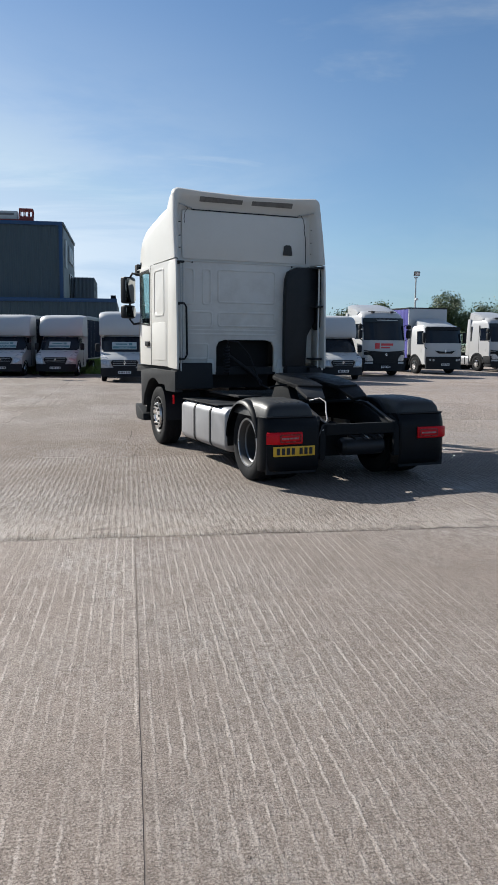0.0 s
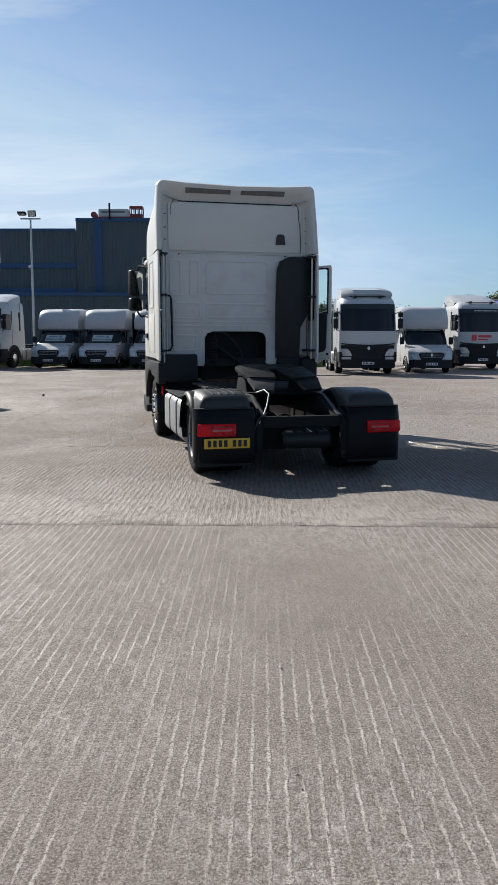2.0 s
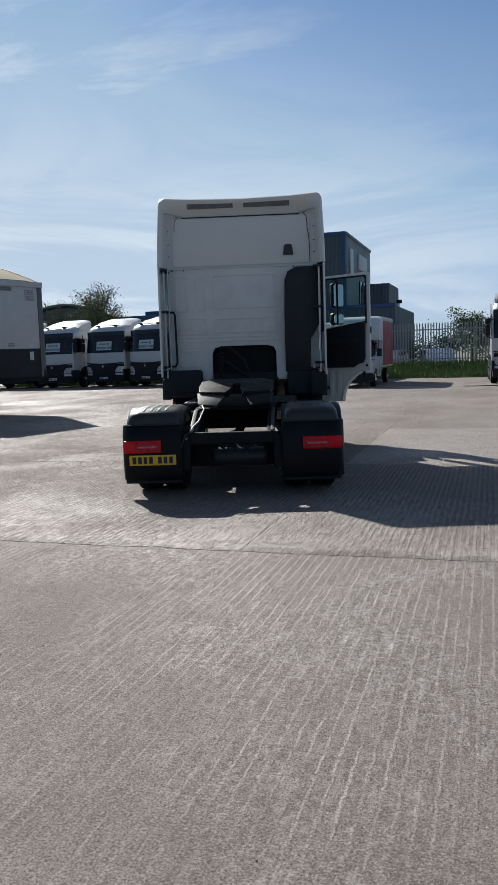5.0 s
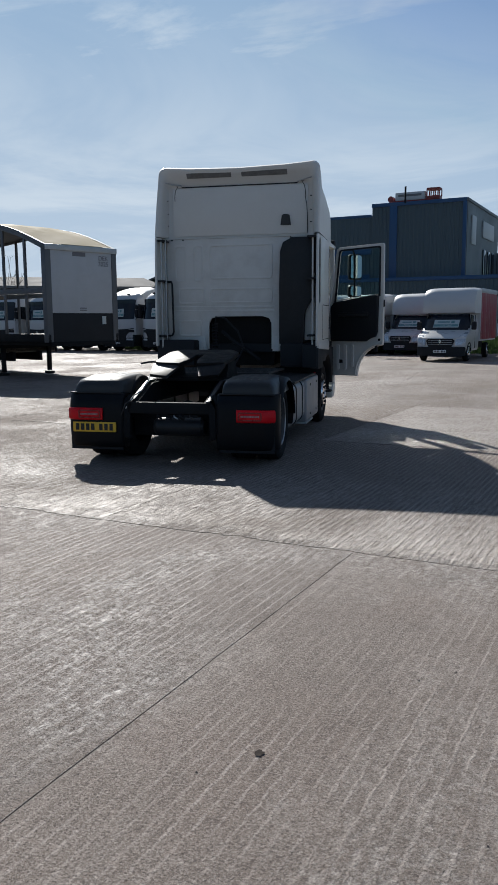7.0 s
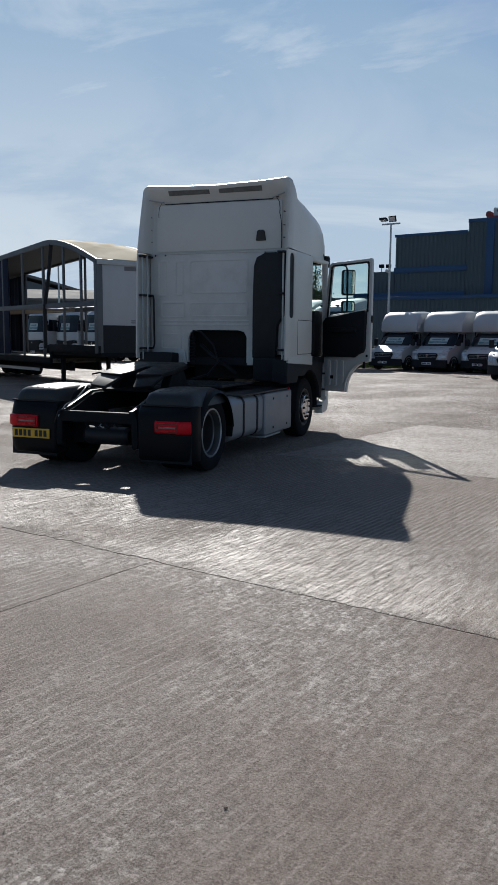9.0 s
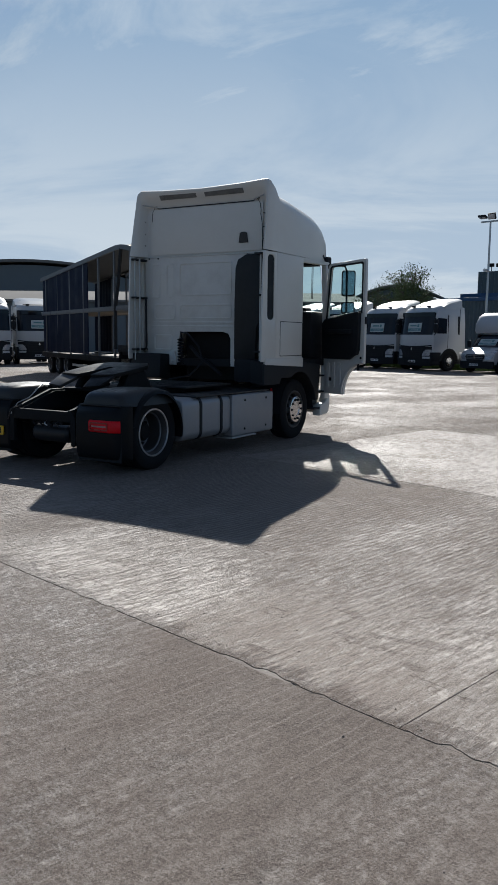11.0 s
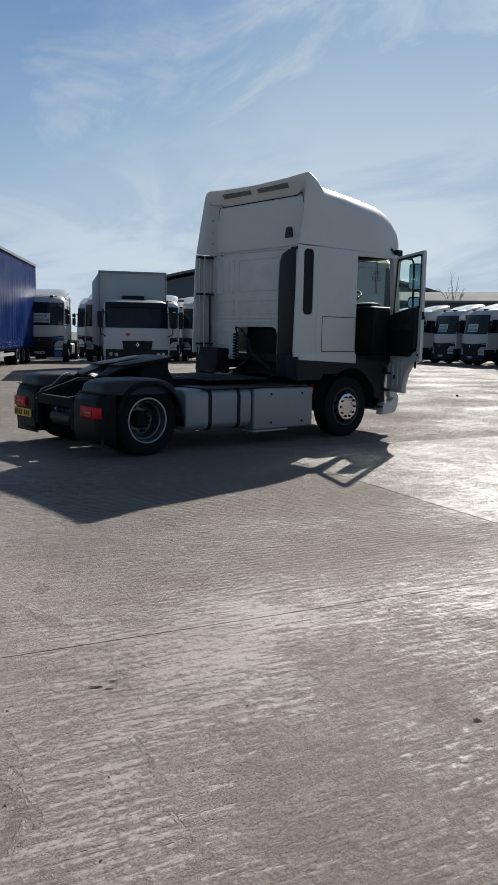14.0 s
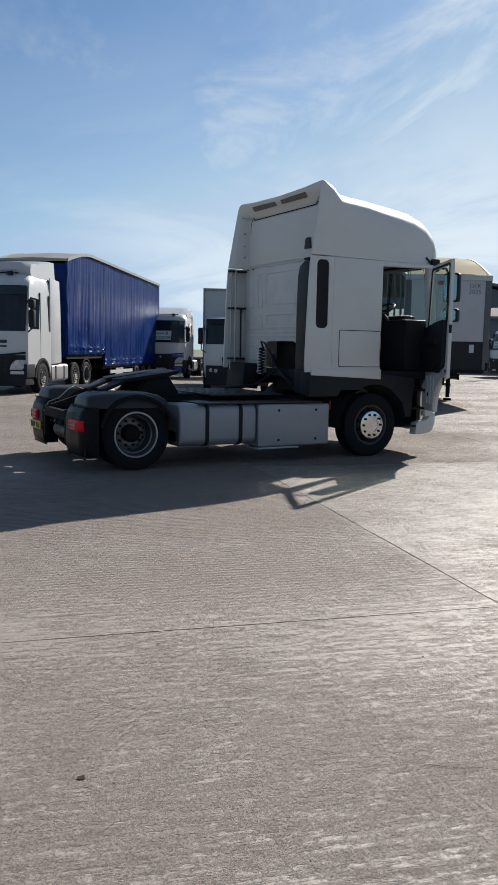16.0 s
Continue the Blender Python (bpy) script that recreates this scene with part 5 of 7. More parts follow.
part("arch_flange", bm_tube([(1.05 - 0.54 * math.cos(a), -0.03, 0.70 + 0.56 * math.sin(a)) for a in [radians(2 + 11 * k) for k in range(9)]], 0.016, 6), WHITE_WORN, door)
part("door_latch", bm_box(1.035, 1.062, -0.018, 0.02, 1.88, 2.0, 0.004), BLACK, door)
part("door_catch", bm_box(0.90, 0.95, -0.032, -0.018, 1.12, 1.24, 0.004), BLACK, door)
part("drain_slot", bm_box(0.16, 0.26, -0.030, -0.018, 0.92, 0.98, 0.004), BLACK, door)
part("door_bolt", bm_cyl((0.98, -0.03, 1.33), (0.98, -0.01, 1.33), 0.022, 10), BLACK, door)
mir_arm = part("mirror_arm", bm_tube([(0.20, 0.03, 2.88), (0.34, 0.14, 2.86), (0.36, 0.17, 2.78), (0.36, 0.18, 2.1), (0.26, 0.12, 2.02), (0.12, 0.03, 2.0)], 0.018, 8), BLACK, door)
for z0, z1 in ((2.36, 2.80), (2.06, 2.27)):
    turn_m = pose(0.33, 0.24, 0, 0, 0, 50)
    mh = part("mirror_housing", moved(bm_box(-0.12, 0.12, -0.05, 0.09, z0, z1, 0.05, 3), turn_m), BLACK, door)
    part("mirror_glass", moved(bm_panel("y", -0.062, -0.051, round_rect(-0.10, 0.10, z0 + 0.025, z1 - 0.025, 0.04)), turn_m), MIRROR, mh)
# the left mirrors
lm = part("left_mirror_arm", bm_tube([(-CW + 0.06, 4.80, 2.86), (-CW - 0.04, 4.92, 2.88), (-CW - 0.08, 4.95, 2.80), (-CW - 0.08, 4.95, 2.08), (-CW - 0.02, 4.92, 2.00), (-CW + 0.09, 4.9, 2.02)], 0.02, 8), BLACK, tractor)
for z0, z1 in ((2.36, 2.82), (2.10, 2.33)):
    turn_m = pose(-CW - 0.10, 4.95, 0, 0, 0, 22)
    mh = part("mirror_housing", moved(bm_box(-0.12, 0.12, -0.05, 0.10, z0, z1, 0.05, 3), turn_m), BLACK, tractor)
    part("mirror_glass", moved(bm_panel("y", -0.062, -0.051, round_rect(-0.10, 0.10, z0 + 0.025, z1 - 0.025, 0.04)), turn_m), MIRROR, mh)

# chassis
for s in (-1, 1):
    part("chassis_rail", bm_panel("x", s * 0.40, s * 0.48, [(-0.66, 0.60), (-0.30, 0.68), (1.1, 0.66), (4.6, 0.62), (4.6, 0.88), (1.1, 0.92), (-0.10, 0.915), (-0.66, 0.735)], bev=0.006), CHASSIS, tractor)
    part("rail_end", bm_panel("x", s * 0.44, s * 0.485, [(-0.74, 0.735), (-0.66, 0.740), (-0.10, 0.922), (0.35, 0.925), (0.35, 0.945), (-0.11, 0.945), (-0.67, 0.762), (-0.74, 0.755)], bev=0.006), WORN_STEEL, tractor)
    part("tail_frame", bm_tube([(s * 0.50, -0.58, 0.80), (s * 0.56, -0.68, 0.72), (s * 0.56, -0.71, 0.40), (s * 0.48, -0.70, 0.32)], 0.028, 8), CHASSIS, tractor)
    part("spring", bm_panel("x", s * 0.53, s * 0.62, [(-0.55, 0.55), (0.0, 0.42), (0.6, 0.55), (0.6, 0.58), (0.0, 0.47), (-0.55, 0.58)]), CHASSIS, tractor)
for y, z in ((-0.70, 0.605), (0.95, 0.72), (1.9, 0.72)):
    part("crossmember", bm_box(-0.50 if y < 0 else -0.4, 0.50 if y < 0 else 0.4, y - 0.04, y + 0.04, z, z + 0.13, 0.012), CHASSIS, tractor)
part("rear_axle", join(bm_cyl((-0.95, 0, 0.475), (0.95, 0, 0.475), 0.09, 14), bm_lathe([(0.0, -0.2), (0.16, -0.18), (0.22, 0.0), (0.16, 0.18), (0.0, 0.2)], (0, 0, 0.475), "x", 20)), CHASSIS, tractor)
part("prop_shaft", bm_cyl((0, 0.15, 0.55), (0, 3.0, 0.75), 0.06, 12), CHASSIS, tractor)
part("front_axle", bm_box(-0.95, 0.95, 3.72, 3.86, 0.36, 0.48, 0.02), CHASSIS, tractor)
part("air_tank", bm_lathe([(0.0, -0.31), (0.08, -0.30), (0.110, -0.26), (0.110, 0.26), (0.08, 0.30), (0.0, 0.31)], (0.09, -0.60, 0.445), "x", 24), BLACK_DUSTY, tractor)
coup = part("coupling_rail", bm_box(-0.16, 0.34, -0.73, -0.69, 0.565, 0.60, 0.01), CHASSIS, tractor)
for x, r, mat in ((-0.14, 0.014, CHASSIS), (-0.02, 0.010, CHASSIS), (0.05, 0.008, STEEL), (0.13, 0.022, CHASSIS), (0.24, 0.012, WORN_STEEL)):
    part("coupling", bm_tube([(x, -0.70, 0.60), (x + 0.02, -0.76, 0.575), (x + 0.06, -0.75, 0.55)], r, 8), mat, coup)
# added dark plate: stands in for the deep shade under the tail
part("rear_cross_plate", bm_box(-0.54, 0.54, -0.42, -0.40, 0.31, 0.70, 0.006), CHASSIS, tractor)
for s in (-1, 1):
    part("frame_upright", bm_panel("y", -0.74, -0.69, [(s * 0.48, 0.32), (s * 0.55, 0.32), (s * 0.55, 0.66), (s * 0.50, 0.735), (s * 0.44, 0.735), (s * 0.47, 0.60)], bev=0.008), CHASSIS, tractor)
part("trailer_cable", bm_tube([(-0.42, -0.2, 0.98), (-0.36, -0.35, 1.02), (-0.33, -0.45, 0.98), (-0.38, -0.56, 0.86), (-0.44, -0.70, 0.80), (-0.52, -0.74, 0.66)], 0.008, 6), BARE_STEEL, tractor)
part("tail_stay", bm_tube([(-0.40, -0.66, 0.78), (-0.52, -0.74, 0.72), (-0.58, -0.74, 0.58)], 0.009, 6), WORN_STEEL, tractor)

# fifth wheel
fw = part("fifth_wheel", moved(bm_panel("z", 0.0, 0.055, [(-0.47, -0.22), (-0.44, -0.52), (-0.11, -0.58), (-0.055, -0.30), (-0.05, 0.0), (0.05, 0.0), (0.055, -0.30), (0.11, -0.58), (0.44, -0.52), (0.47, -0.22), (0.47, 0.18), (0.34, 0.36), (-0.34, 0.36), (-0.47, 0.18)], bev=0.012), pose(0, 0.62, 1.175, 8, 0, 0)), GREASE_SHADE, tractor, "greasy worn steel fifth wheel plate")
for s in (-1, 1):
    # left ramp gets the paler steel: its sunlit face is put into the colour
    part("ramp", moved(bm_panel("z", -0.01, 0.03, [(s * 0.10, 0.02), (s * 0.46, 0.02), (s * 0.43, -0.27), (s * 0.20, -0.32)], bev=0.006), pose(0, 0.10, 1.105, 24, 0, 0)), WORN_STEEL if s < 0 else GREASE_SHADE, fw)
    part("pedestal", bm_panel("x", s * 0.30, s * 0.42, [(0.30, 0.93), (0.95, 0.93), (0.78, 1.19), (0.48, 1.19)], bev=0.01), CHASSIS, fw)
part("subframe_plate", bm_box(-0.50, 0.50, 0.15, 1.15, 0.92, 0.95, 0.006), CHASSIS, tractor)
part("release_handle", bm_tube([(-0.2, 0.4, 1.16), (-0.62, 0.35, 1.14), (-0.72, 0.35, 1.12)], 0.012, 6), CHASSIS, fw)

# catwalk, hoses and battery box behind the cab
cat = part("catwalk", bm_panel("z", 0.93, 0.955, [(-0.78, 1.25), (0.78, 1.25), (0.78, 2.45), (-0.78, 2.45)], bev=0.004), WORN_STEEL, tractor, "tread-plate catwalk behind the cab")
for i in range(9):
    part("tread_bar", bm_box(-0.74, 0.74, 1.32 + 0.125 * i, 1.335 + 0.125 * i, 0.953, 0.963, 0.003), WORN_STEEL, cat)
coil = [(0.30 - 0.42 + 0.045 * math.cos(a * 1.0), 2.80 + 0.045 * math.sin(a), 1.20 + 0.42 * a / (2 * math.pi * 9)) for a in [k * math.pi / 4 for k in range(73)]]
part("suzi_coil", bm_tube([(x - 0.25, y - 0.05, z) for x, y, z in coil], 0.012, 5), BLACK, tractor, "black coiled air line")
part("suzi_hose", bm_tube([(-0.37, 2.78, 1.6), (-0.35, 2.72, 1.72), (-0.2, 2.7, 1.7), (0.0, 2.72, 1.5), (0.1, 2.70, 1.25), (0.05, 2.4, 1.05), (0.0, 1.9, 1.0)], 0.015, 6), BLACK, tractor)
part("left_side_cowl", bm_panel("x", -CW + 0.02, -0.66, [(2.56, 0.98), (2.86, 0.94), (2.90, 1.36), (2.60, 1.38)], bev=0.03), BLACK, tractor)
part("right_side_cowl", bm_panel("x", 1.02, CW - 0.02, [(2.58, 0.95), (2.90, 0.94), (2.90, 1.33), (2.60, 1.30)], bev=0.03), BLACK, tractor)


# tanks
def tank(side, y0, y1, z0, z1, straps, name="fuel_tank", label="brushed aluminium fuel tank with dark straps", mat=ALU):
    x0, x1 = side * 0.58, side * 1.19
    ring = round_rect(min(x0, x1), max(x0, x1), z0, z1, 0.11, 6)
    t = part(name, bm_loft([[(x * 0.0 + (x0 + x1) / 2 + (x - (x0 + x1) / 2) * k, y, (z0 + z1) / 2 + (z - (z0 + z1) / 2) * k) for x, z in ring] for y, k in ((y0, 0.92), (y0 + 0.015, 0.98), (y0 + 0.04, 1.0), (y1 - 0.04, 1.0), (y1 - 0.015, 0.98), (y1, 0.92))]), mat, tractor, label, smooth=40)
    big = round_rect(min(x0, x1) - 0.008, max(x0, x1) + 0.008, z0 - 0.008, z1 + 0.008, 0.115, 6)
    for y in straps:
        part("tank_strap", bm_loft([[(x, y, z) for x, z in big], [(x, y + 0.055, z) for x, z in big]]), BLACK, t, smooth=40)
    return t


tank(-1, 0.70, 2.55, 0.25, 0.83, (1.25, 1.90))
tank(1, 0.60, 1.78, 0.275, 0.845, (0.985, 1.50))
box = part("side_box", bm_box(0.58, 1.215, 1.80, 3.00, 0.225, 0.83, 0.04, 3), ALU, tractor, "silver side box with bolted cover")
for y in (2.13, 2.76):
    for z in (0.32, 0.74):
        part("box_bolt", bm_cyl((1.21, y, z), (1.222, y, z), 0.018, 10), CHASSIS, box)
part("box_step", bm_box(0.9, 1.21, 1.80, 2.48, 0.195, 0.222, 0.008), STEEL, box)
part("top_plate", bm_box(0.50, 1.19, 0.9, 2.90, 0.842, 0.862, 0.006), WORN_STEEL, tractor, "dull top plate over the tanks")
part("left_top_plate", bm_box(-1.18, -0.5, 1.0, 2.5, 0.838, 0.856, 0.006), BLACK_DUSTY, tractor)
for s in (-1, 1):
    part("side_marker", bm_box(s * 1.14, s * 1.165, 3.03, 3.05, 0.72, 0.86, 0.004), RED_LENS, tractor)
part("adblue_pipe", bm_tube([(1.0, 2.98, 0.85), (1.02, 3.02, 0.6), (0.98, 3.04, 0.4)], 0.02, 6), BLACK, tractor)

# rear mudguards with lamps
DOME = ((-0.655, 0.835, 0.05), (-0.645, 0.915, 0.035), (-0.62, 0.957, 0.022), (-0.56, 0.987, 0.010), (-0.40, 1.006, 0.0), (0.0, 1.012, 0.0), (0.20, 1.004, 0.005), (0.33, 0.975, 0.015), (0.42, 0.925, 0.03), (0.44, 0.87, 0.05))


def guard_ring(a, s, outer=0.535, inner=0.488):
    """A section of the wheel arch at the angle a round the rear axle: a thin shell with a skirt on its outer side."""
    i, o = 0.56, 1.265
    pts = [(i, outer - 0.05), (i + 0.004, outer - 0.012), (i + 0.02, outer), (o - 0.05, outer), (o - 0.016, outer - 0.012), (o - 0.004, outer - 0.04), (o, inner), (o - 0.018, inner), (o - 0.022, outer - 0.04), (o - 0.05, outer - 0.02), (i + 0.03, outer - 0.02), (i + 0.02, outer - 0.05)]
    return [(s * x, r * math.cos(a), 0.462 + r * math.sin(a)) for x, r in pts]


def dome_ring(y, top, s, pinch):
    i, o = 0.575 + pinch, 1.225 - pinch
    h = max(0.01, top - 0.815)
    pts = [(i, 0.815), (i + 0.010, 0.815 + 0.55 * h), (i + 0.035, 0.815 + 0.86 * h), (i + 0.09, top), (o - 0.15, top), (o - 0.065, 0.815 + 0.90 * h), (o - 0.025, 0.815 + 0.62 * h), (o, 0.815)]
    return [(s * x, y, z) for x, z in pts]


def panel_ring(z, back, s):
    """A level section of the panel behind the wheel, with its outer corner well rounded."""
    r = min(0.16, -0.55 - back)
    arc = [(1.265 - r + r * math.sin(a), back + r - r * math.cos(a)) for a in (radians(15 * k) for k in range(7))]
    return [(s * x, y, z) for x, y in [(0.56, -0.53), (0.56, back + 0.02), (0.58, back)] + arc + [(1.265, -0.53)]]


def lamp_ring(z, off, s):
    """A level section of a rear lamp: flat across the panel, then round its outer corner."""
    r = 0.16 + off
    arc = [(1.105 + r * math.sin(a), -0.592 - r * math.cos(a)) for a in (radians(9 * k) for k in range(6))]
    inner = [(1.105 + 0.13 * math.sin(a), -0.592 - 0.13 * math.cos(a)) for a in (radians(45 - 9 * k) for k in range(6))]
    return [(s * x, y, z) for x, y in [(0.80, -0.722), (0.80, -0.752 - off)] + arc + inner]


for s in (-1, 1):
    lo, hi = sorted((s * 0.56, s * 1.245))
    guard = part("mudguard", bm_loft([guard_ring(radians(4 + 7.4 * k), s) for k in range(23)]), GUARD, tractor, "black plastic rear mudguard", smooth=50)
    part("guard_dome", bm_loft([dome_ring(*r[:2], s, r[2]) for r in DOME]), DOME_PLASTIC, guard, smooth=60)
    part("rear_panel", bm_loft([panel_ring(z, back, s) for z, back in ((0.20, -0.705), (0.215, -0.725), (0.28, -0.742), (0.38, -0.752), (0.66, -0.752), (0.72, -0.742), (0.77, -0.722), (0.815, -0.69), (0.832, -0.665))]), GUARD, guard, smooth=40)
    part("front_apron", bm_panel("y", 0.525, 0.55, [(s * 0.57, 0.36), (s * 1.22, 0.36), (s * 1.235, 0.50), (s * 0.57, 0.52)], bev=0.01), GUARD, guard)
    for k in range(4):
        part("moulded_rib", bm_loft([[(s * (0.76 + 0.085 * k + dx), y, z) for dx, z in ((-0.030, t - 0.006), (-0.012, t + 0.003), (0.012, t + 0.003), (0.030, t - 0.006))] for y, t, q in DOME[3:7]]), DOME_PLASTIC, guard, smooth=60)
    part("guard_lip", bm_box(lo + 0.02, hi - 0.03, -0.690, -0.660, 0.826, 0.842, 0.005), GREY_TRIM, guard)
    lamp = part("rear_lamp", bm_loft([lamp_ring(z, o, s) for z, o in ((0.522, 0.006), (0.528, 0.020), (0.542, 0.028), (0.645, 0.028), (0.659, 0.020), (0.665, 0.006))]), RED_LENS, guard, "red rear lamp cluster", smooth=50)
    part("lamp_rim", bm_panel("y", -0.788, -0.779, round_rect(min(s * 0.82, s * 1.09), max(s * 0.82, s * 1.09), 0.545, 0.642, 0.02), [round_rect(min(s * 0.835, s * 1.075), max(s * 0.835, s * 1.075), 0.56, 0.627, 0.014)]), DARK_RED, lamp)
    for k in range(12):
        part("lamp_cell", bm_box(s * (0.852 + 0.018 * k), s * (0.866 + 0.018 * k), -0.786, -0.779, 0.583, 0.603, 0.002), LAMP_STRIP, lamp, smooth=0)
    part("mud_flap", bm_box(lo + 0.02, hi - 0.02, -0.70, -0.685, 0.17, 0.5), BLACK, guard)
plate = part("number_plate", bm_box(-1.165, -0.635, -0.776, -0.755, 0.385, 0.50, 0.004), YELLOW, tractor, "yellow rear number plate with dark bars")
step = 0.48 / 7.6
for i in range(7):
    x = -1.14 + step * (i + (0.6 if i >= 4 else 0))
    part("plate_bar", bm_box(x + step * 0.18, x + step * 0.82, -0.780, -0.775, 0.405, 0.482), INK, plate, smooth=0)

for s in (-1, 1):
    wheel(tractor, s, 1.19, 0.0, 0.465, 0.29, dual=True, label="black lorry tyre, rear twin")
    wheel(tractor, s, 1.20, 3.79, 0.485, 0.31, front=True, label="black lorry tyre on the steered axle")


# ---- parked vehicles ----
# Each has its own axes: x to its left as one faces it, y ahead, z up; the middle of its front bumper stands over the origin.
def plan_section(z, w, yf, yr, bow):
    xs = [-w + 2 * w * i / 12 for i in range(13)]
    return [(x, yf - bow * abs(x / w) ** 4, z) for x in xs] + [(w, yr * 0.5, z), (w, yr, z), (0, yr, z), (-w, yr, z), (-w, yr * 0.5, z)]


def simple_wheels(parent, items, R=0.50, w=0.30):
    for side, x_out, y, dual in items:
        wheel(parent, side, x_out, y, R, w, dual=dual, seg=28, front=not dual)


def sale_sign(parent, x, y, z, w, h, tilt):
    s = part("for_sale_sign", moved(bm_box(-w / 2, w / 2, -0.004, 0.004, 0, h), pose(x, y, z, tilt, 0, 0)), SIGN, parent, "white card reading FOR SALE")
    part("sign_band", moved(bm_box(-w / 2 + 0.02, w / 2 - 0.02, 0.004, 0.007, h * 0.12, h * 0.40), pose(x, y, z, tilt, 0, 0)), TEAL, s)
    part("sign_bar", moved(join(bm_box(-w * 0.32, -w * 0.18, 0.004, 0.008, h * 0.55, h * 0.85), bm_box(-w * 0.12, w * 0.36, 0.004, 0.008, h * 0.62, h * 0.78)), pose(x, y, z, tilt, 0, 0)), TEAL, s)
    lettering("sign_words", "FOR SALE", h * 0.26, pose(x, y, z, tilt, 0, 0) @ pose(0, 0.008, h * 0.17, 90, 0, 180), SIGN, s)


def badge(parent, y, z, size=0.09):
    part("front_badge", bm_panel("y", y, y + 0.012, [(0, z + size), (size * 0.62, z), (0, z - size), (-size * 0.62, z)], [[(0, z + size * 0.5), (size * 0.28, z), (0, z - size * 0.5), (-size * 0.28, z)]]), CHROME, parent)


def front_plate(parent, y, z, x=0.0):
    p = part("number_plate", bm_box(x - 0.26, x + 0.26, y, y + 0.012, z - 0.056, z + 0.056, 0.003), WHITE_PLATE, parent)
    step = 0.48 / 7.6
    for i in range(7):
        u = x - 0.24 + step * (i + (0.6 if i >= 3 else 0))
        part("plate_bar", bm_box(u + step * 0.18, u + step * 0.82, y + 0.012, y + 0.015, z - 0.038, z + 0.038), INK, p, smooth=0)


def fleet_tractor(name, m, label, spoiler="low", sign=True, logo="", bumper=BLACK, axles=2, group="", tall=1.0, back=0.0):
    """A parked tractor unit; tall stretches the cab above its lamps, back lengthens the wheelbase and the side deflectors."""
    t = thing(name, m, label, "lorry", group)
    fy = lambda z: 0.0 if z < 1.85 else -0.19 * (z - 1.85) - 0.05 * max(0, z - 2.9)
    W = 1.23
    secs = [(0.62, 1.20, -0.04), (1.0, W, 0), (1.85, W, 0.0), (2.4, 1.215, fy(2.4)), (2.95, 1.19, fy(2.95)), (3.18, 1.16, -0.36), (3.33, 1.08, -0.56), (3.40, 0.98, -0.80)]
    body = part("cab", bm_loft([plan_section(z, w, f, -2.2, 0.26) for z, w, f in secs]), WHITE_FAR, t, smooth=50)
    surf = lambda off: (lambda x, z: fy(z) - 0.26 * abs(x / W) ** 4 + off)
    xs = [-1.16 + 2.32 * i / 14 for i in range(15)]
    part("windscreen", bm_patch(xs, [1.88, 2.1, 2.4, 2.7, 3.0], surf(0.012), 0.03), DARK_GLASS, body)
    part("sun_visor", bm_patch(xs, [2.80, 3.03], lambda x, z: surf(0.05)(x, 2.9) + 0.05 * (3.03 - z), 0.02), DARK_GLASS, body)
    part("bumper", bm_patch(xs, [0.28, 0.42, 0.70, 1.0, 1.18, 1.27], lambda x, z: surf(0.035)(x, z) - 0.06 * max(0.0, 0.42 - z), 0.09), BLACK, body)
    rows = ((0.70, 0.58), (0.92, 0.64), (1.14, 0.74), (1.26, 0.82), (1.29, 0.84))
    part("grille", bm_loft([[(w * (-1 + 0.25 * i), surf(0.055)(w * (-1 + 0.25 * i), z), z) for i in range(9)] + [(w * (1 - 0.25 * i), surf(-0.04)(w * (1 - 0.25 * i), z), z) for i in range(9)] for z, w in rows]), GREY_TRIM, body, smooth=40)
    part("brow_line", bm_tube([(-1.17 + 0.195 * i, surf(0.03)(-1.17 + 0.195 * i, 1.3), 1.34 - 0.07 * (1 - ((-1.17 + 0.195 * i) / 1.17) ** 2)) for i in range(13)], 0.026, 6), BLACK, body)
    for zb in (0.76, 0.86, 0.96, 1.06, 1.16):
        part("grille_slat", bm_patch([-0.56 + 1.12 * i / 6 for i in range(7)], [zb, zb + 0.03], surf(0.07), 0.02), BLACK, body)
    for s in (-1, 1):
        lamp_rows = ((0.80, 0.72, 1.08), (0.90, 0.74, 1.14), (1.02, 0.80, 1.17), (1.12, 0.92, 1.17))
        part("headlight", bm_loft([[(s * (u0 + (u1 - u0) * i / 4), surf(0.058)(u0 + (u1 - u0) * i / 4, z), z) for i in range(5)] + [(s * (u1 - (u1 - u0) * i / 4), surf(-0.03)(u1 - (u1 - u0) * i / 4, z), z) for i in range(5)] for z, u0, u1 in lamp_rows]), HEADLAMP, body, smooth=40)
        part("lamp_strip", bm_patch([s * (0.74 + 0.40 * i / 4) for i in range(5)], [0.66, 0.76], surf(0.055), 0.03), GRP, body)
        if bumper is not BLACK:
            part("painted_corner", bm_patch([s * (0.72 + 0.45 * i / 4) for i in range(5)], [0.30, 0.62], surf(0.055), 0.04), bumper, body)
            part("painted_brow", bm_patch([s * (0.55 + 0.62 * i / 4) for i in range(5)], [1.16, 1.28], surf(0.055), 0.03), bumper, body)
        part("side_window", bm_panel("x", s * (W - 0.03), s * (W + 0.004), [(-0.42, 1.95), (-1.18, 1.95), (-1.18, 2.72), (-0.55, 2.75)]), DARK_GLASS, body)
        part("door_seam", bm_panel("x", s * (W - 0.03), s * (W + 0.002), [(-1.28, 1.0), (-1.31, 1.0), (-1.31, 2.9), (-1.28, 2.9)]), GREY_TRIM, body)
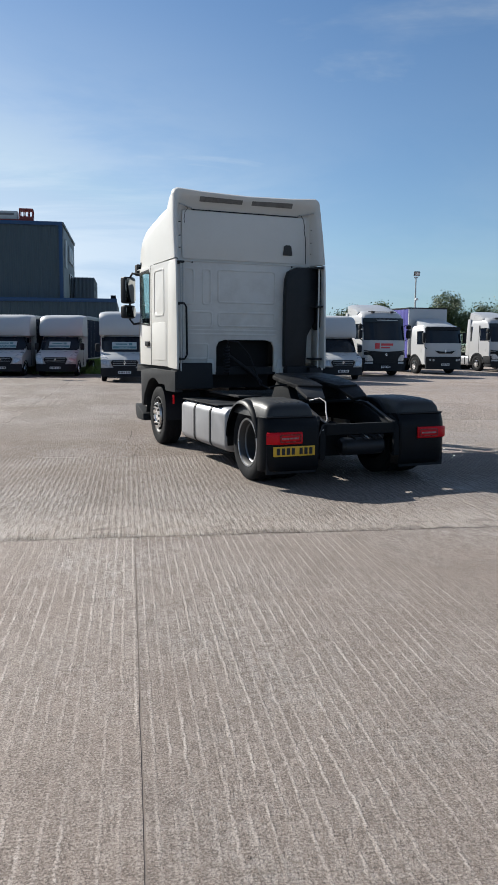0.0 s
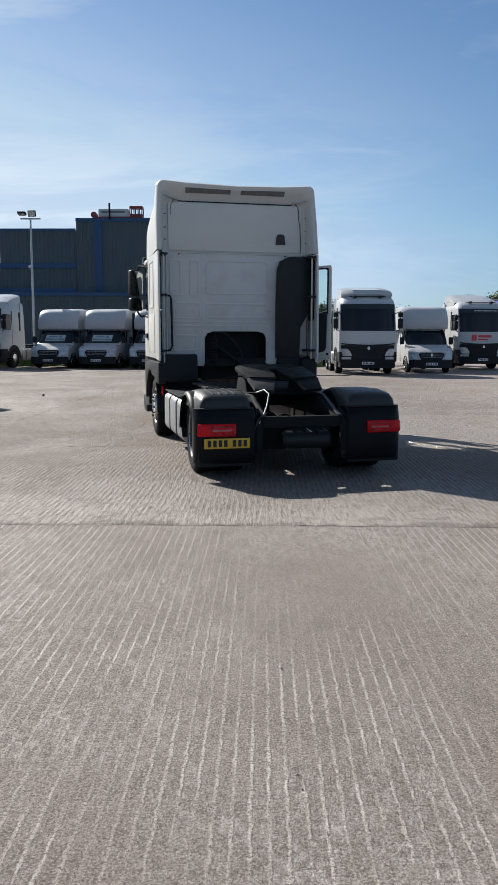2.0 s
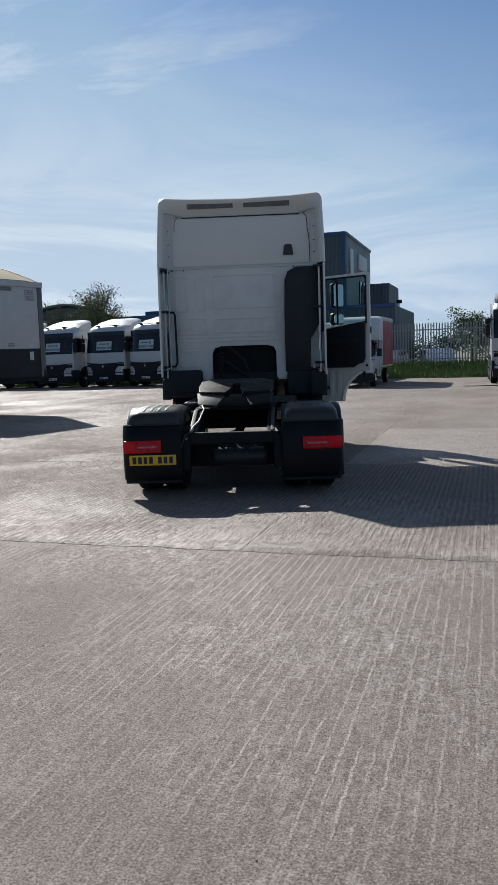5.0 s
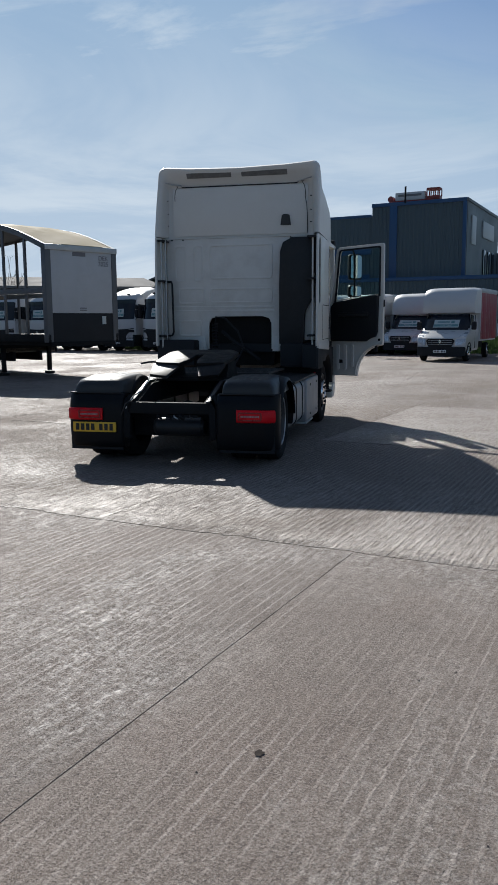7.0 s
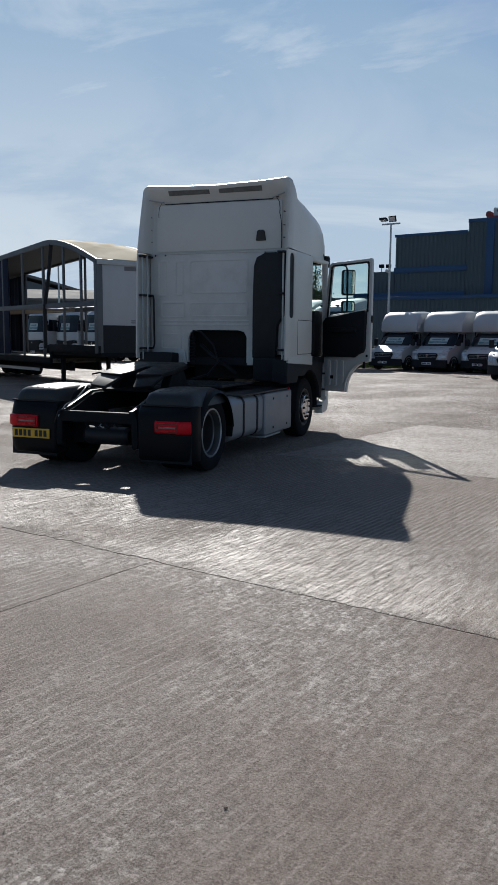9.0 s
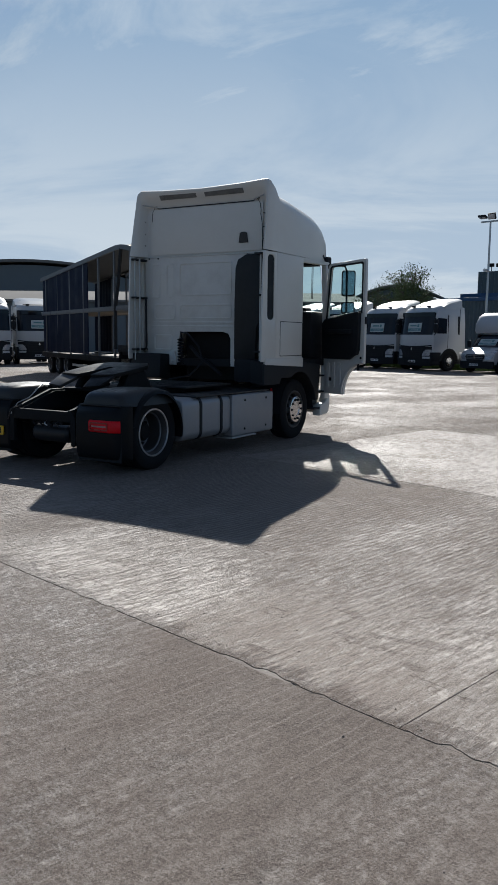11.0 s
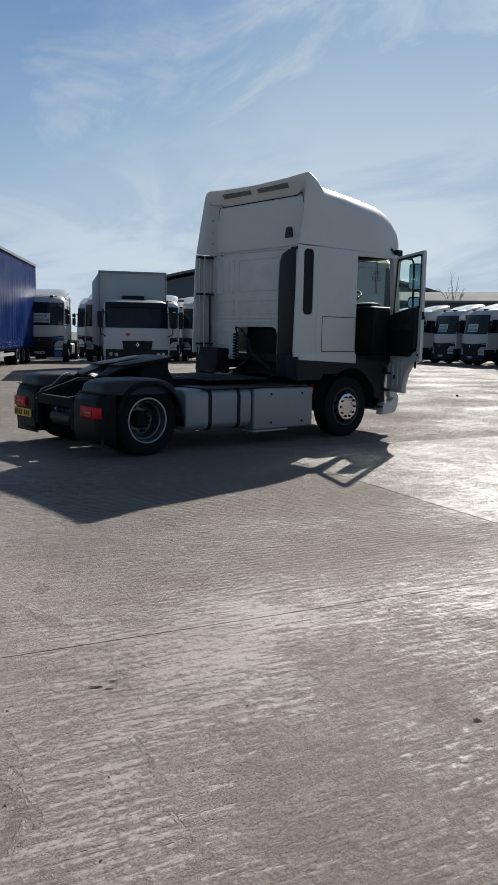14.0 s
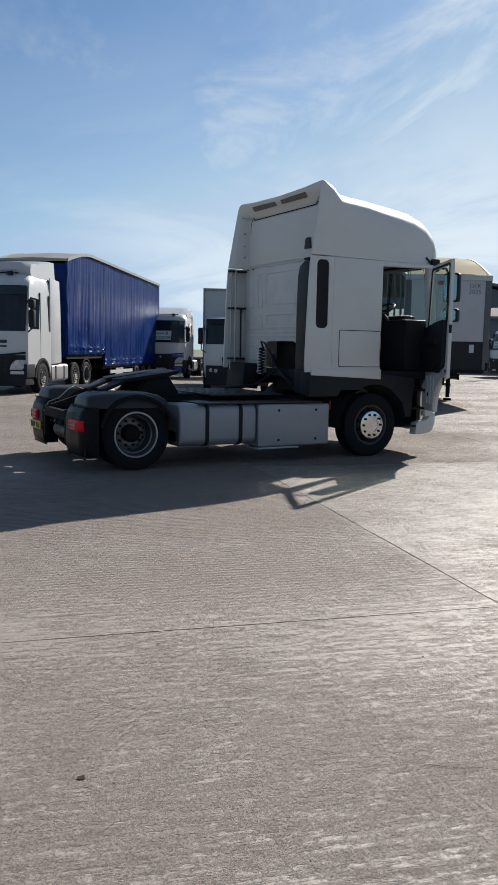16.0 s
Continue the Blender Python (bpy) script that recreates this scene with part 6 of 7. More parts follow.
        part("side_fin", bm_panel("x", s * (W - 0.05), s * (W - 0.01), [(-2.2, 0.95), (-2.62 - 0.9 * back, 1.0), (-2.55 - 0.9 * back, 2.6), (-2.45 - 0.9 * back, 3.3), (-2.2, 3.35)], bev=0.01), WHITE_FAR, body)
        part("fin_gap", bm_panel("x", s * (W - 0.03), s * (W + 0.003), [(-2.02, 1.9), (-2.16, 1.9), (-2.14, 2.85), (-2.02, 2.85)]), BLACK, body)
        ho = part("mirror", bm_box(s * 1.30, s * 1.50, -0.30, -0.10, 1.98, 2.42, 0.05), BLACK, body)
        part("mirror_upper", bm_box(s * 1.30, s * 1.50, -0.30, -0.10, 2.46, 2.68, 0.05), BLACK, ho)
        part("mirror_arm", bm_tube([(s * 1.18, -0.32, 2.62), (s * 1.38, -0.2, 2.72), (s * 1.38, -0.2, 1.94), (s * 1.2, -0.3, 1.86)], 0.025, 6), BLACK, ho)
        # flat black half-disc paints the dark hollow of the wheel well
        part("wheel_housing", bm_panel("x", s * (W - 0.1), s * (W + 0.004), [(-1.42 - 0.60 * math.cos(radians(10 * k)), 0.52 + 0.60 * math.sin(radians(10 * k))) for k in range(19)]), GREASE_SHADE, body)
        part("arch", bm_panel("x", s * (W - 0.02), s * (W + 0.025), [(-1.42 - 0.66 * math.cos(radians(10 * k)), 0.52 + 0.66 * math.sin(radians(10 * k))) for k in range(19)] + [(-1.42 + 0.58 * math.cos(radians(10 * k)), 0.52 + 0.58 * math.sin(radians(10 * k))) for k in range(19)]), BLACK, body)
        part("skirt", bm_box(min(s * (W - 0.1), s * (W + 0.008)), max(s * (W - 0.1), s * (W + 0.008)), -0.80, -0.12, 0.55, 0.98, 0.01), BLACK, body)
        part("step", bm_box(s * 0.9, s * 1.2, -0.8, -0.1, 0.30, 0.62, 0.04), BLACK, body)
        part("chassis_rail", bm_box(s * 0.38, s * 0.46, -6.1 - back, -1.5, 0.72, 0.98), CHASSIS, t)
        part("fuel_tank", bm_loft([[(x, y, z) for x, z in round_rect(min(s * 0.6, s * 1.2), max(s * 0.6, s * 1.2), 0.35, 0.95, 0.12)] for y in (-2.35, -3.9)]), ALU, t, smooth=40)
        for y in (-2.7, -3.5):
            part("tank_strap", bm_box(min(s * 1.19, s * 1.215), max(s * 1.19, s * 1.215), y - 0.03, y + 0.03, 0.42, 0.9), BLACK, t)
        part("rear_mudguard", bm_panel("x", min(s * 0.62, s * 1.2), max(s * 0.62, s * 1.2), [(-5.3 - back - 0.62 * math.cos(a), 0.52 + 0.60 * math.sin(a)) for a in [radians(15 + 15 * k) for k in range(11)]] + [(-5.3 - back - 0.58 * math.cos(a), 0.52 + 0.56 * math.sin(a)) for a in [radians(165 - 15 * k) for k in range(11)]]), BLACK, t)
    # roof fairing
    if spoiler == "high":
        secs2 = [[(x, -0.66 - 0.16 * abs(x / 1.1) ** 2, 3.36), (x * 1.02, -0.60 - 0.16 * abs(x / 1.1) ** 2, 3.46), (x * 0.98, -0.78 - 0.16 * abs(x / 1.1) ** 2, 3.66 - 0.05 * (abs(x) / 1.1) ** 6), (x * 0.98, -2.3 - 0.9 * back, 3.84 - 0.05 * (abs(x) / 1.1) ** 6), (x * 1.02, -2.3 - 0.9 * back, 3.3), (x, -0.9, 3.28)] for x in [-1.1 + 0.1375 * i for i in range(17)]]
        part("roof_fairing", bm_loft(secs2), WHITE_FAR, body, smooth=40)
    else:
        secs2 = [[(x, -0.75 - 0.25 * abs(x / 1.15) ** 2, 3.34), (x, -0.9 - 0.25 * abs(x / 1.15) ** 2, 3.40), (x * 0.97, -1.5, 3.62 - 0.10 * (abs(x) / 1.15) ** 6), (x * 0.97, -2.35, 3.80 - 0.10 * (abs(x) / 1.15) ** 6), (x, -2.35, 3.2), (x, -1.2, 3.2)] for x in [-1.16 + 0.145 * i for i in range(17)]]
        part("roof_fairing", bm_loft(secs2), WHITE_FAR, body, smooth=40)
    for x in (-0.55, 0.55):
        part("roof_lamp", bm_box(x - 0.07, x + 0.07, -0.60, -0.42, 3.30, 3.40, 0.02), BLACK, body)
    part("roof_bar", bm_tube([(-0.8, -0.55, 3.36), (0.8, -0.55, 3.36)], 0.02, 6), BLACK, body)
    badge(body, 0.075, 1.14)
    front_plate(body, 0.042, 0.50)
    if sign:
        sale_sign(body, -0.05, fy(2.02) + 0.024, 2.02, 0.95, 0.48, 10.8)
    if logo == "red":
        part("logo_block", bm_box(0.36, 0.62, -0.004, 0.006, 1.44, 1.74), RED_INK, body)
        part("logo_bar", join(bm_box(-0.42, 0.28, -0.004, 0.006, 1.60, 1.72), bm_box(-0.25, 0.28, -0.004, 0.006, 1.46, 1.54)), RED_INK, body)
        part("visor_bar", bm_box(-0.7, 0.5, surf(0.06)(0, 2.9) + 0.0, surf(0.06)(0, 2.9) + 0.012, 2.90, 2.94), GRP, body)
    if logo == "dark":
        part("front_lettering_bar", join(bm_box(-0.62, -0.12, -0.03, 0.006, 1.58, 1.66), bm_box(-0.62, -0.34, -0.03, 0.006, 1.48, 1.52)), INK, body)
        part("door_lettering_bar", join(bm_box(W - 0.01, W + 0.004, -1.10, -0.72, 1.60, 1.67), bm_box(W - 0.01, W + 0.004, -1.10, -0.88, 1.50, 1.54)), INK, body)
    part("fifth_wheel", bm_panel("z", 1.08, 1.16, [(-0.45, -5.5 - back), (0.45, -5.5 - back), (0.45, -4.7 - back), (-0.45, -4.7 - back)], bev=0.02), CHASSIS, t)
    part("under_frame", bm_box(-0.9, 0.9, -2.2, -0.2, 0.35, 0.7), CHASSIS, t)
    wheels = [(s, 1.255, -1.42, False) for s in (-1, 1)] + [(s, 1.22, -5.3 - back, True) for s in (-1, 1)]
    if axles == 3:
        wheels += [(s, 1.22, -4.0 - back, False) for s in (-1, 1)]
    simple_wheels(t, wheels)
    if tall != 1.0:
        for ob in [body] + list(body.children_recursive):
            for v in ob.data.vertices:
                v.co.z += (tall - 1.0) * max(0.0, v.co.z - 1.3)
    return t


def luton_van(name, m, label, side_mat, sign=True, group=""):
    t = thing(name, m, label, "van", group)
    W = 1.0
    prof = [(0.55, 0.0), (0.95, -0.02), (1.08, -0.20), (1.22, -0.72), (1.30, -0.86), (1.92, -1.42), (2.05, -1.60)]

    def fy(z):
        for (z0, y0), (z1, y1) in zip(prof, prof[1:]):
            if z <= z1:
                return y0 + (y1 - y0) * (z - z0) / (z1 - z0)
        return prof[-1][1]

    secs = [(0.42, 0.96, -0.05), (0.55, 0.98, 0.0), (0.95, W, -0.02), (1.08, W, -0.20), (1.22, W, -0.72), (1.30, 0.98, -0.86), (1.92, 0.88, -1.42), (2.05, 0.85, -1.60)]
    body = part("cab", bm_loft([plan_section(z, w, f, -2.75, 0.22) for z, w, f in secs]), WHITE_FAR, t, smooth=50)
    surf = lambda off, w=W: (lambda x, z: fy(z) - 0.22 * abs(x / w) ** 4 + off)
    xs = [-0.90 + 1.80 * i / 12 for i in range(13)]
    part("windscreen", bm_patch(xs, [1.28, 1.5, 1.7, 1.92], lambda x, z: surf(0.02)(x * (1 + 0.08 * (z - 1.3)), z), 0.03), DARK_GLASS, body)
    part("bumper", bm_patch([-0.98 + 1.96 * i / 12 for i in range(13)], [0.24, 0.40, 0.60], surf(0.05), 0.12), BLACK, body)
    vrows = ((0.50, 0.40), (0.66, 0.50), (0.84, 0.58), (0.93, 0.50))
    part("grille", bm_loft([[(w * (-1 + 0.25 * i), surf(0.03)(w * (-1 + 0.25 * i), z), z) for i in range(9)] + [(w * (1 - 0.25 * i), surf(-0.04)(w * (1 - 0.25 * i), z), z) for i in range(9)] for z, w in vrows]), BLACK, body, smooth=40)
    for zb in (0.70, 0.78, 0.86):
        part("grille_bar", bm_patch([-0.48 + 0.96 * i / 8 for i in range(9)], [zb, zb + 0.012], surf(0.04), 0.02), STEEL, body)
    for s in (-1, 1):
        part("headlight", bm_loft([[(s * x0, surf(0.03)(x0, z) , z), (s * x1, surf(0.03)(x1, z), z), (s * x1, surf(-0.03)(x1, z), z), (s * x0, surf(-0.03)(x0, z), z)] for x0, x1, z in ((0.60, 0.76, 0.66), (0.60, 0.92, 0.76), (0.64, 0.975, 0.90), (0.74, 0.985, 1.06), (0.86, 0.975, 1.18))]), HEADLAMP, body)
        part("side_window", bm_panel("x", s * 0.90, s * 0.955, [(-1.02, 1.34), (-1.82, 1.34), (-1.82, 1.86), (-1.52, 1.88)]), DARK_GLASS, body)
        part("mirror", bm_box(s * 1.03, s * 1.24, -1.08, -0.96, 1.28, 1.62, 0.05), BLACK, body)
        part("front_arch", bm_panel("x", s * (W - 0.12), s * (W + 0.006), [(-0.88 - 0.42 * math.cos(a), 0.36 + 0.42 * math.sin(a)) for a in [radians(180 - 15 * k) for k in range(13)]] + [(-0.88 - 0.36 * math.cos(a), 0.36 + 0.36 * math.sin(a)) for a in [radians(15 * k) for k in range(13)]]), BLACK, body)
        part("door_seam", bm_panel("x", s * (W - 0.03), s * (W + 0.002), [(-1.95, 0.5), (-1.97, 0.5), (-1.97, 1.9), (-1.95, 1.9)]), GREY_TRIM, body)
    badge(body, 0.03, 0.82, 0.08)
    front_plate(body, 0.056, 0.42)
    # the pod over the cab, and the load body
    pod = [[(x, -1.34 - 0.10 * abs(x / 1.08) ** 4, 1.98), (x, -1.26 - 0.12 * abs(x / 1.08) ** 4, 2.12), (x, -1.27 - 0.14 * abs(x / 1.08) ** 4, 2.45), (x, -1.42 - 0.16 * abs(x / 1.08) ** 4, 2.76 - 0.06 * abs(x / 1.08) ** 6), (x, -1.55 - 0.12 * abs(x / 1.08) ** 4, 2.92 - 0.09 * abs(x / 1.08) ** 6), (x, -1.85, 3.02 - 0.10 * abs(x / 1.08) ** 8), (x, -2.75, 3.06 - 0.08 * abs(x / 1.08) ** 8), (x, -2.75, 1.96)] for x in [-1.08 + 0.135 * i for i in range(17)]]
    part("luton_pod", bm_loft(pod), GRP, t, "white moulded luton pod", smooth=50)
    part("load_body", bm_box(-1.06, 1.06, -6.4, -2.76, 0.78, 3.0, 0.02), GRP, t)
    for s in (-1, 1):
        n = 26
        ring = []
        for i in range(n):
            y = -2.82 - (3.5 * i / (n - 1))
            x = s * (1.075 + 0.012 * math.sin(i * 2.1) + 0.006 * math.sin(i * 5.3))
            ring.append([(x, y, 0.85), (x, y, 2.84), (s * 1.06, y, 2.84), (s * 1.06, y, 0.85)])
        part("side_curtain", bm_loft(ring), side_mat, t, smooth=60)
    part("roof_rail", bm_box(-1.09, 1.09, -6.42, -2.74, 2.86, 3.03, 0.01), STEEL, t)
    part("chassis", bm_box(-0.5, 0.5, -6.2, -0.6, 0.42, 0.72), CHASSIS, t)
    simple_wheels(t, [(s, 0.99, -0.88, False) for s in (-1, 1)] + [(s, 0.99, -4.9, False) for s in (-1, 1)], 0.345, 0.22)
    if sign:
        sale_sign(body, 0.0, fy(1.38) + 0.035, 1.38, 1.05, 0.42, 42)
    return t


def rigid_lorry(name, m, label, kind):
    """A two-axle lorry with a box (kind 'box') or with a roof deflector and a curtain body (kind 'curtain')."""
    t = thing(name, m, label, "lorry")
    W = 1.20
    fy = lambda z: 0.0 if z < 1.6 else -0.18 * (z - 1.6)
    secs = [(0.55, 1.15, -0.05), (0.95, W, 0), (1.6, W, 0), (2.1, 1.19, fy(2.1)), (2.58, 1.15, fy(2.58)), (2.72, 1.07, -0.40), (2.79, 0.95, -0.60)]
    body = part("cab", bm_loft([plan_section(z, w, f, -1.75, 0.22) for z, w, f in secs]), WHITE_FAR, t, smooth=50)
    surf = lambda off: (lambda x, z: fy(z) - 0.22 * abs(x / W) ** 4 + off)
    xs = [-1.13 + 2.26 * i / 12 for i in range(13)]
    part("windscreen", bm_patch(xs, [1.76, 1.95, 2.25, 2.60], surf(0.012), 0.03), DARK_GLASS, body)
    part("sun_visor", bm_patch(xs, [2.50, 2.68], lambda x, z: surf(0.07)(x, 2.55) + 0.3 * (2.6 - z), 0.03), BLACK, body)
    part("bumper", bm_patch(xs, [0.28, 0.5, 0.78, 0.99], surf(0.05), 0.1), BLACK, body)
    if kind == "box":
        part("grille", bm_panel("y", -0.02, 0.03, [(-0.50, 0.98), (0.50, 0.98), (0.55, 1.30), (-0.55, 1.30)], bev=0.01), BLACK, body)
        part("logo_mark", bm_box(0.28, 0.42, -0.002, 0.006, 1.46, 1.58), RED_INK, body)
        part("logo_bar", bm_box(-0.40, 0.22, -0.002, 0.006, 1.49, 1.55), STEEL, body)
    else:
        part("grille", bm_panel("y", -0.02, 0.03, [(-0.66, 1.34), (-0.42, 1.17), (0.42, 1.17), (0.66, 1.34), (0.3, 1.29), (-0.3, 1.29)], bev=0.006), BLACK, body)
        part("roof_deflector", bm_loft([[(x, -0.45 - 0.2 * abs(x) ** 2, 2.74), (x, -0.7 - 0.15 * abs(x) ** 2, 2.86 - 0.06 * abs(x) ** 4), (x, -1.7, 3.16 - 0.10 * abs(x) ** 4), (x, -1.7, 2.5)] for x in [-0.98 + 0.14 * i for i in range(15)]]), GRP, body, smooth=50)
    for s in (-1, 1):
        for k in (0, 1):
            lx = s * (0.76 + 0.18 * k)
            part("headlight", bm_cyl((lx, surf(-0.02)(lx, 0.8), 0.80 + 0.02 * k), (lx, surf(0.075)(lx, 0.8), 0.80 + 0.02 * k), 0.066, 14), HEADLAMP, body)
        part("lamp_housing", bm_patch([s * (0.66 + 0.44 * i / 4) for i in range(5)], [0.70, 0.90], surf(0.062), 0.03), GREY_TRIM, body)
        part("side_window", bm_panel("x", s * (W - 0.04), s * (W + 0.004), [(-0.35, 1.68), (-1.1, 1.68), (-1.1, 2.42), (-0.5, 2.44)]), DARK_GLASS, body)
        part("mirror", bm_box(s * 1.24, s * 1.42, -0.2, -0.05, 1.75, 2.35, 0.05), BLACK, body)
        part("mirror_arm", bm_tube([(s * 1.1, -0.25, 2.3), (s * 1.3, -0.12, 2.35), (s * 1.3, -0.12, 1.55), (s * 1.12, -0.15, 1.45)], 0.02, 6), BLACK, body)
        # black half-disc on the closed side stands for the well's shade
        part("wheel_housing", bm_panel("x", s * (W - 0.1), s * (W + 0.004), [(-1.3 - 0.58 * math.cos(radians(10 * k)), 0.50 + 0.58 * math.sin(radians(10 * k))) for k in range(19)]), GREASE_SHADE, body)
        part("arch", bm_panel("x", s * (W - 0.02), s * (W + 0.03), [(-1.3 - 0.62 * math.cos(radians(10 * k)), 0.50 + 0.62 * math.sin(radians(10 * k))) for k in range(19)] + [(-1.3 + 0.56 * math.cos(radians(10 * k)), 0.50 + 0.56 * math.sin(radians(10 * k))) for k in range(19)]), BLACK, body)
        part("chassis_rail", bm_box(s * 0.36, s * 0.44, -8.6, -1.2, 0.72, 0.95), CHASSIS, t)
    badge(body, 0.035, 1.16 if kind == "box" else 1.30)
    front_plate(body, 0.058, 0.55)
    part("sill", bm_box(-0.9, 0.9, -1.7, -0.2, 0.35, 0.6), CHASSIS, t)
    z0 = 1.05
    if kind == "box":
        part("box_body", bm_box(-1.27, 1.27, -8.6, -1.95, z0, 3.86, 0.03), BOX_GREY, t, "pale grey box body")
        part("box_front_trim", bm_panel("y", -1.96, -1.90, [(-1.29, z0), (1.29, z0), (1.29, 3.90), (-1.29, 3.90)], [[(-1.24, z0 + 0.05), (1.24, z0 + 0.05), (1.24, 3.82), (-1.24, 3.82)]], bev=0.01), PALE_STEEL, t)
        part("fridge_vent", bm_box(-0.42, 0.42, -1.94, -1.70, 2.80, 2.98, 0.03), BLACK, t)
    else:
        part("headboard", bm_box(-1.27, 1.27, -2.05, -1.97, z0, 3.78, 0.02), GRP, t, "white headboard")
        part("roof", bm_box(-1.28, 1.28, -9.4, -1.97, 3.72, 3.82, 0.02), GREY_TRIM, t)
        part("floor", bm_box(-1.27, 1.27, -9.4, -1.97, z0 - 0.1, z0 + 0.1, 0.02), CHASSIS, t)
        for s in (-1, 1):
            ring = []
            for i in range(60):
                y = -2.07 - 7.2 * i / 59
                x = s * (1.265 + 0.03 * math.sin(i * 1.7) + 0.015 * math.sin(i * 4.1))
                ring.append([(x, y, z0 - 0.15), (x, y, 2.4), (s * (1.265 + 0.01 * math.sin(i * 1.7)), y, 3.74), (s * 1.22, y, 3.74), (s * 1.22, y, z0 - 0.15)])
            part("side_curtain", bm_loft(ring), PURPLE_CURTAIN, t, "violet-blue side curtain", smooth=60)
    simple_wheels(t, [(s, 1.225, -1.3, False) for s in (-1, 1)] + [(s, 1.2, -6.3, True) for s in (-1, 1)], 0.48, 0.27)
    return t


SOUTH = lambda x, y, turn=0: pose(x, y, 0, 0, 0, 180 + turn)

# vans along the north side
van = luton_van("luton_van", SOUTH(-9.1, 39.8, -8), "white luton van with a navy curtain side and a for-sale card", NAVY_CURTAIN, group="vans for sale")
for x, y in ((-6.65, 39.7), (-4.05, 39.65)):
    copy_thing(van, SOUTH(x, y, -8))
luton_van("luton_van", SOUTH(-0.67, 33.8), "white luton van with a red curtain side and a for-sale card", RED_CURTAIN, group="vans for sale")
luton_van("luton_van", SOUTH(9.35, 35.6, 3), "plain white luton van without a sale card", GRP, sign=False, group="vans for sale")

# tractor units for sale in a row, and those on the east side
row = fleet_tractor("fleet_tractor", SOUTH(-12.6, 39.6, -12), "white tractor unit with a for-sale card behind its windscreen", group="lorries in a row")
for i in range(1, 9):
    copy_thing(row, SOUTH(-12.3 - 3.02 * i, 39.8 + 0.25 * (i % 2), -5))
fleet_tractor("fleet_tractor", SOUTH(6.32, 34.2, 2), "white tractor unit with a tall roof fairing", spoiler="high", sign=False, axles=3)
fleet_tractor("fleet_tractor", SOUTH(12.8, 39.9, 9), "white tractor unit with red lettering bars on its front", sign=False, logo="red")
rigid_lorry("rigid_lorry", SOUTH(17.3, 42.9, 10), "white rigid lorry with a violet-blue curtain body", "curtain")
east = fleet_tractor("fleet_tractor", SOUTH(20.3, 53.0), "plain white tractor unit on the east side", sign=False)
copy_thing(east, SOUTH(23.2, 47.2, 14))
copy_thing(east, SOUTH(25.6, 47.6, 12))

# lorries to the west
rigid_lorry("rigid_lorry", pose(-14.78, 15.64, 0, 0, 0, -103), "white rigid box lorry with a dark bumper", "box")
west = fleet_tractor("fleet_tractor", pose(-28.2, 14.9, 0, 0, 0, -90 - 22), "white tractor unit with a blue bumper and a for-sale card", bumper=BLUE_PAINT, group="lorries to the west")
for x, y in ((-28.8, 18.6), (-29.4, 21.6), (-29.8, 24.6), (-29.6, 27.6)):
    copy_thing(row, pose(x, y, 0, 0, 0, -90 - 22))
for x, y in ((-36.0, 20.0), (-37.0, 23.5), (-38.0, 27.0)):
    copy_thing(row, pose(x, y, 0, 0, 0, -90 - 22))

# ---- the blue curtain-sided trailer with its tractor unit ----
BLUE_M = pose(-13.9, 7.25, 0, 0, 0, -90 - 22.6)
fleet_tractor("fleet_tractor", BLUE_M @ pose(0, 0.38, 0), "white three-axle tractor unit coupled to the blue trailer", spoiler="high", sign=False, axles=3, logo="dark", tall=1.27, back=0.65)
bt = thing("curtain_trailer", BLUE_M, "tall double-deck trailer with creased royal-blue side curtains", "trailer")
TF, TR = -3.3, -16.9


def roof_z(y, front, peak, rear, kf=2.6):
    d = TF - y
    if d < kf:
        return front + (peak - front) * math.sin(0.5 * math.pi * d / kf)
    return peak + (rear - peak) * (d - kf) / (13.6 - kf)


ys = [TF - 0.5 * i for i in range(28)]
part("roof", bm_loft([[(-1.27, y, roof_z(y, 4.72, 5.14, 4.90)), (0, y, roof_z(y, 4.72, 5.14, 4.90) + 0.05), (1.27, y, roof_z(y, 4.72, 5.14, 4.90)), (1.27, y, roof_z(y, 4.72, 5.14, 4.90) - 0.08), (-1.27, y, roof_z(y, 4.72, 5.14, 4.90) - 0.08)] for y in ys]), TRAILER_ROOF, bt, "weathered pale grey trailer roof", smooth=40)
part("headboard", bm_box(-1.25, 1.25, TF - 0.06, TF, 1.2, 4.56, 0.02), BLUE_CURTAIN, bt)
part("rear_frame", bm_box(-1.27, 1.27, TR, TR + 0.1, 0.8, 4.86, 0.02), GREY_TRIM, bt)
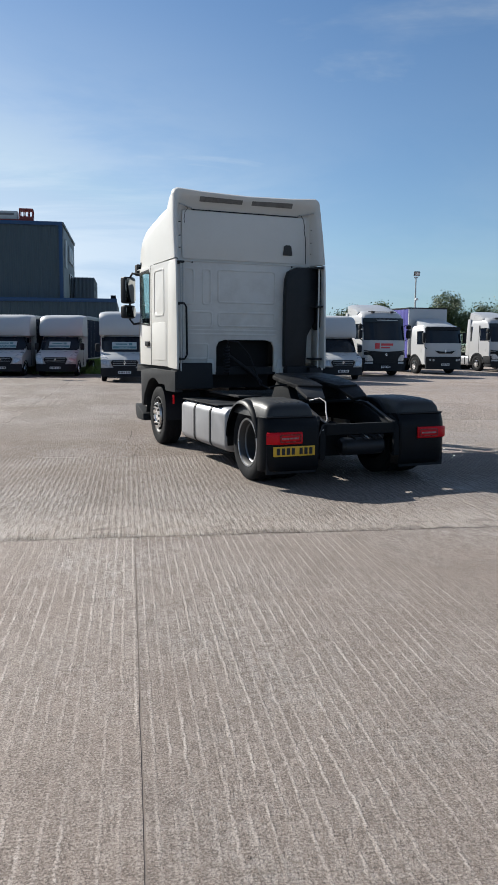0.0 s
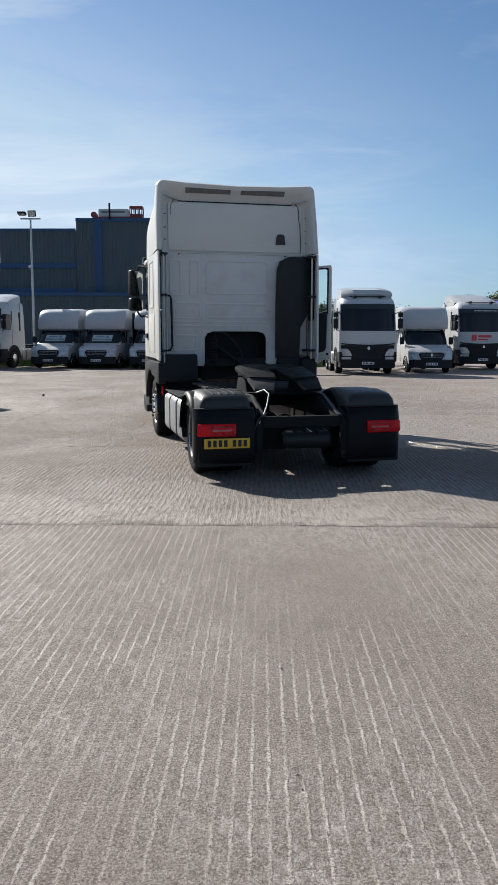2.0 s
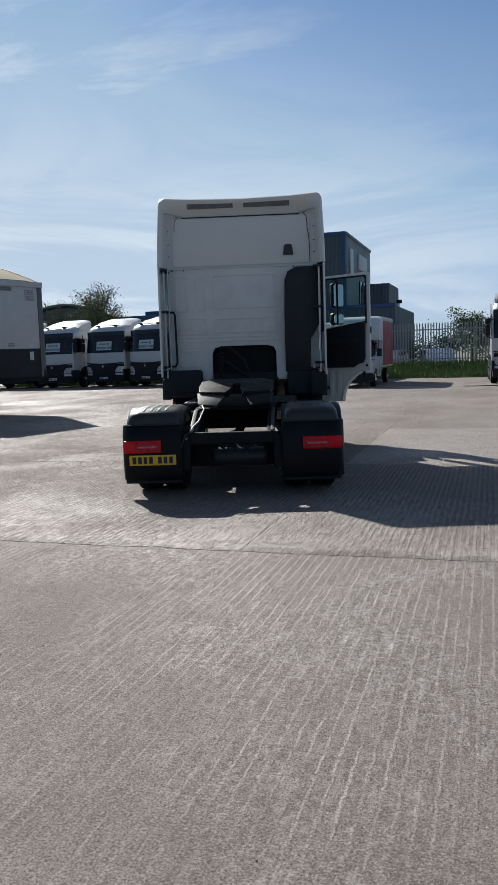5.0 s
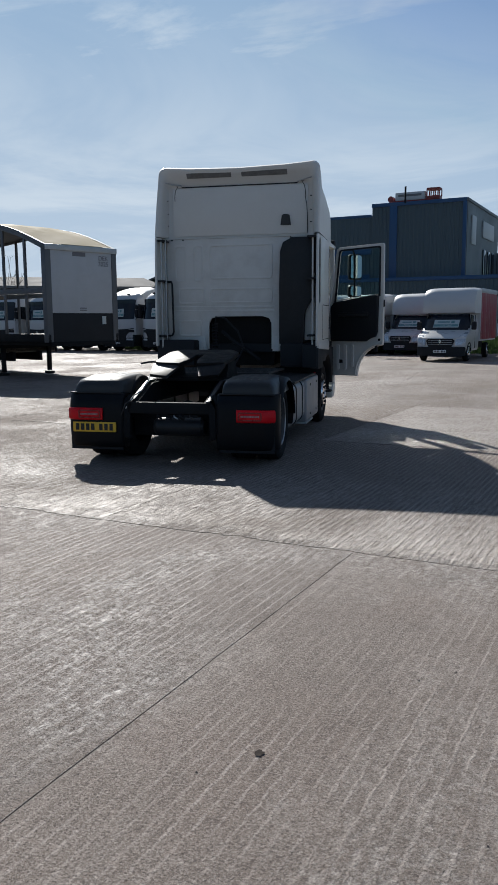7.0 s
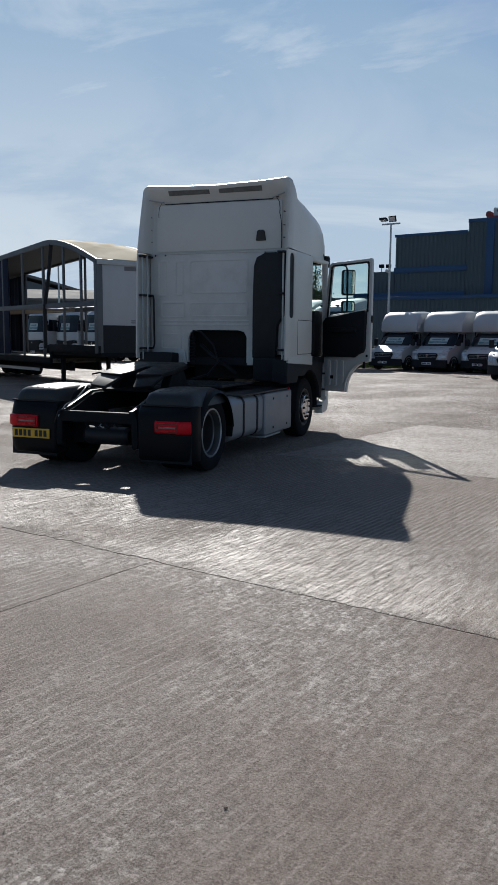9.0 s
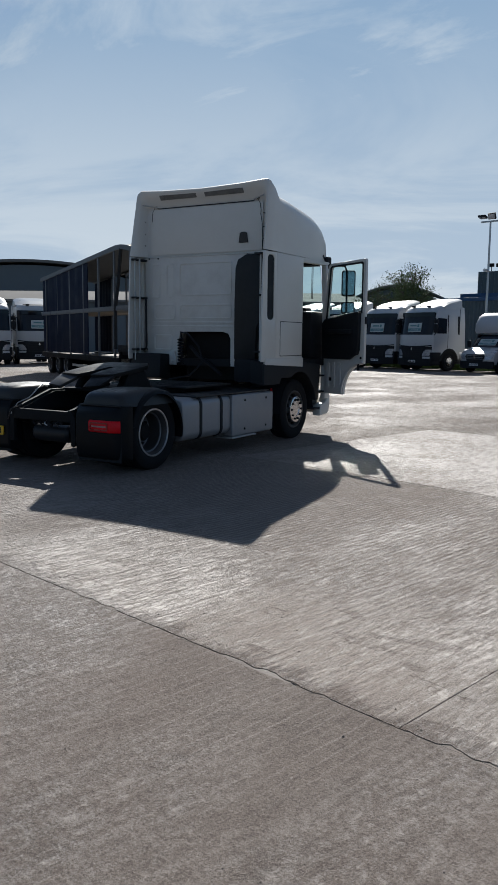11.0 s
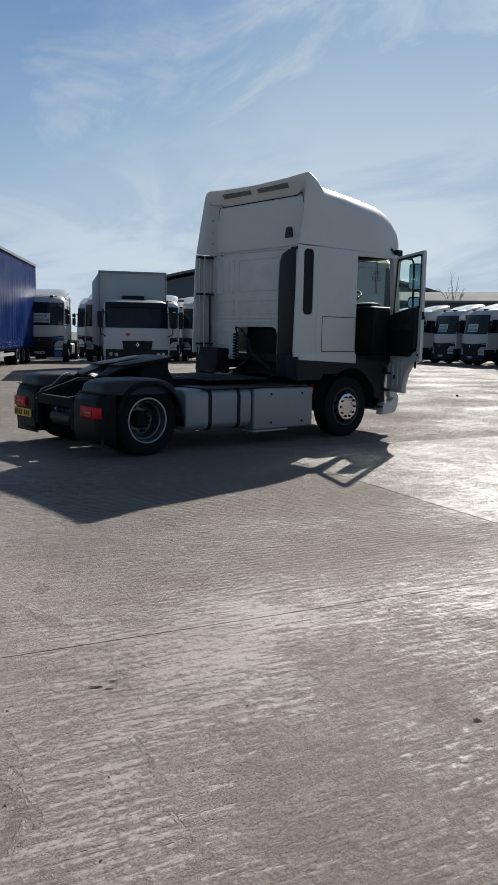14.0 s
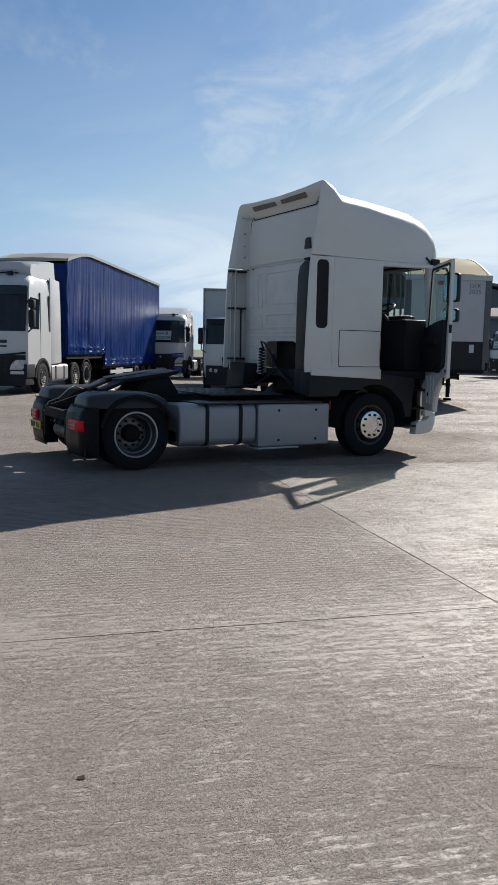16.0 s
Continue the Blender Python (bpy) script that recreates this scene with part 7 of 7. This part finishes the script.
for s in (-1, 1):
    ring = []
    n = 380
    for i in range(n):
        y = TF - 0.02 - 13.5 * i / (n - 1)
        zt = roof_z(y, 4.72, 5.14, 4.90) - 0.07
        zb = 1.28 if TF - y < 4.3 else 0.78
        ruck = 0.14 * noise.noise(Vector((y * 5.5, 0, s))) + 0.10 * noise.noise(Vector((y * 12.0, 7, s)))
        low = [(s * (1.262 + 0.3 * ruck), y, zb), (s * (1.29 - 0.5 * ruck), y, zb + 0.09), (s * (1.262 + 0.8 * ruck), y, zb + 0.18), (s * (1.285 - 0.6 * ruck), y, zb + 0.26), (s * (1.265 + 0.4 * ruck), y, zb + 0.34)]
        front = max(0.0, 1 - (TF - y) / 1.3)
        tall = []
        for k in range(14):
            f = k / 13
            z = zb + 0.46 + (zt - zb - 0.46) * f
            slack = 0.30 + 0.70 * (1 - f) ** 0.8
            crease = 0.030 * noise.noise(Vector((y * 1.1, z * 0.3, 3 * s))) + slack * (0.036 * noise.noise(Vector((y * 4.2 + z * 0.25, z * 0.30, 5 * s))) + 0.017 * noise.noise(Vector((y * 10.5 - z * 0.5, z * 0.55, 9 * s))))
            crease += front * 0.040 * noise.noise(Vector((y * 6.0 + z * 1.6, z * 1.5, 11 * s)))
            tall.append((s * (1.262 + crease), y, z))
        ring.append(low + tall + [(s * 1.2, y, zt), (s * 1.2, y, zb)])
    part("side_curtain", bm_loft(ring), BLUE_CURTAIN, bt, "royal-blue creased side curtain", smooth=70)
    part("side_guard", bm_box(s * 1.2 - 0.02, s * 1.2 + 0.02, -12.0, -8.6, 0.46, 0.60), GRP, bt)
for s in (-1, 1):
    part("cant_rail", bm_loft([[(s * 1.26, y, roof_z(y, 4.72, 5.14, 4.90) - 0.09), (s * 1.325, y, roof_z(y, 4.72, 5.14, 4.90) - 0.09), (s * 1.325, y, roof_z(y, 4.72, 5.14, 4.90) + 0.02), (s * 1.26, y, roof_z(y, 4.72, 5.14, 4.90) + 0.03)] for y in ys]), PALE_STEEL, bt, smooth=40)
part("bed", bm_box(-1.2, 1.2, TR, -7.6, 0.68, 0.82), CHASSIS, bt)
part("gooseneck", bm_box(-1.2, 1.2, -7.7, TF - 0.1, 1.12, 1.30), CHASSIS, bt)
simple_wheels(bt, [(s, 1.24, y, True) for s in (-1, 1) for y in (-12.7, -13.9, -15.1)], 0.42, 0.28)

# ---- the open double-deck trailer ----
dk = thing("open_trailer", pose(-8.13, 20.42, 0, 0, 0, -106.0), "double-deck trailer with open sides, bare posts and a curved cream roof", "trailer")
# x to its right looking ahead; the headboard is at y = 0 and the trailer runs back along -y
rz = lambda y: 3.86 + 0.85 * math.sin(math.pi * 0.5 * min(1, -y / 3.6)) - (0.055 * max(0, -y - 3.6))
ysk = [-0.45 * i for i in range(31)]
part("roof", bm_loft([[(-1.25, y, rz(y)), (-0.7, y, rz(y) + 0.06), (0.7, y, rz(y) + 0.06), (1.25, y, rz(y)), (1.25, y, rz(y) - 0.03), (-1.25, y, rz(y) - 0.03)] for y in ysk]), CREAM_ROOF, dk, "translucent cream roof", smooth=40)
part("roof_lining", bm_loft([[(-1.2, y, rz(y) - 0.04), (1.2, y, rz(y) - 0.04), (1.2, y, rz(y) - 0.06), (-1.2, y, rz(y) - 0.06)] for y in ysk]), LINING, dk, "grey roof lining", smooth=40)
for s in (-1, 1):
    part("roof_rail", bm_loft([[(s * 1.27, y, rz(y) + 0.02), (s * 1.27, y, rz(y) - 0.14), (s * 1.19, y, rz(y) - 0.14), (s * 1.19, y, rz(y) + 0.02)] for y in ysk]), TRAILER_STEEL, dk)
    for y in (-1.15, -2.35, -3.9, -5.6, -7.4, -9.2, -11.0, -12.8):
        zb = 1.3 if y > -3.5 else 0.85
        part("side_post", bm_box(s * 1.24, s * 1.18, y - 0.05, y + 0.05, zb, rz(y) - 0.1, 0.01), TRAILER_STEEL, dk)
    part("deck_rail", bm_box(s * 1.25, s * 1.17, -13.5, -0.12, 2.52, 2.68, 0.01), TRAILER_STEEL, dk)
    part("bed_rail", bm_box(s * 1.26, s * 1.16, -13.5, -3.4, 0.70, 0.90, 0.01), CHASSIS, dk)
    part("neck_rail", bm_box(s * 1.26, s * 1.16, -3.5, 0.0, 1.10, 1.34, 0.01), CHASSIS, dk)
    part("corner_post", bm_box(s * 1.27, s * 1.08, -0.22, 0.0, 1.1, 3.86, 0.02), TRAILER_STEEL, dk)
    part("landing_leg", join(bm_box(s * 0.85 - 0.06, s * 0.85 + 0.06, -3.32, -3.2, 0.1, 1.2, 0.01), bm_box(s * 0.85 - 0.11, s * 0.85 + 0.11, -3.40, -3.12, 0.0, 0.08, 0.02)), CHASSIS, dk)
    part("side_guard", bm_box(s * 1.2 - 0.02, s * 1.2 + 0.02, -9.0, -4.4, 0.42, 0.52), STEEL, dk)
# gathered curtains
def bunch(y0, y1, x, zlo):
    n = 20
    ring = []
    for i in range(n):
        y = y0 + (y1 - y0) * i / (n - 1)
        o = 0.05 * math.sin(i * 2.2)
        ring.append([(x + o, y, zlo), (x + o * 0.7, y + 0.1 * math.sin(i), 2.2), (x + o * 0.5, y, rz(y) - 0.1), (x - 0.03, y, rz(y) - 0.1), (x - 0.03, y, zlo)])
    return bm_loft(ring)


part("gathered_curtain", bunch(-6.9, -13.4, 1.22, 0.95), NAVY_CURTAIN, dk, "dark blue side curtain drawn to the back", smooth=60)
part("gathered_curtain", bunch(-11.0, -13.4, -1.22, 0.95), NAVY_CURTAIN, dk, "dark blue side curtain drawn to the back", smooth=60)
part("hanging_strap", bm_tube([(1.22, -3.2, rz(-3.2) - 0.1), (1.24, -3.45, 3.4), (1.24, -3.75, 2.6), (1.22, -3.8, 1.2)], 0.06, 6), GREY_TRIM, dk)
part("bed", bm_box(-1.17, 1.17, -13.5, -3.4, 0.72, 0.86), DECK, dk)
part("neck_deck", bm_box(-1.17, 1.17, -3.5, -0.05, 1.12, 1.32), DECK, dk)
part("upper_deck", bm_box(-1.17, 1.17, -13.5, -6.4, 2.54, 2.62), DECK, dk)
head = part("headboard", bm_box(-1.1, 1.1, -0.10, -0.02, 1.95, 3.80, 0.01), PLY, dk, "pale grey headboard")
part("headboard_foot", bm_box(-1.1, 1.1, -0.10, -0.025, 1.1, 1.95, 0.01), GREY_TRIM, dk)
part("headboard_rim", bm_box(-1.27, 1.27, -0.14, 0.03, 3.74, 3.90, 0.01), STEEL, dk)
part("headboard_label", bm_box(-0.13, 0.33, -0.02, -0.012, 3.60, 3.72), GREY_INK, head)
part("note", bm_box(-0.82, -0.68, -0.024, -0.012, 1.62, 1.86), SIGN, head)
part("small_mark", join(bm_box(-0.12, 0.12, -0.02, -0.012, 2.02, 2.05), bm_box(-0.12, 0.12, -0.02, -0.012, 2.08, 2.11)), GREY_INK, head)
for i, word in enumerate(("DEK", "3025")):
    lettering("fleet_mark", word, 0.19, pose(-0.78, -0.012, 3.52 - 0.17 * i, 90, 0, 180), GREY_INK, head)
part("coupling_plate", bm_box(-1.15, 1.15, -3.4, 0.0, 1.0, 1.12, 0.01), CHASSIS, dk)
part("chassis_beam", join(bm_box(-0.55, -0.45, -13.4, -3.2, 0.45, 0.75), bm_box(0.45, 0.55, -13.4, -3.2, 0.45, 0.75)), CHASSIS, dk)
part("front_step", bm_box(-1.2, 1.2, -3.55, -3.40, 0.75, 1.3), CHASSIS, dk)
simple_wheels(dk, [(s, 1.24, y, True) for s in (-1, 1) for y in (-9.9, -11.1, -12.3)], 0.42, 0.28)

# ---- cars behind the fence ----
def car(m, label, mat):
    t = thing("parked_car", m, label, "car")
    prof = [(0.0, 0.45), (0.05, 0.75), (0.9, 0.95), (1.55, 1.42), (3.4, 1.48), (4.2, 1.05), (4.35, 0.8), (4.35, 0.4)]
    part("body", bm_loft([[(x * (1 - 0.12 * max(0, z - 0.9)), y, z) for y, z in prof] for x in (-0.9, -0.86, 0.86, 0.9)]), mat, t, smooth=40)
    part("windscreen", bm_panel("y", 0, 0.02, [(-0.72, 0), (0.72, 0), (0.62, 0.62), (-0.62, 0.62)]), DARK_GLASS, t).matrix_basis = pose(0, 1.06, 1.0, -50, 0, 0)
    for s in (-1, 1):
        part("side_window", bm_panel("x", s * 0.855, s * 0.875, [(1.4, 1.02), (3.6, 1.02), (3.3, 1.38), (1.75, 1.38)]), DARK_GLASS, t)
        part("headlight", bm_box(s * 0.5, s * 0.86, -0.02, 0.1, 0.62, 0.78, 0.03), HEADLAMP, t)
        for y in (0.85, 3.45):
            part("wheel", bm_lathe([(0.0, s * 0.1), (0.18, s * 0.1), (0.2, s * 0.08), (0.30, s * 0.09), (0.32, s * 0.04), (0.32, -s * 0.1), (0.2, -s * 0.1)], (s * 0.82, y, 0.32), "x", 24), RUBBER, t)
    part("grille", bm_box(-0.5, 0.5, -0.02, 0.06, 0.48, 0.7, 0.02), BLACK, t)
    return t


car(pose(2.2, 51.0, 0.0, 0, 0, 12), "silver car parked behind the palisade fence", CAR_SILVER)
car(pose(-1.7, 51.2, 0.0, 0, 0, -8), "white car parked behind the palisade fence", WHITE_FAR)

# small litter: a strap left on the concrete
strap = part("ratchet_strap", bm_tube([(4.0, 33.2, 0.012), (4.5, 33.15, 0.012), (4.9, 33.25, 0.012), (5.3, 33.2, 0.02), (5.5, 33.3, 0.03), (5.45, 33.42, 0.02), (5.2, 33.4, 0.012)], 0.02, 6), BLACK)
tagged(strap, "dark webbing strap lying loose on the concrete", "strap")
ball = part("rubber_bump_stop", bm_lathe([(0.0, 0.0), (0.03, 0.0), (0.035, 0.02), (0.028, 0.045), (0.0, 0.055)], (-4.3, 21.5, 0), "z", 12), RUBBER)
tagged(ball, "small dark rubber lump on the concrete", "rubber lump")


# oil spots, cracks and loose grit on the concrete
OIL = material("old_oil_stain", (0.045, 0.038, 0.034), 0.95, var=0.4, scale=20, spec=0.05)


def blot(x, y, rx, ry, turn, seed, mat=OIL, name="oil_spot", label="dark dried oil spot on the concrete", category="oil spot", group="oil spots"):
    rn = random.Random(seed)
    bm = bmesh.new()
    vs = []
    for k in range(64):
        a = k * 2 * math.pi / 64
        q = 0.8 + 0.45 * noise.noise(Vector((1.6 * math.cos(a), 1.6 * math.sin(a), seed * 1.7))) + 0.2 * noise.noise(Vector((5 * math.cos(a), 5 * math.sin(a), seed * 2.3))) + 0.06 * rn.random()
        vs.append(bm.verts.new((rx * q * math.cos(a), ry * q * math.sin(a), 0.004)))
    bm.faces.new(vs)
    ob = part(name, bm, mat, smooth=0)
    ob.matrix_basis = pose(x, y, 0, 0, 0, turn)
    tagged(ob, label, category, group)


for args in ((5.91, 3.72, 0.022, 0.026, 0, 1), (9.66, 7.35, 0.010, 0.035, -20, 3), (9.63, 7.44, 0.007, 0.02, -10, 9), (9.70, 7.40, 0.006, 0.022, -25, 10), (10.62, 8.73, 0.016, 0.020, 0, 4), (9.35, 9.2, 0.010, 0.012, 0, 5), (7.6, 4.3, 0.012, 0.007, 30, 6), (1.9, 3.4, 0.009, 0.009, 0, 7)):
    blot(*args)


def crack(pts, seed, w=0.008, wander=0.03):
    rn = random.Random(seed)
    verts, fcs = [], []
    dense = []
    for (x0, y0), (x1, y1) in zip(pts, pts[1:]):
        for k in range(14):
            f = k / 14
            px, py = x0 + (x1 - x0) * f, y0 + (y1 - y0) * f
            dense.append((px + wander * noise.noise(Vector((px * 7, py * 7, seed))) , py + wander * noise.noise(Vector((px * 7, py * 7, seed + 9)))))
    for i, (x, y) in enumerate(dense):
        q = w * max(0.08, 0.5 + 0.9 * noise.noise(Vector((x * 5, y * 5, seed + 4)))) * rn.uniform(0.8, 1.2)
        verts += [(x - q, y - q * 0.6, 0.004), (x + q, y + q * 0.6, 0.004)]
        if i:
            fcs.append((2 * i - 2, 2 * i - 1, 2 * i + 1, 2 * i))
    me = bpy.data.meshes.new("crack")
    me.from_pydata(verts, [], fcs)
    me.materials.append(OIL)
    tagged(new("crack", me), "thin dark crack wandering across the concrete", "crack", "cracks")


crack([(-0.44, 11.46), (-0.34, 12.46), (-0.56, 13.2), (-0.47, 14.0), (-0.45, 14.9)], 1)
crack([(9.6, 8.4), (10.6, 9.6), (11.0, 10.4)], 3, 0.004)
# the main cross joint has opened here and there into a dark gap
for x0, x1, k in ((-6.0, -2.5, 21), (-1.8, 1.6, 22), (2.4, 5.2, 23), (5.9, 8.3, 24), (8.5, 11.6, 25), (12.0, 15.5, 26)):
    crack([(x0 + (x1 - x0) * i / 8, 6.435 + 0.012 * math.sin(i * 1.9 + k)) for i in range(9)], k, 0.0042, 0.022)
for x0, x1, y, k in ((-9.0, -4.2, 11.43, 31), (-3.9, 0.2, 11.43, 32), (-16.0, -7.0, 21.43, 33), (-6.5, 1.5, 21.43, 34)):
    crack([(x0 + (x1 - x0) * i / 8, y + 0.015 * math.sin(i * 1.7 + k)) for i in range(9)], k, 0.014, 0.03)
rg = random.Random(9)
gv, gf = [], []
for i in range(1100):
    if i % 3:
        x, y = rg.uniform(-2, 14), rg.uniform(0.5, 13)
    else:
        x, y = rg.uniform(-2, 12), 6.43 + rg.gauss(0.15, 0.25)
    r = rg.choice((0.002, 0.0025, 0.003, 0.004, 0.006)) * rg.uniform(0.7, 1.2)
    k = len(gv)
    a = rg.uniform(0, 6)
    for j in range(4):
        gv.append((x + r * math.cos(a + j * 1.57) * rg.uniform(0.7, 1.3), y + r * math.sin(a + j * 1.57) * rg.uniform(0.7, 1.3), 0.001))
    gv.append((x, y, r * 1.1))
    gf += [(k, k + 1, k + 4), (k + 1, k + 2, k + 4), (k + 2, k + 3, k + 4), (k + 3, k, k + 4)]
me = bpy.data.meshes.new("loose_grit")
me.from_pydata(gv, [], gf)
me.materials.append(FILLER)
tagged(new("loose_grit", me), "scattered dark grit and small stones", "grit", kind="stuff")


# ---- concrete bays ----
def bay(x0, x1, y0, y1, seed):
    """One bay: a slab with slightly crumbled edges."""
    def edge(a, b, n, rough):
        out = []
        for i in range(n):
            f = i / n
            p = a.lerp(b, f)
            k = noise.noise(Vector((p.x * 2.1, p.y * 2.1, 3.7 + rough))) + 0.6 * noise.noise(Vector((p.x * 9, p.y * 9, seed))) + 0.35 * noise.noise(Vector((p.x * 31, p.y * 31, seed)))
            inward = Vector((-(b - a).y, (b - a).x)).normalized()
            out.append(p + inward * ((0.005 if abs(a.y - b.y) < 0.01 else 0.0034) + max(0.0, k) * rough))
        return out

    c = [Vector((x0, y0)), Vector((x1, y0)), Vector((x1, y1)), Vector((x0, y1))]
    near = y1 > 0 and y0 < 17 and x1 > -4 and x0 < 16
    n = 60 if near else 8
    rough_s = 0.055 if abs(y0 - 6.43) < 0.1 else 0.012
    rough_n = 0.016 if abs(y1 - 6.43) < 0.1 else 0.012
    m_s = n * 4 if near and rough_s > 0.02 else n
    m_n = n * 4 if near and rough_n > 0.014 else n
    ring = edge(c[0], c[1], m_s, rough_s) + edge(c[1], c[2], n, 0.004) + edge(c[2], c[3], m_n, rough_n) + edge(c[3], c[0], n, 0.004)
    bm = bmesh.new()
    top = [bm.verts.new((p.x, p.y, 0.0)) for p in ring]
    low = [bm.verts.new((p.x, p.y, -0.06)) for p in ring]
    bm.faces.new(top)
    m = len(ring)
    for i in range(m):
        bm.faces.new((top[i], low[i], low[(i + 1) % m], top[(i + 1) % m]))
    bmesh.ops.recalc_face_normals(bm, faces=bm.faces[:])
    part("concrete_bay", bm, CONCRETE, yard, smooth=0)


for j in range(12):
    y0 = YY0 + 5.0 * j
    offs, step = ((-0.46, 5.79) if j < 3 else (3.07, 6.08))
    first = offs - step * math.ceil((offs - YX0) / step)
    for q in range(16):
        xs_ = first + step * q
        if YX0 < xs_ < YX1:
            part("joint_seal", bm_box(xs_ - 0.006, xs_ + 0.006, y0, y0 + 5.0, -0.02, -0.0035), OIL, yard, smooth=0)
    x = first
    while x < YX1:
        a, b = max(x, YX0), min(x + step, YX1)
        if b - a > 0.3:
            bay(a, b, y0, y0 + 5.0, j * 40 + x)
        x += step
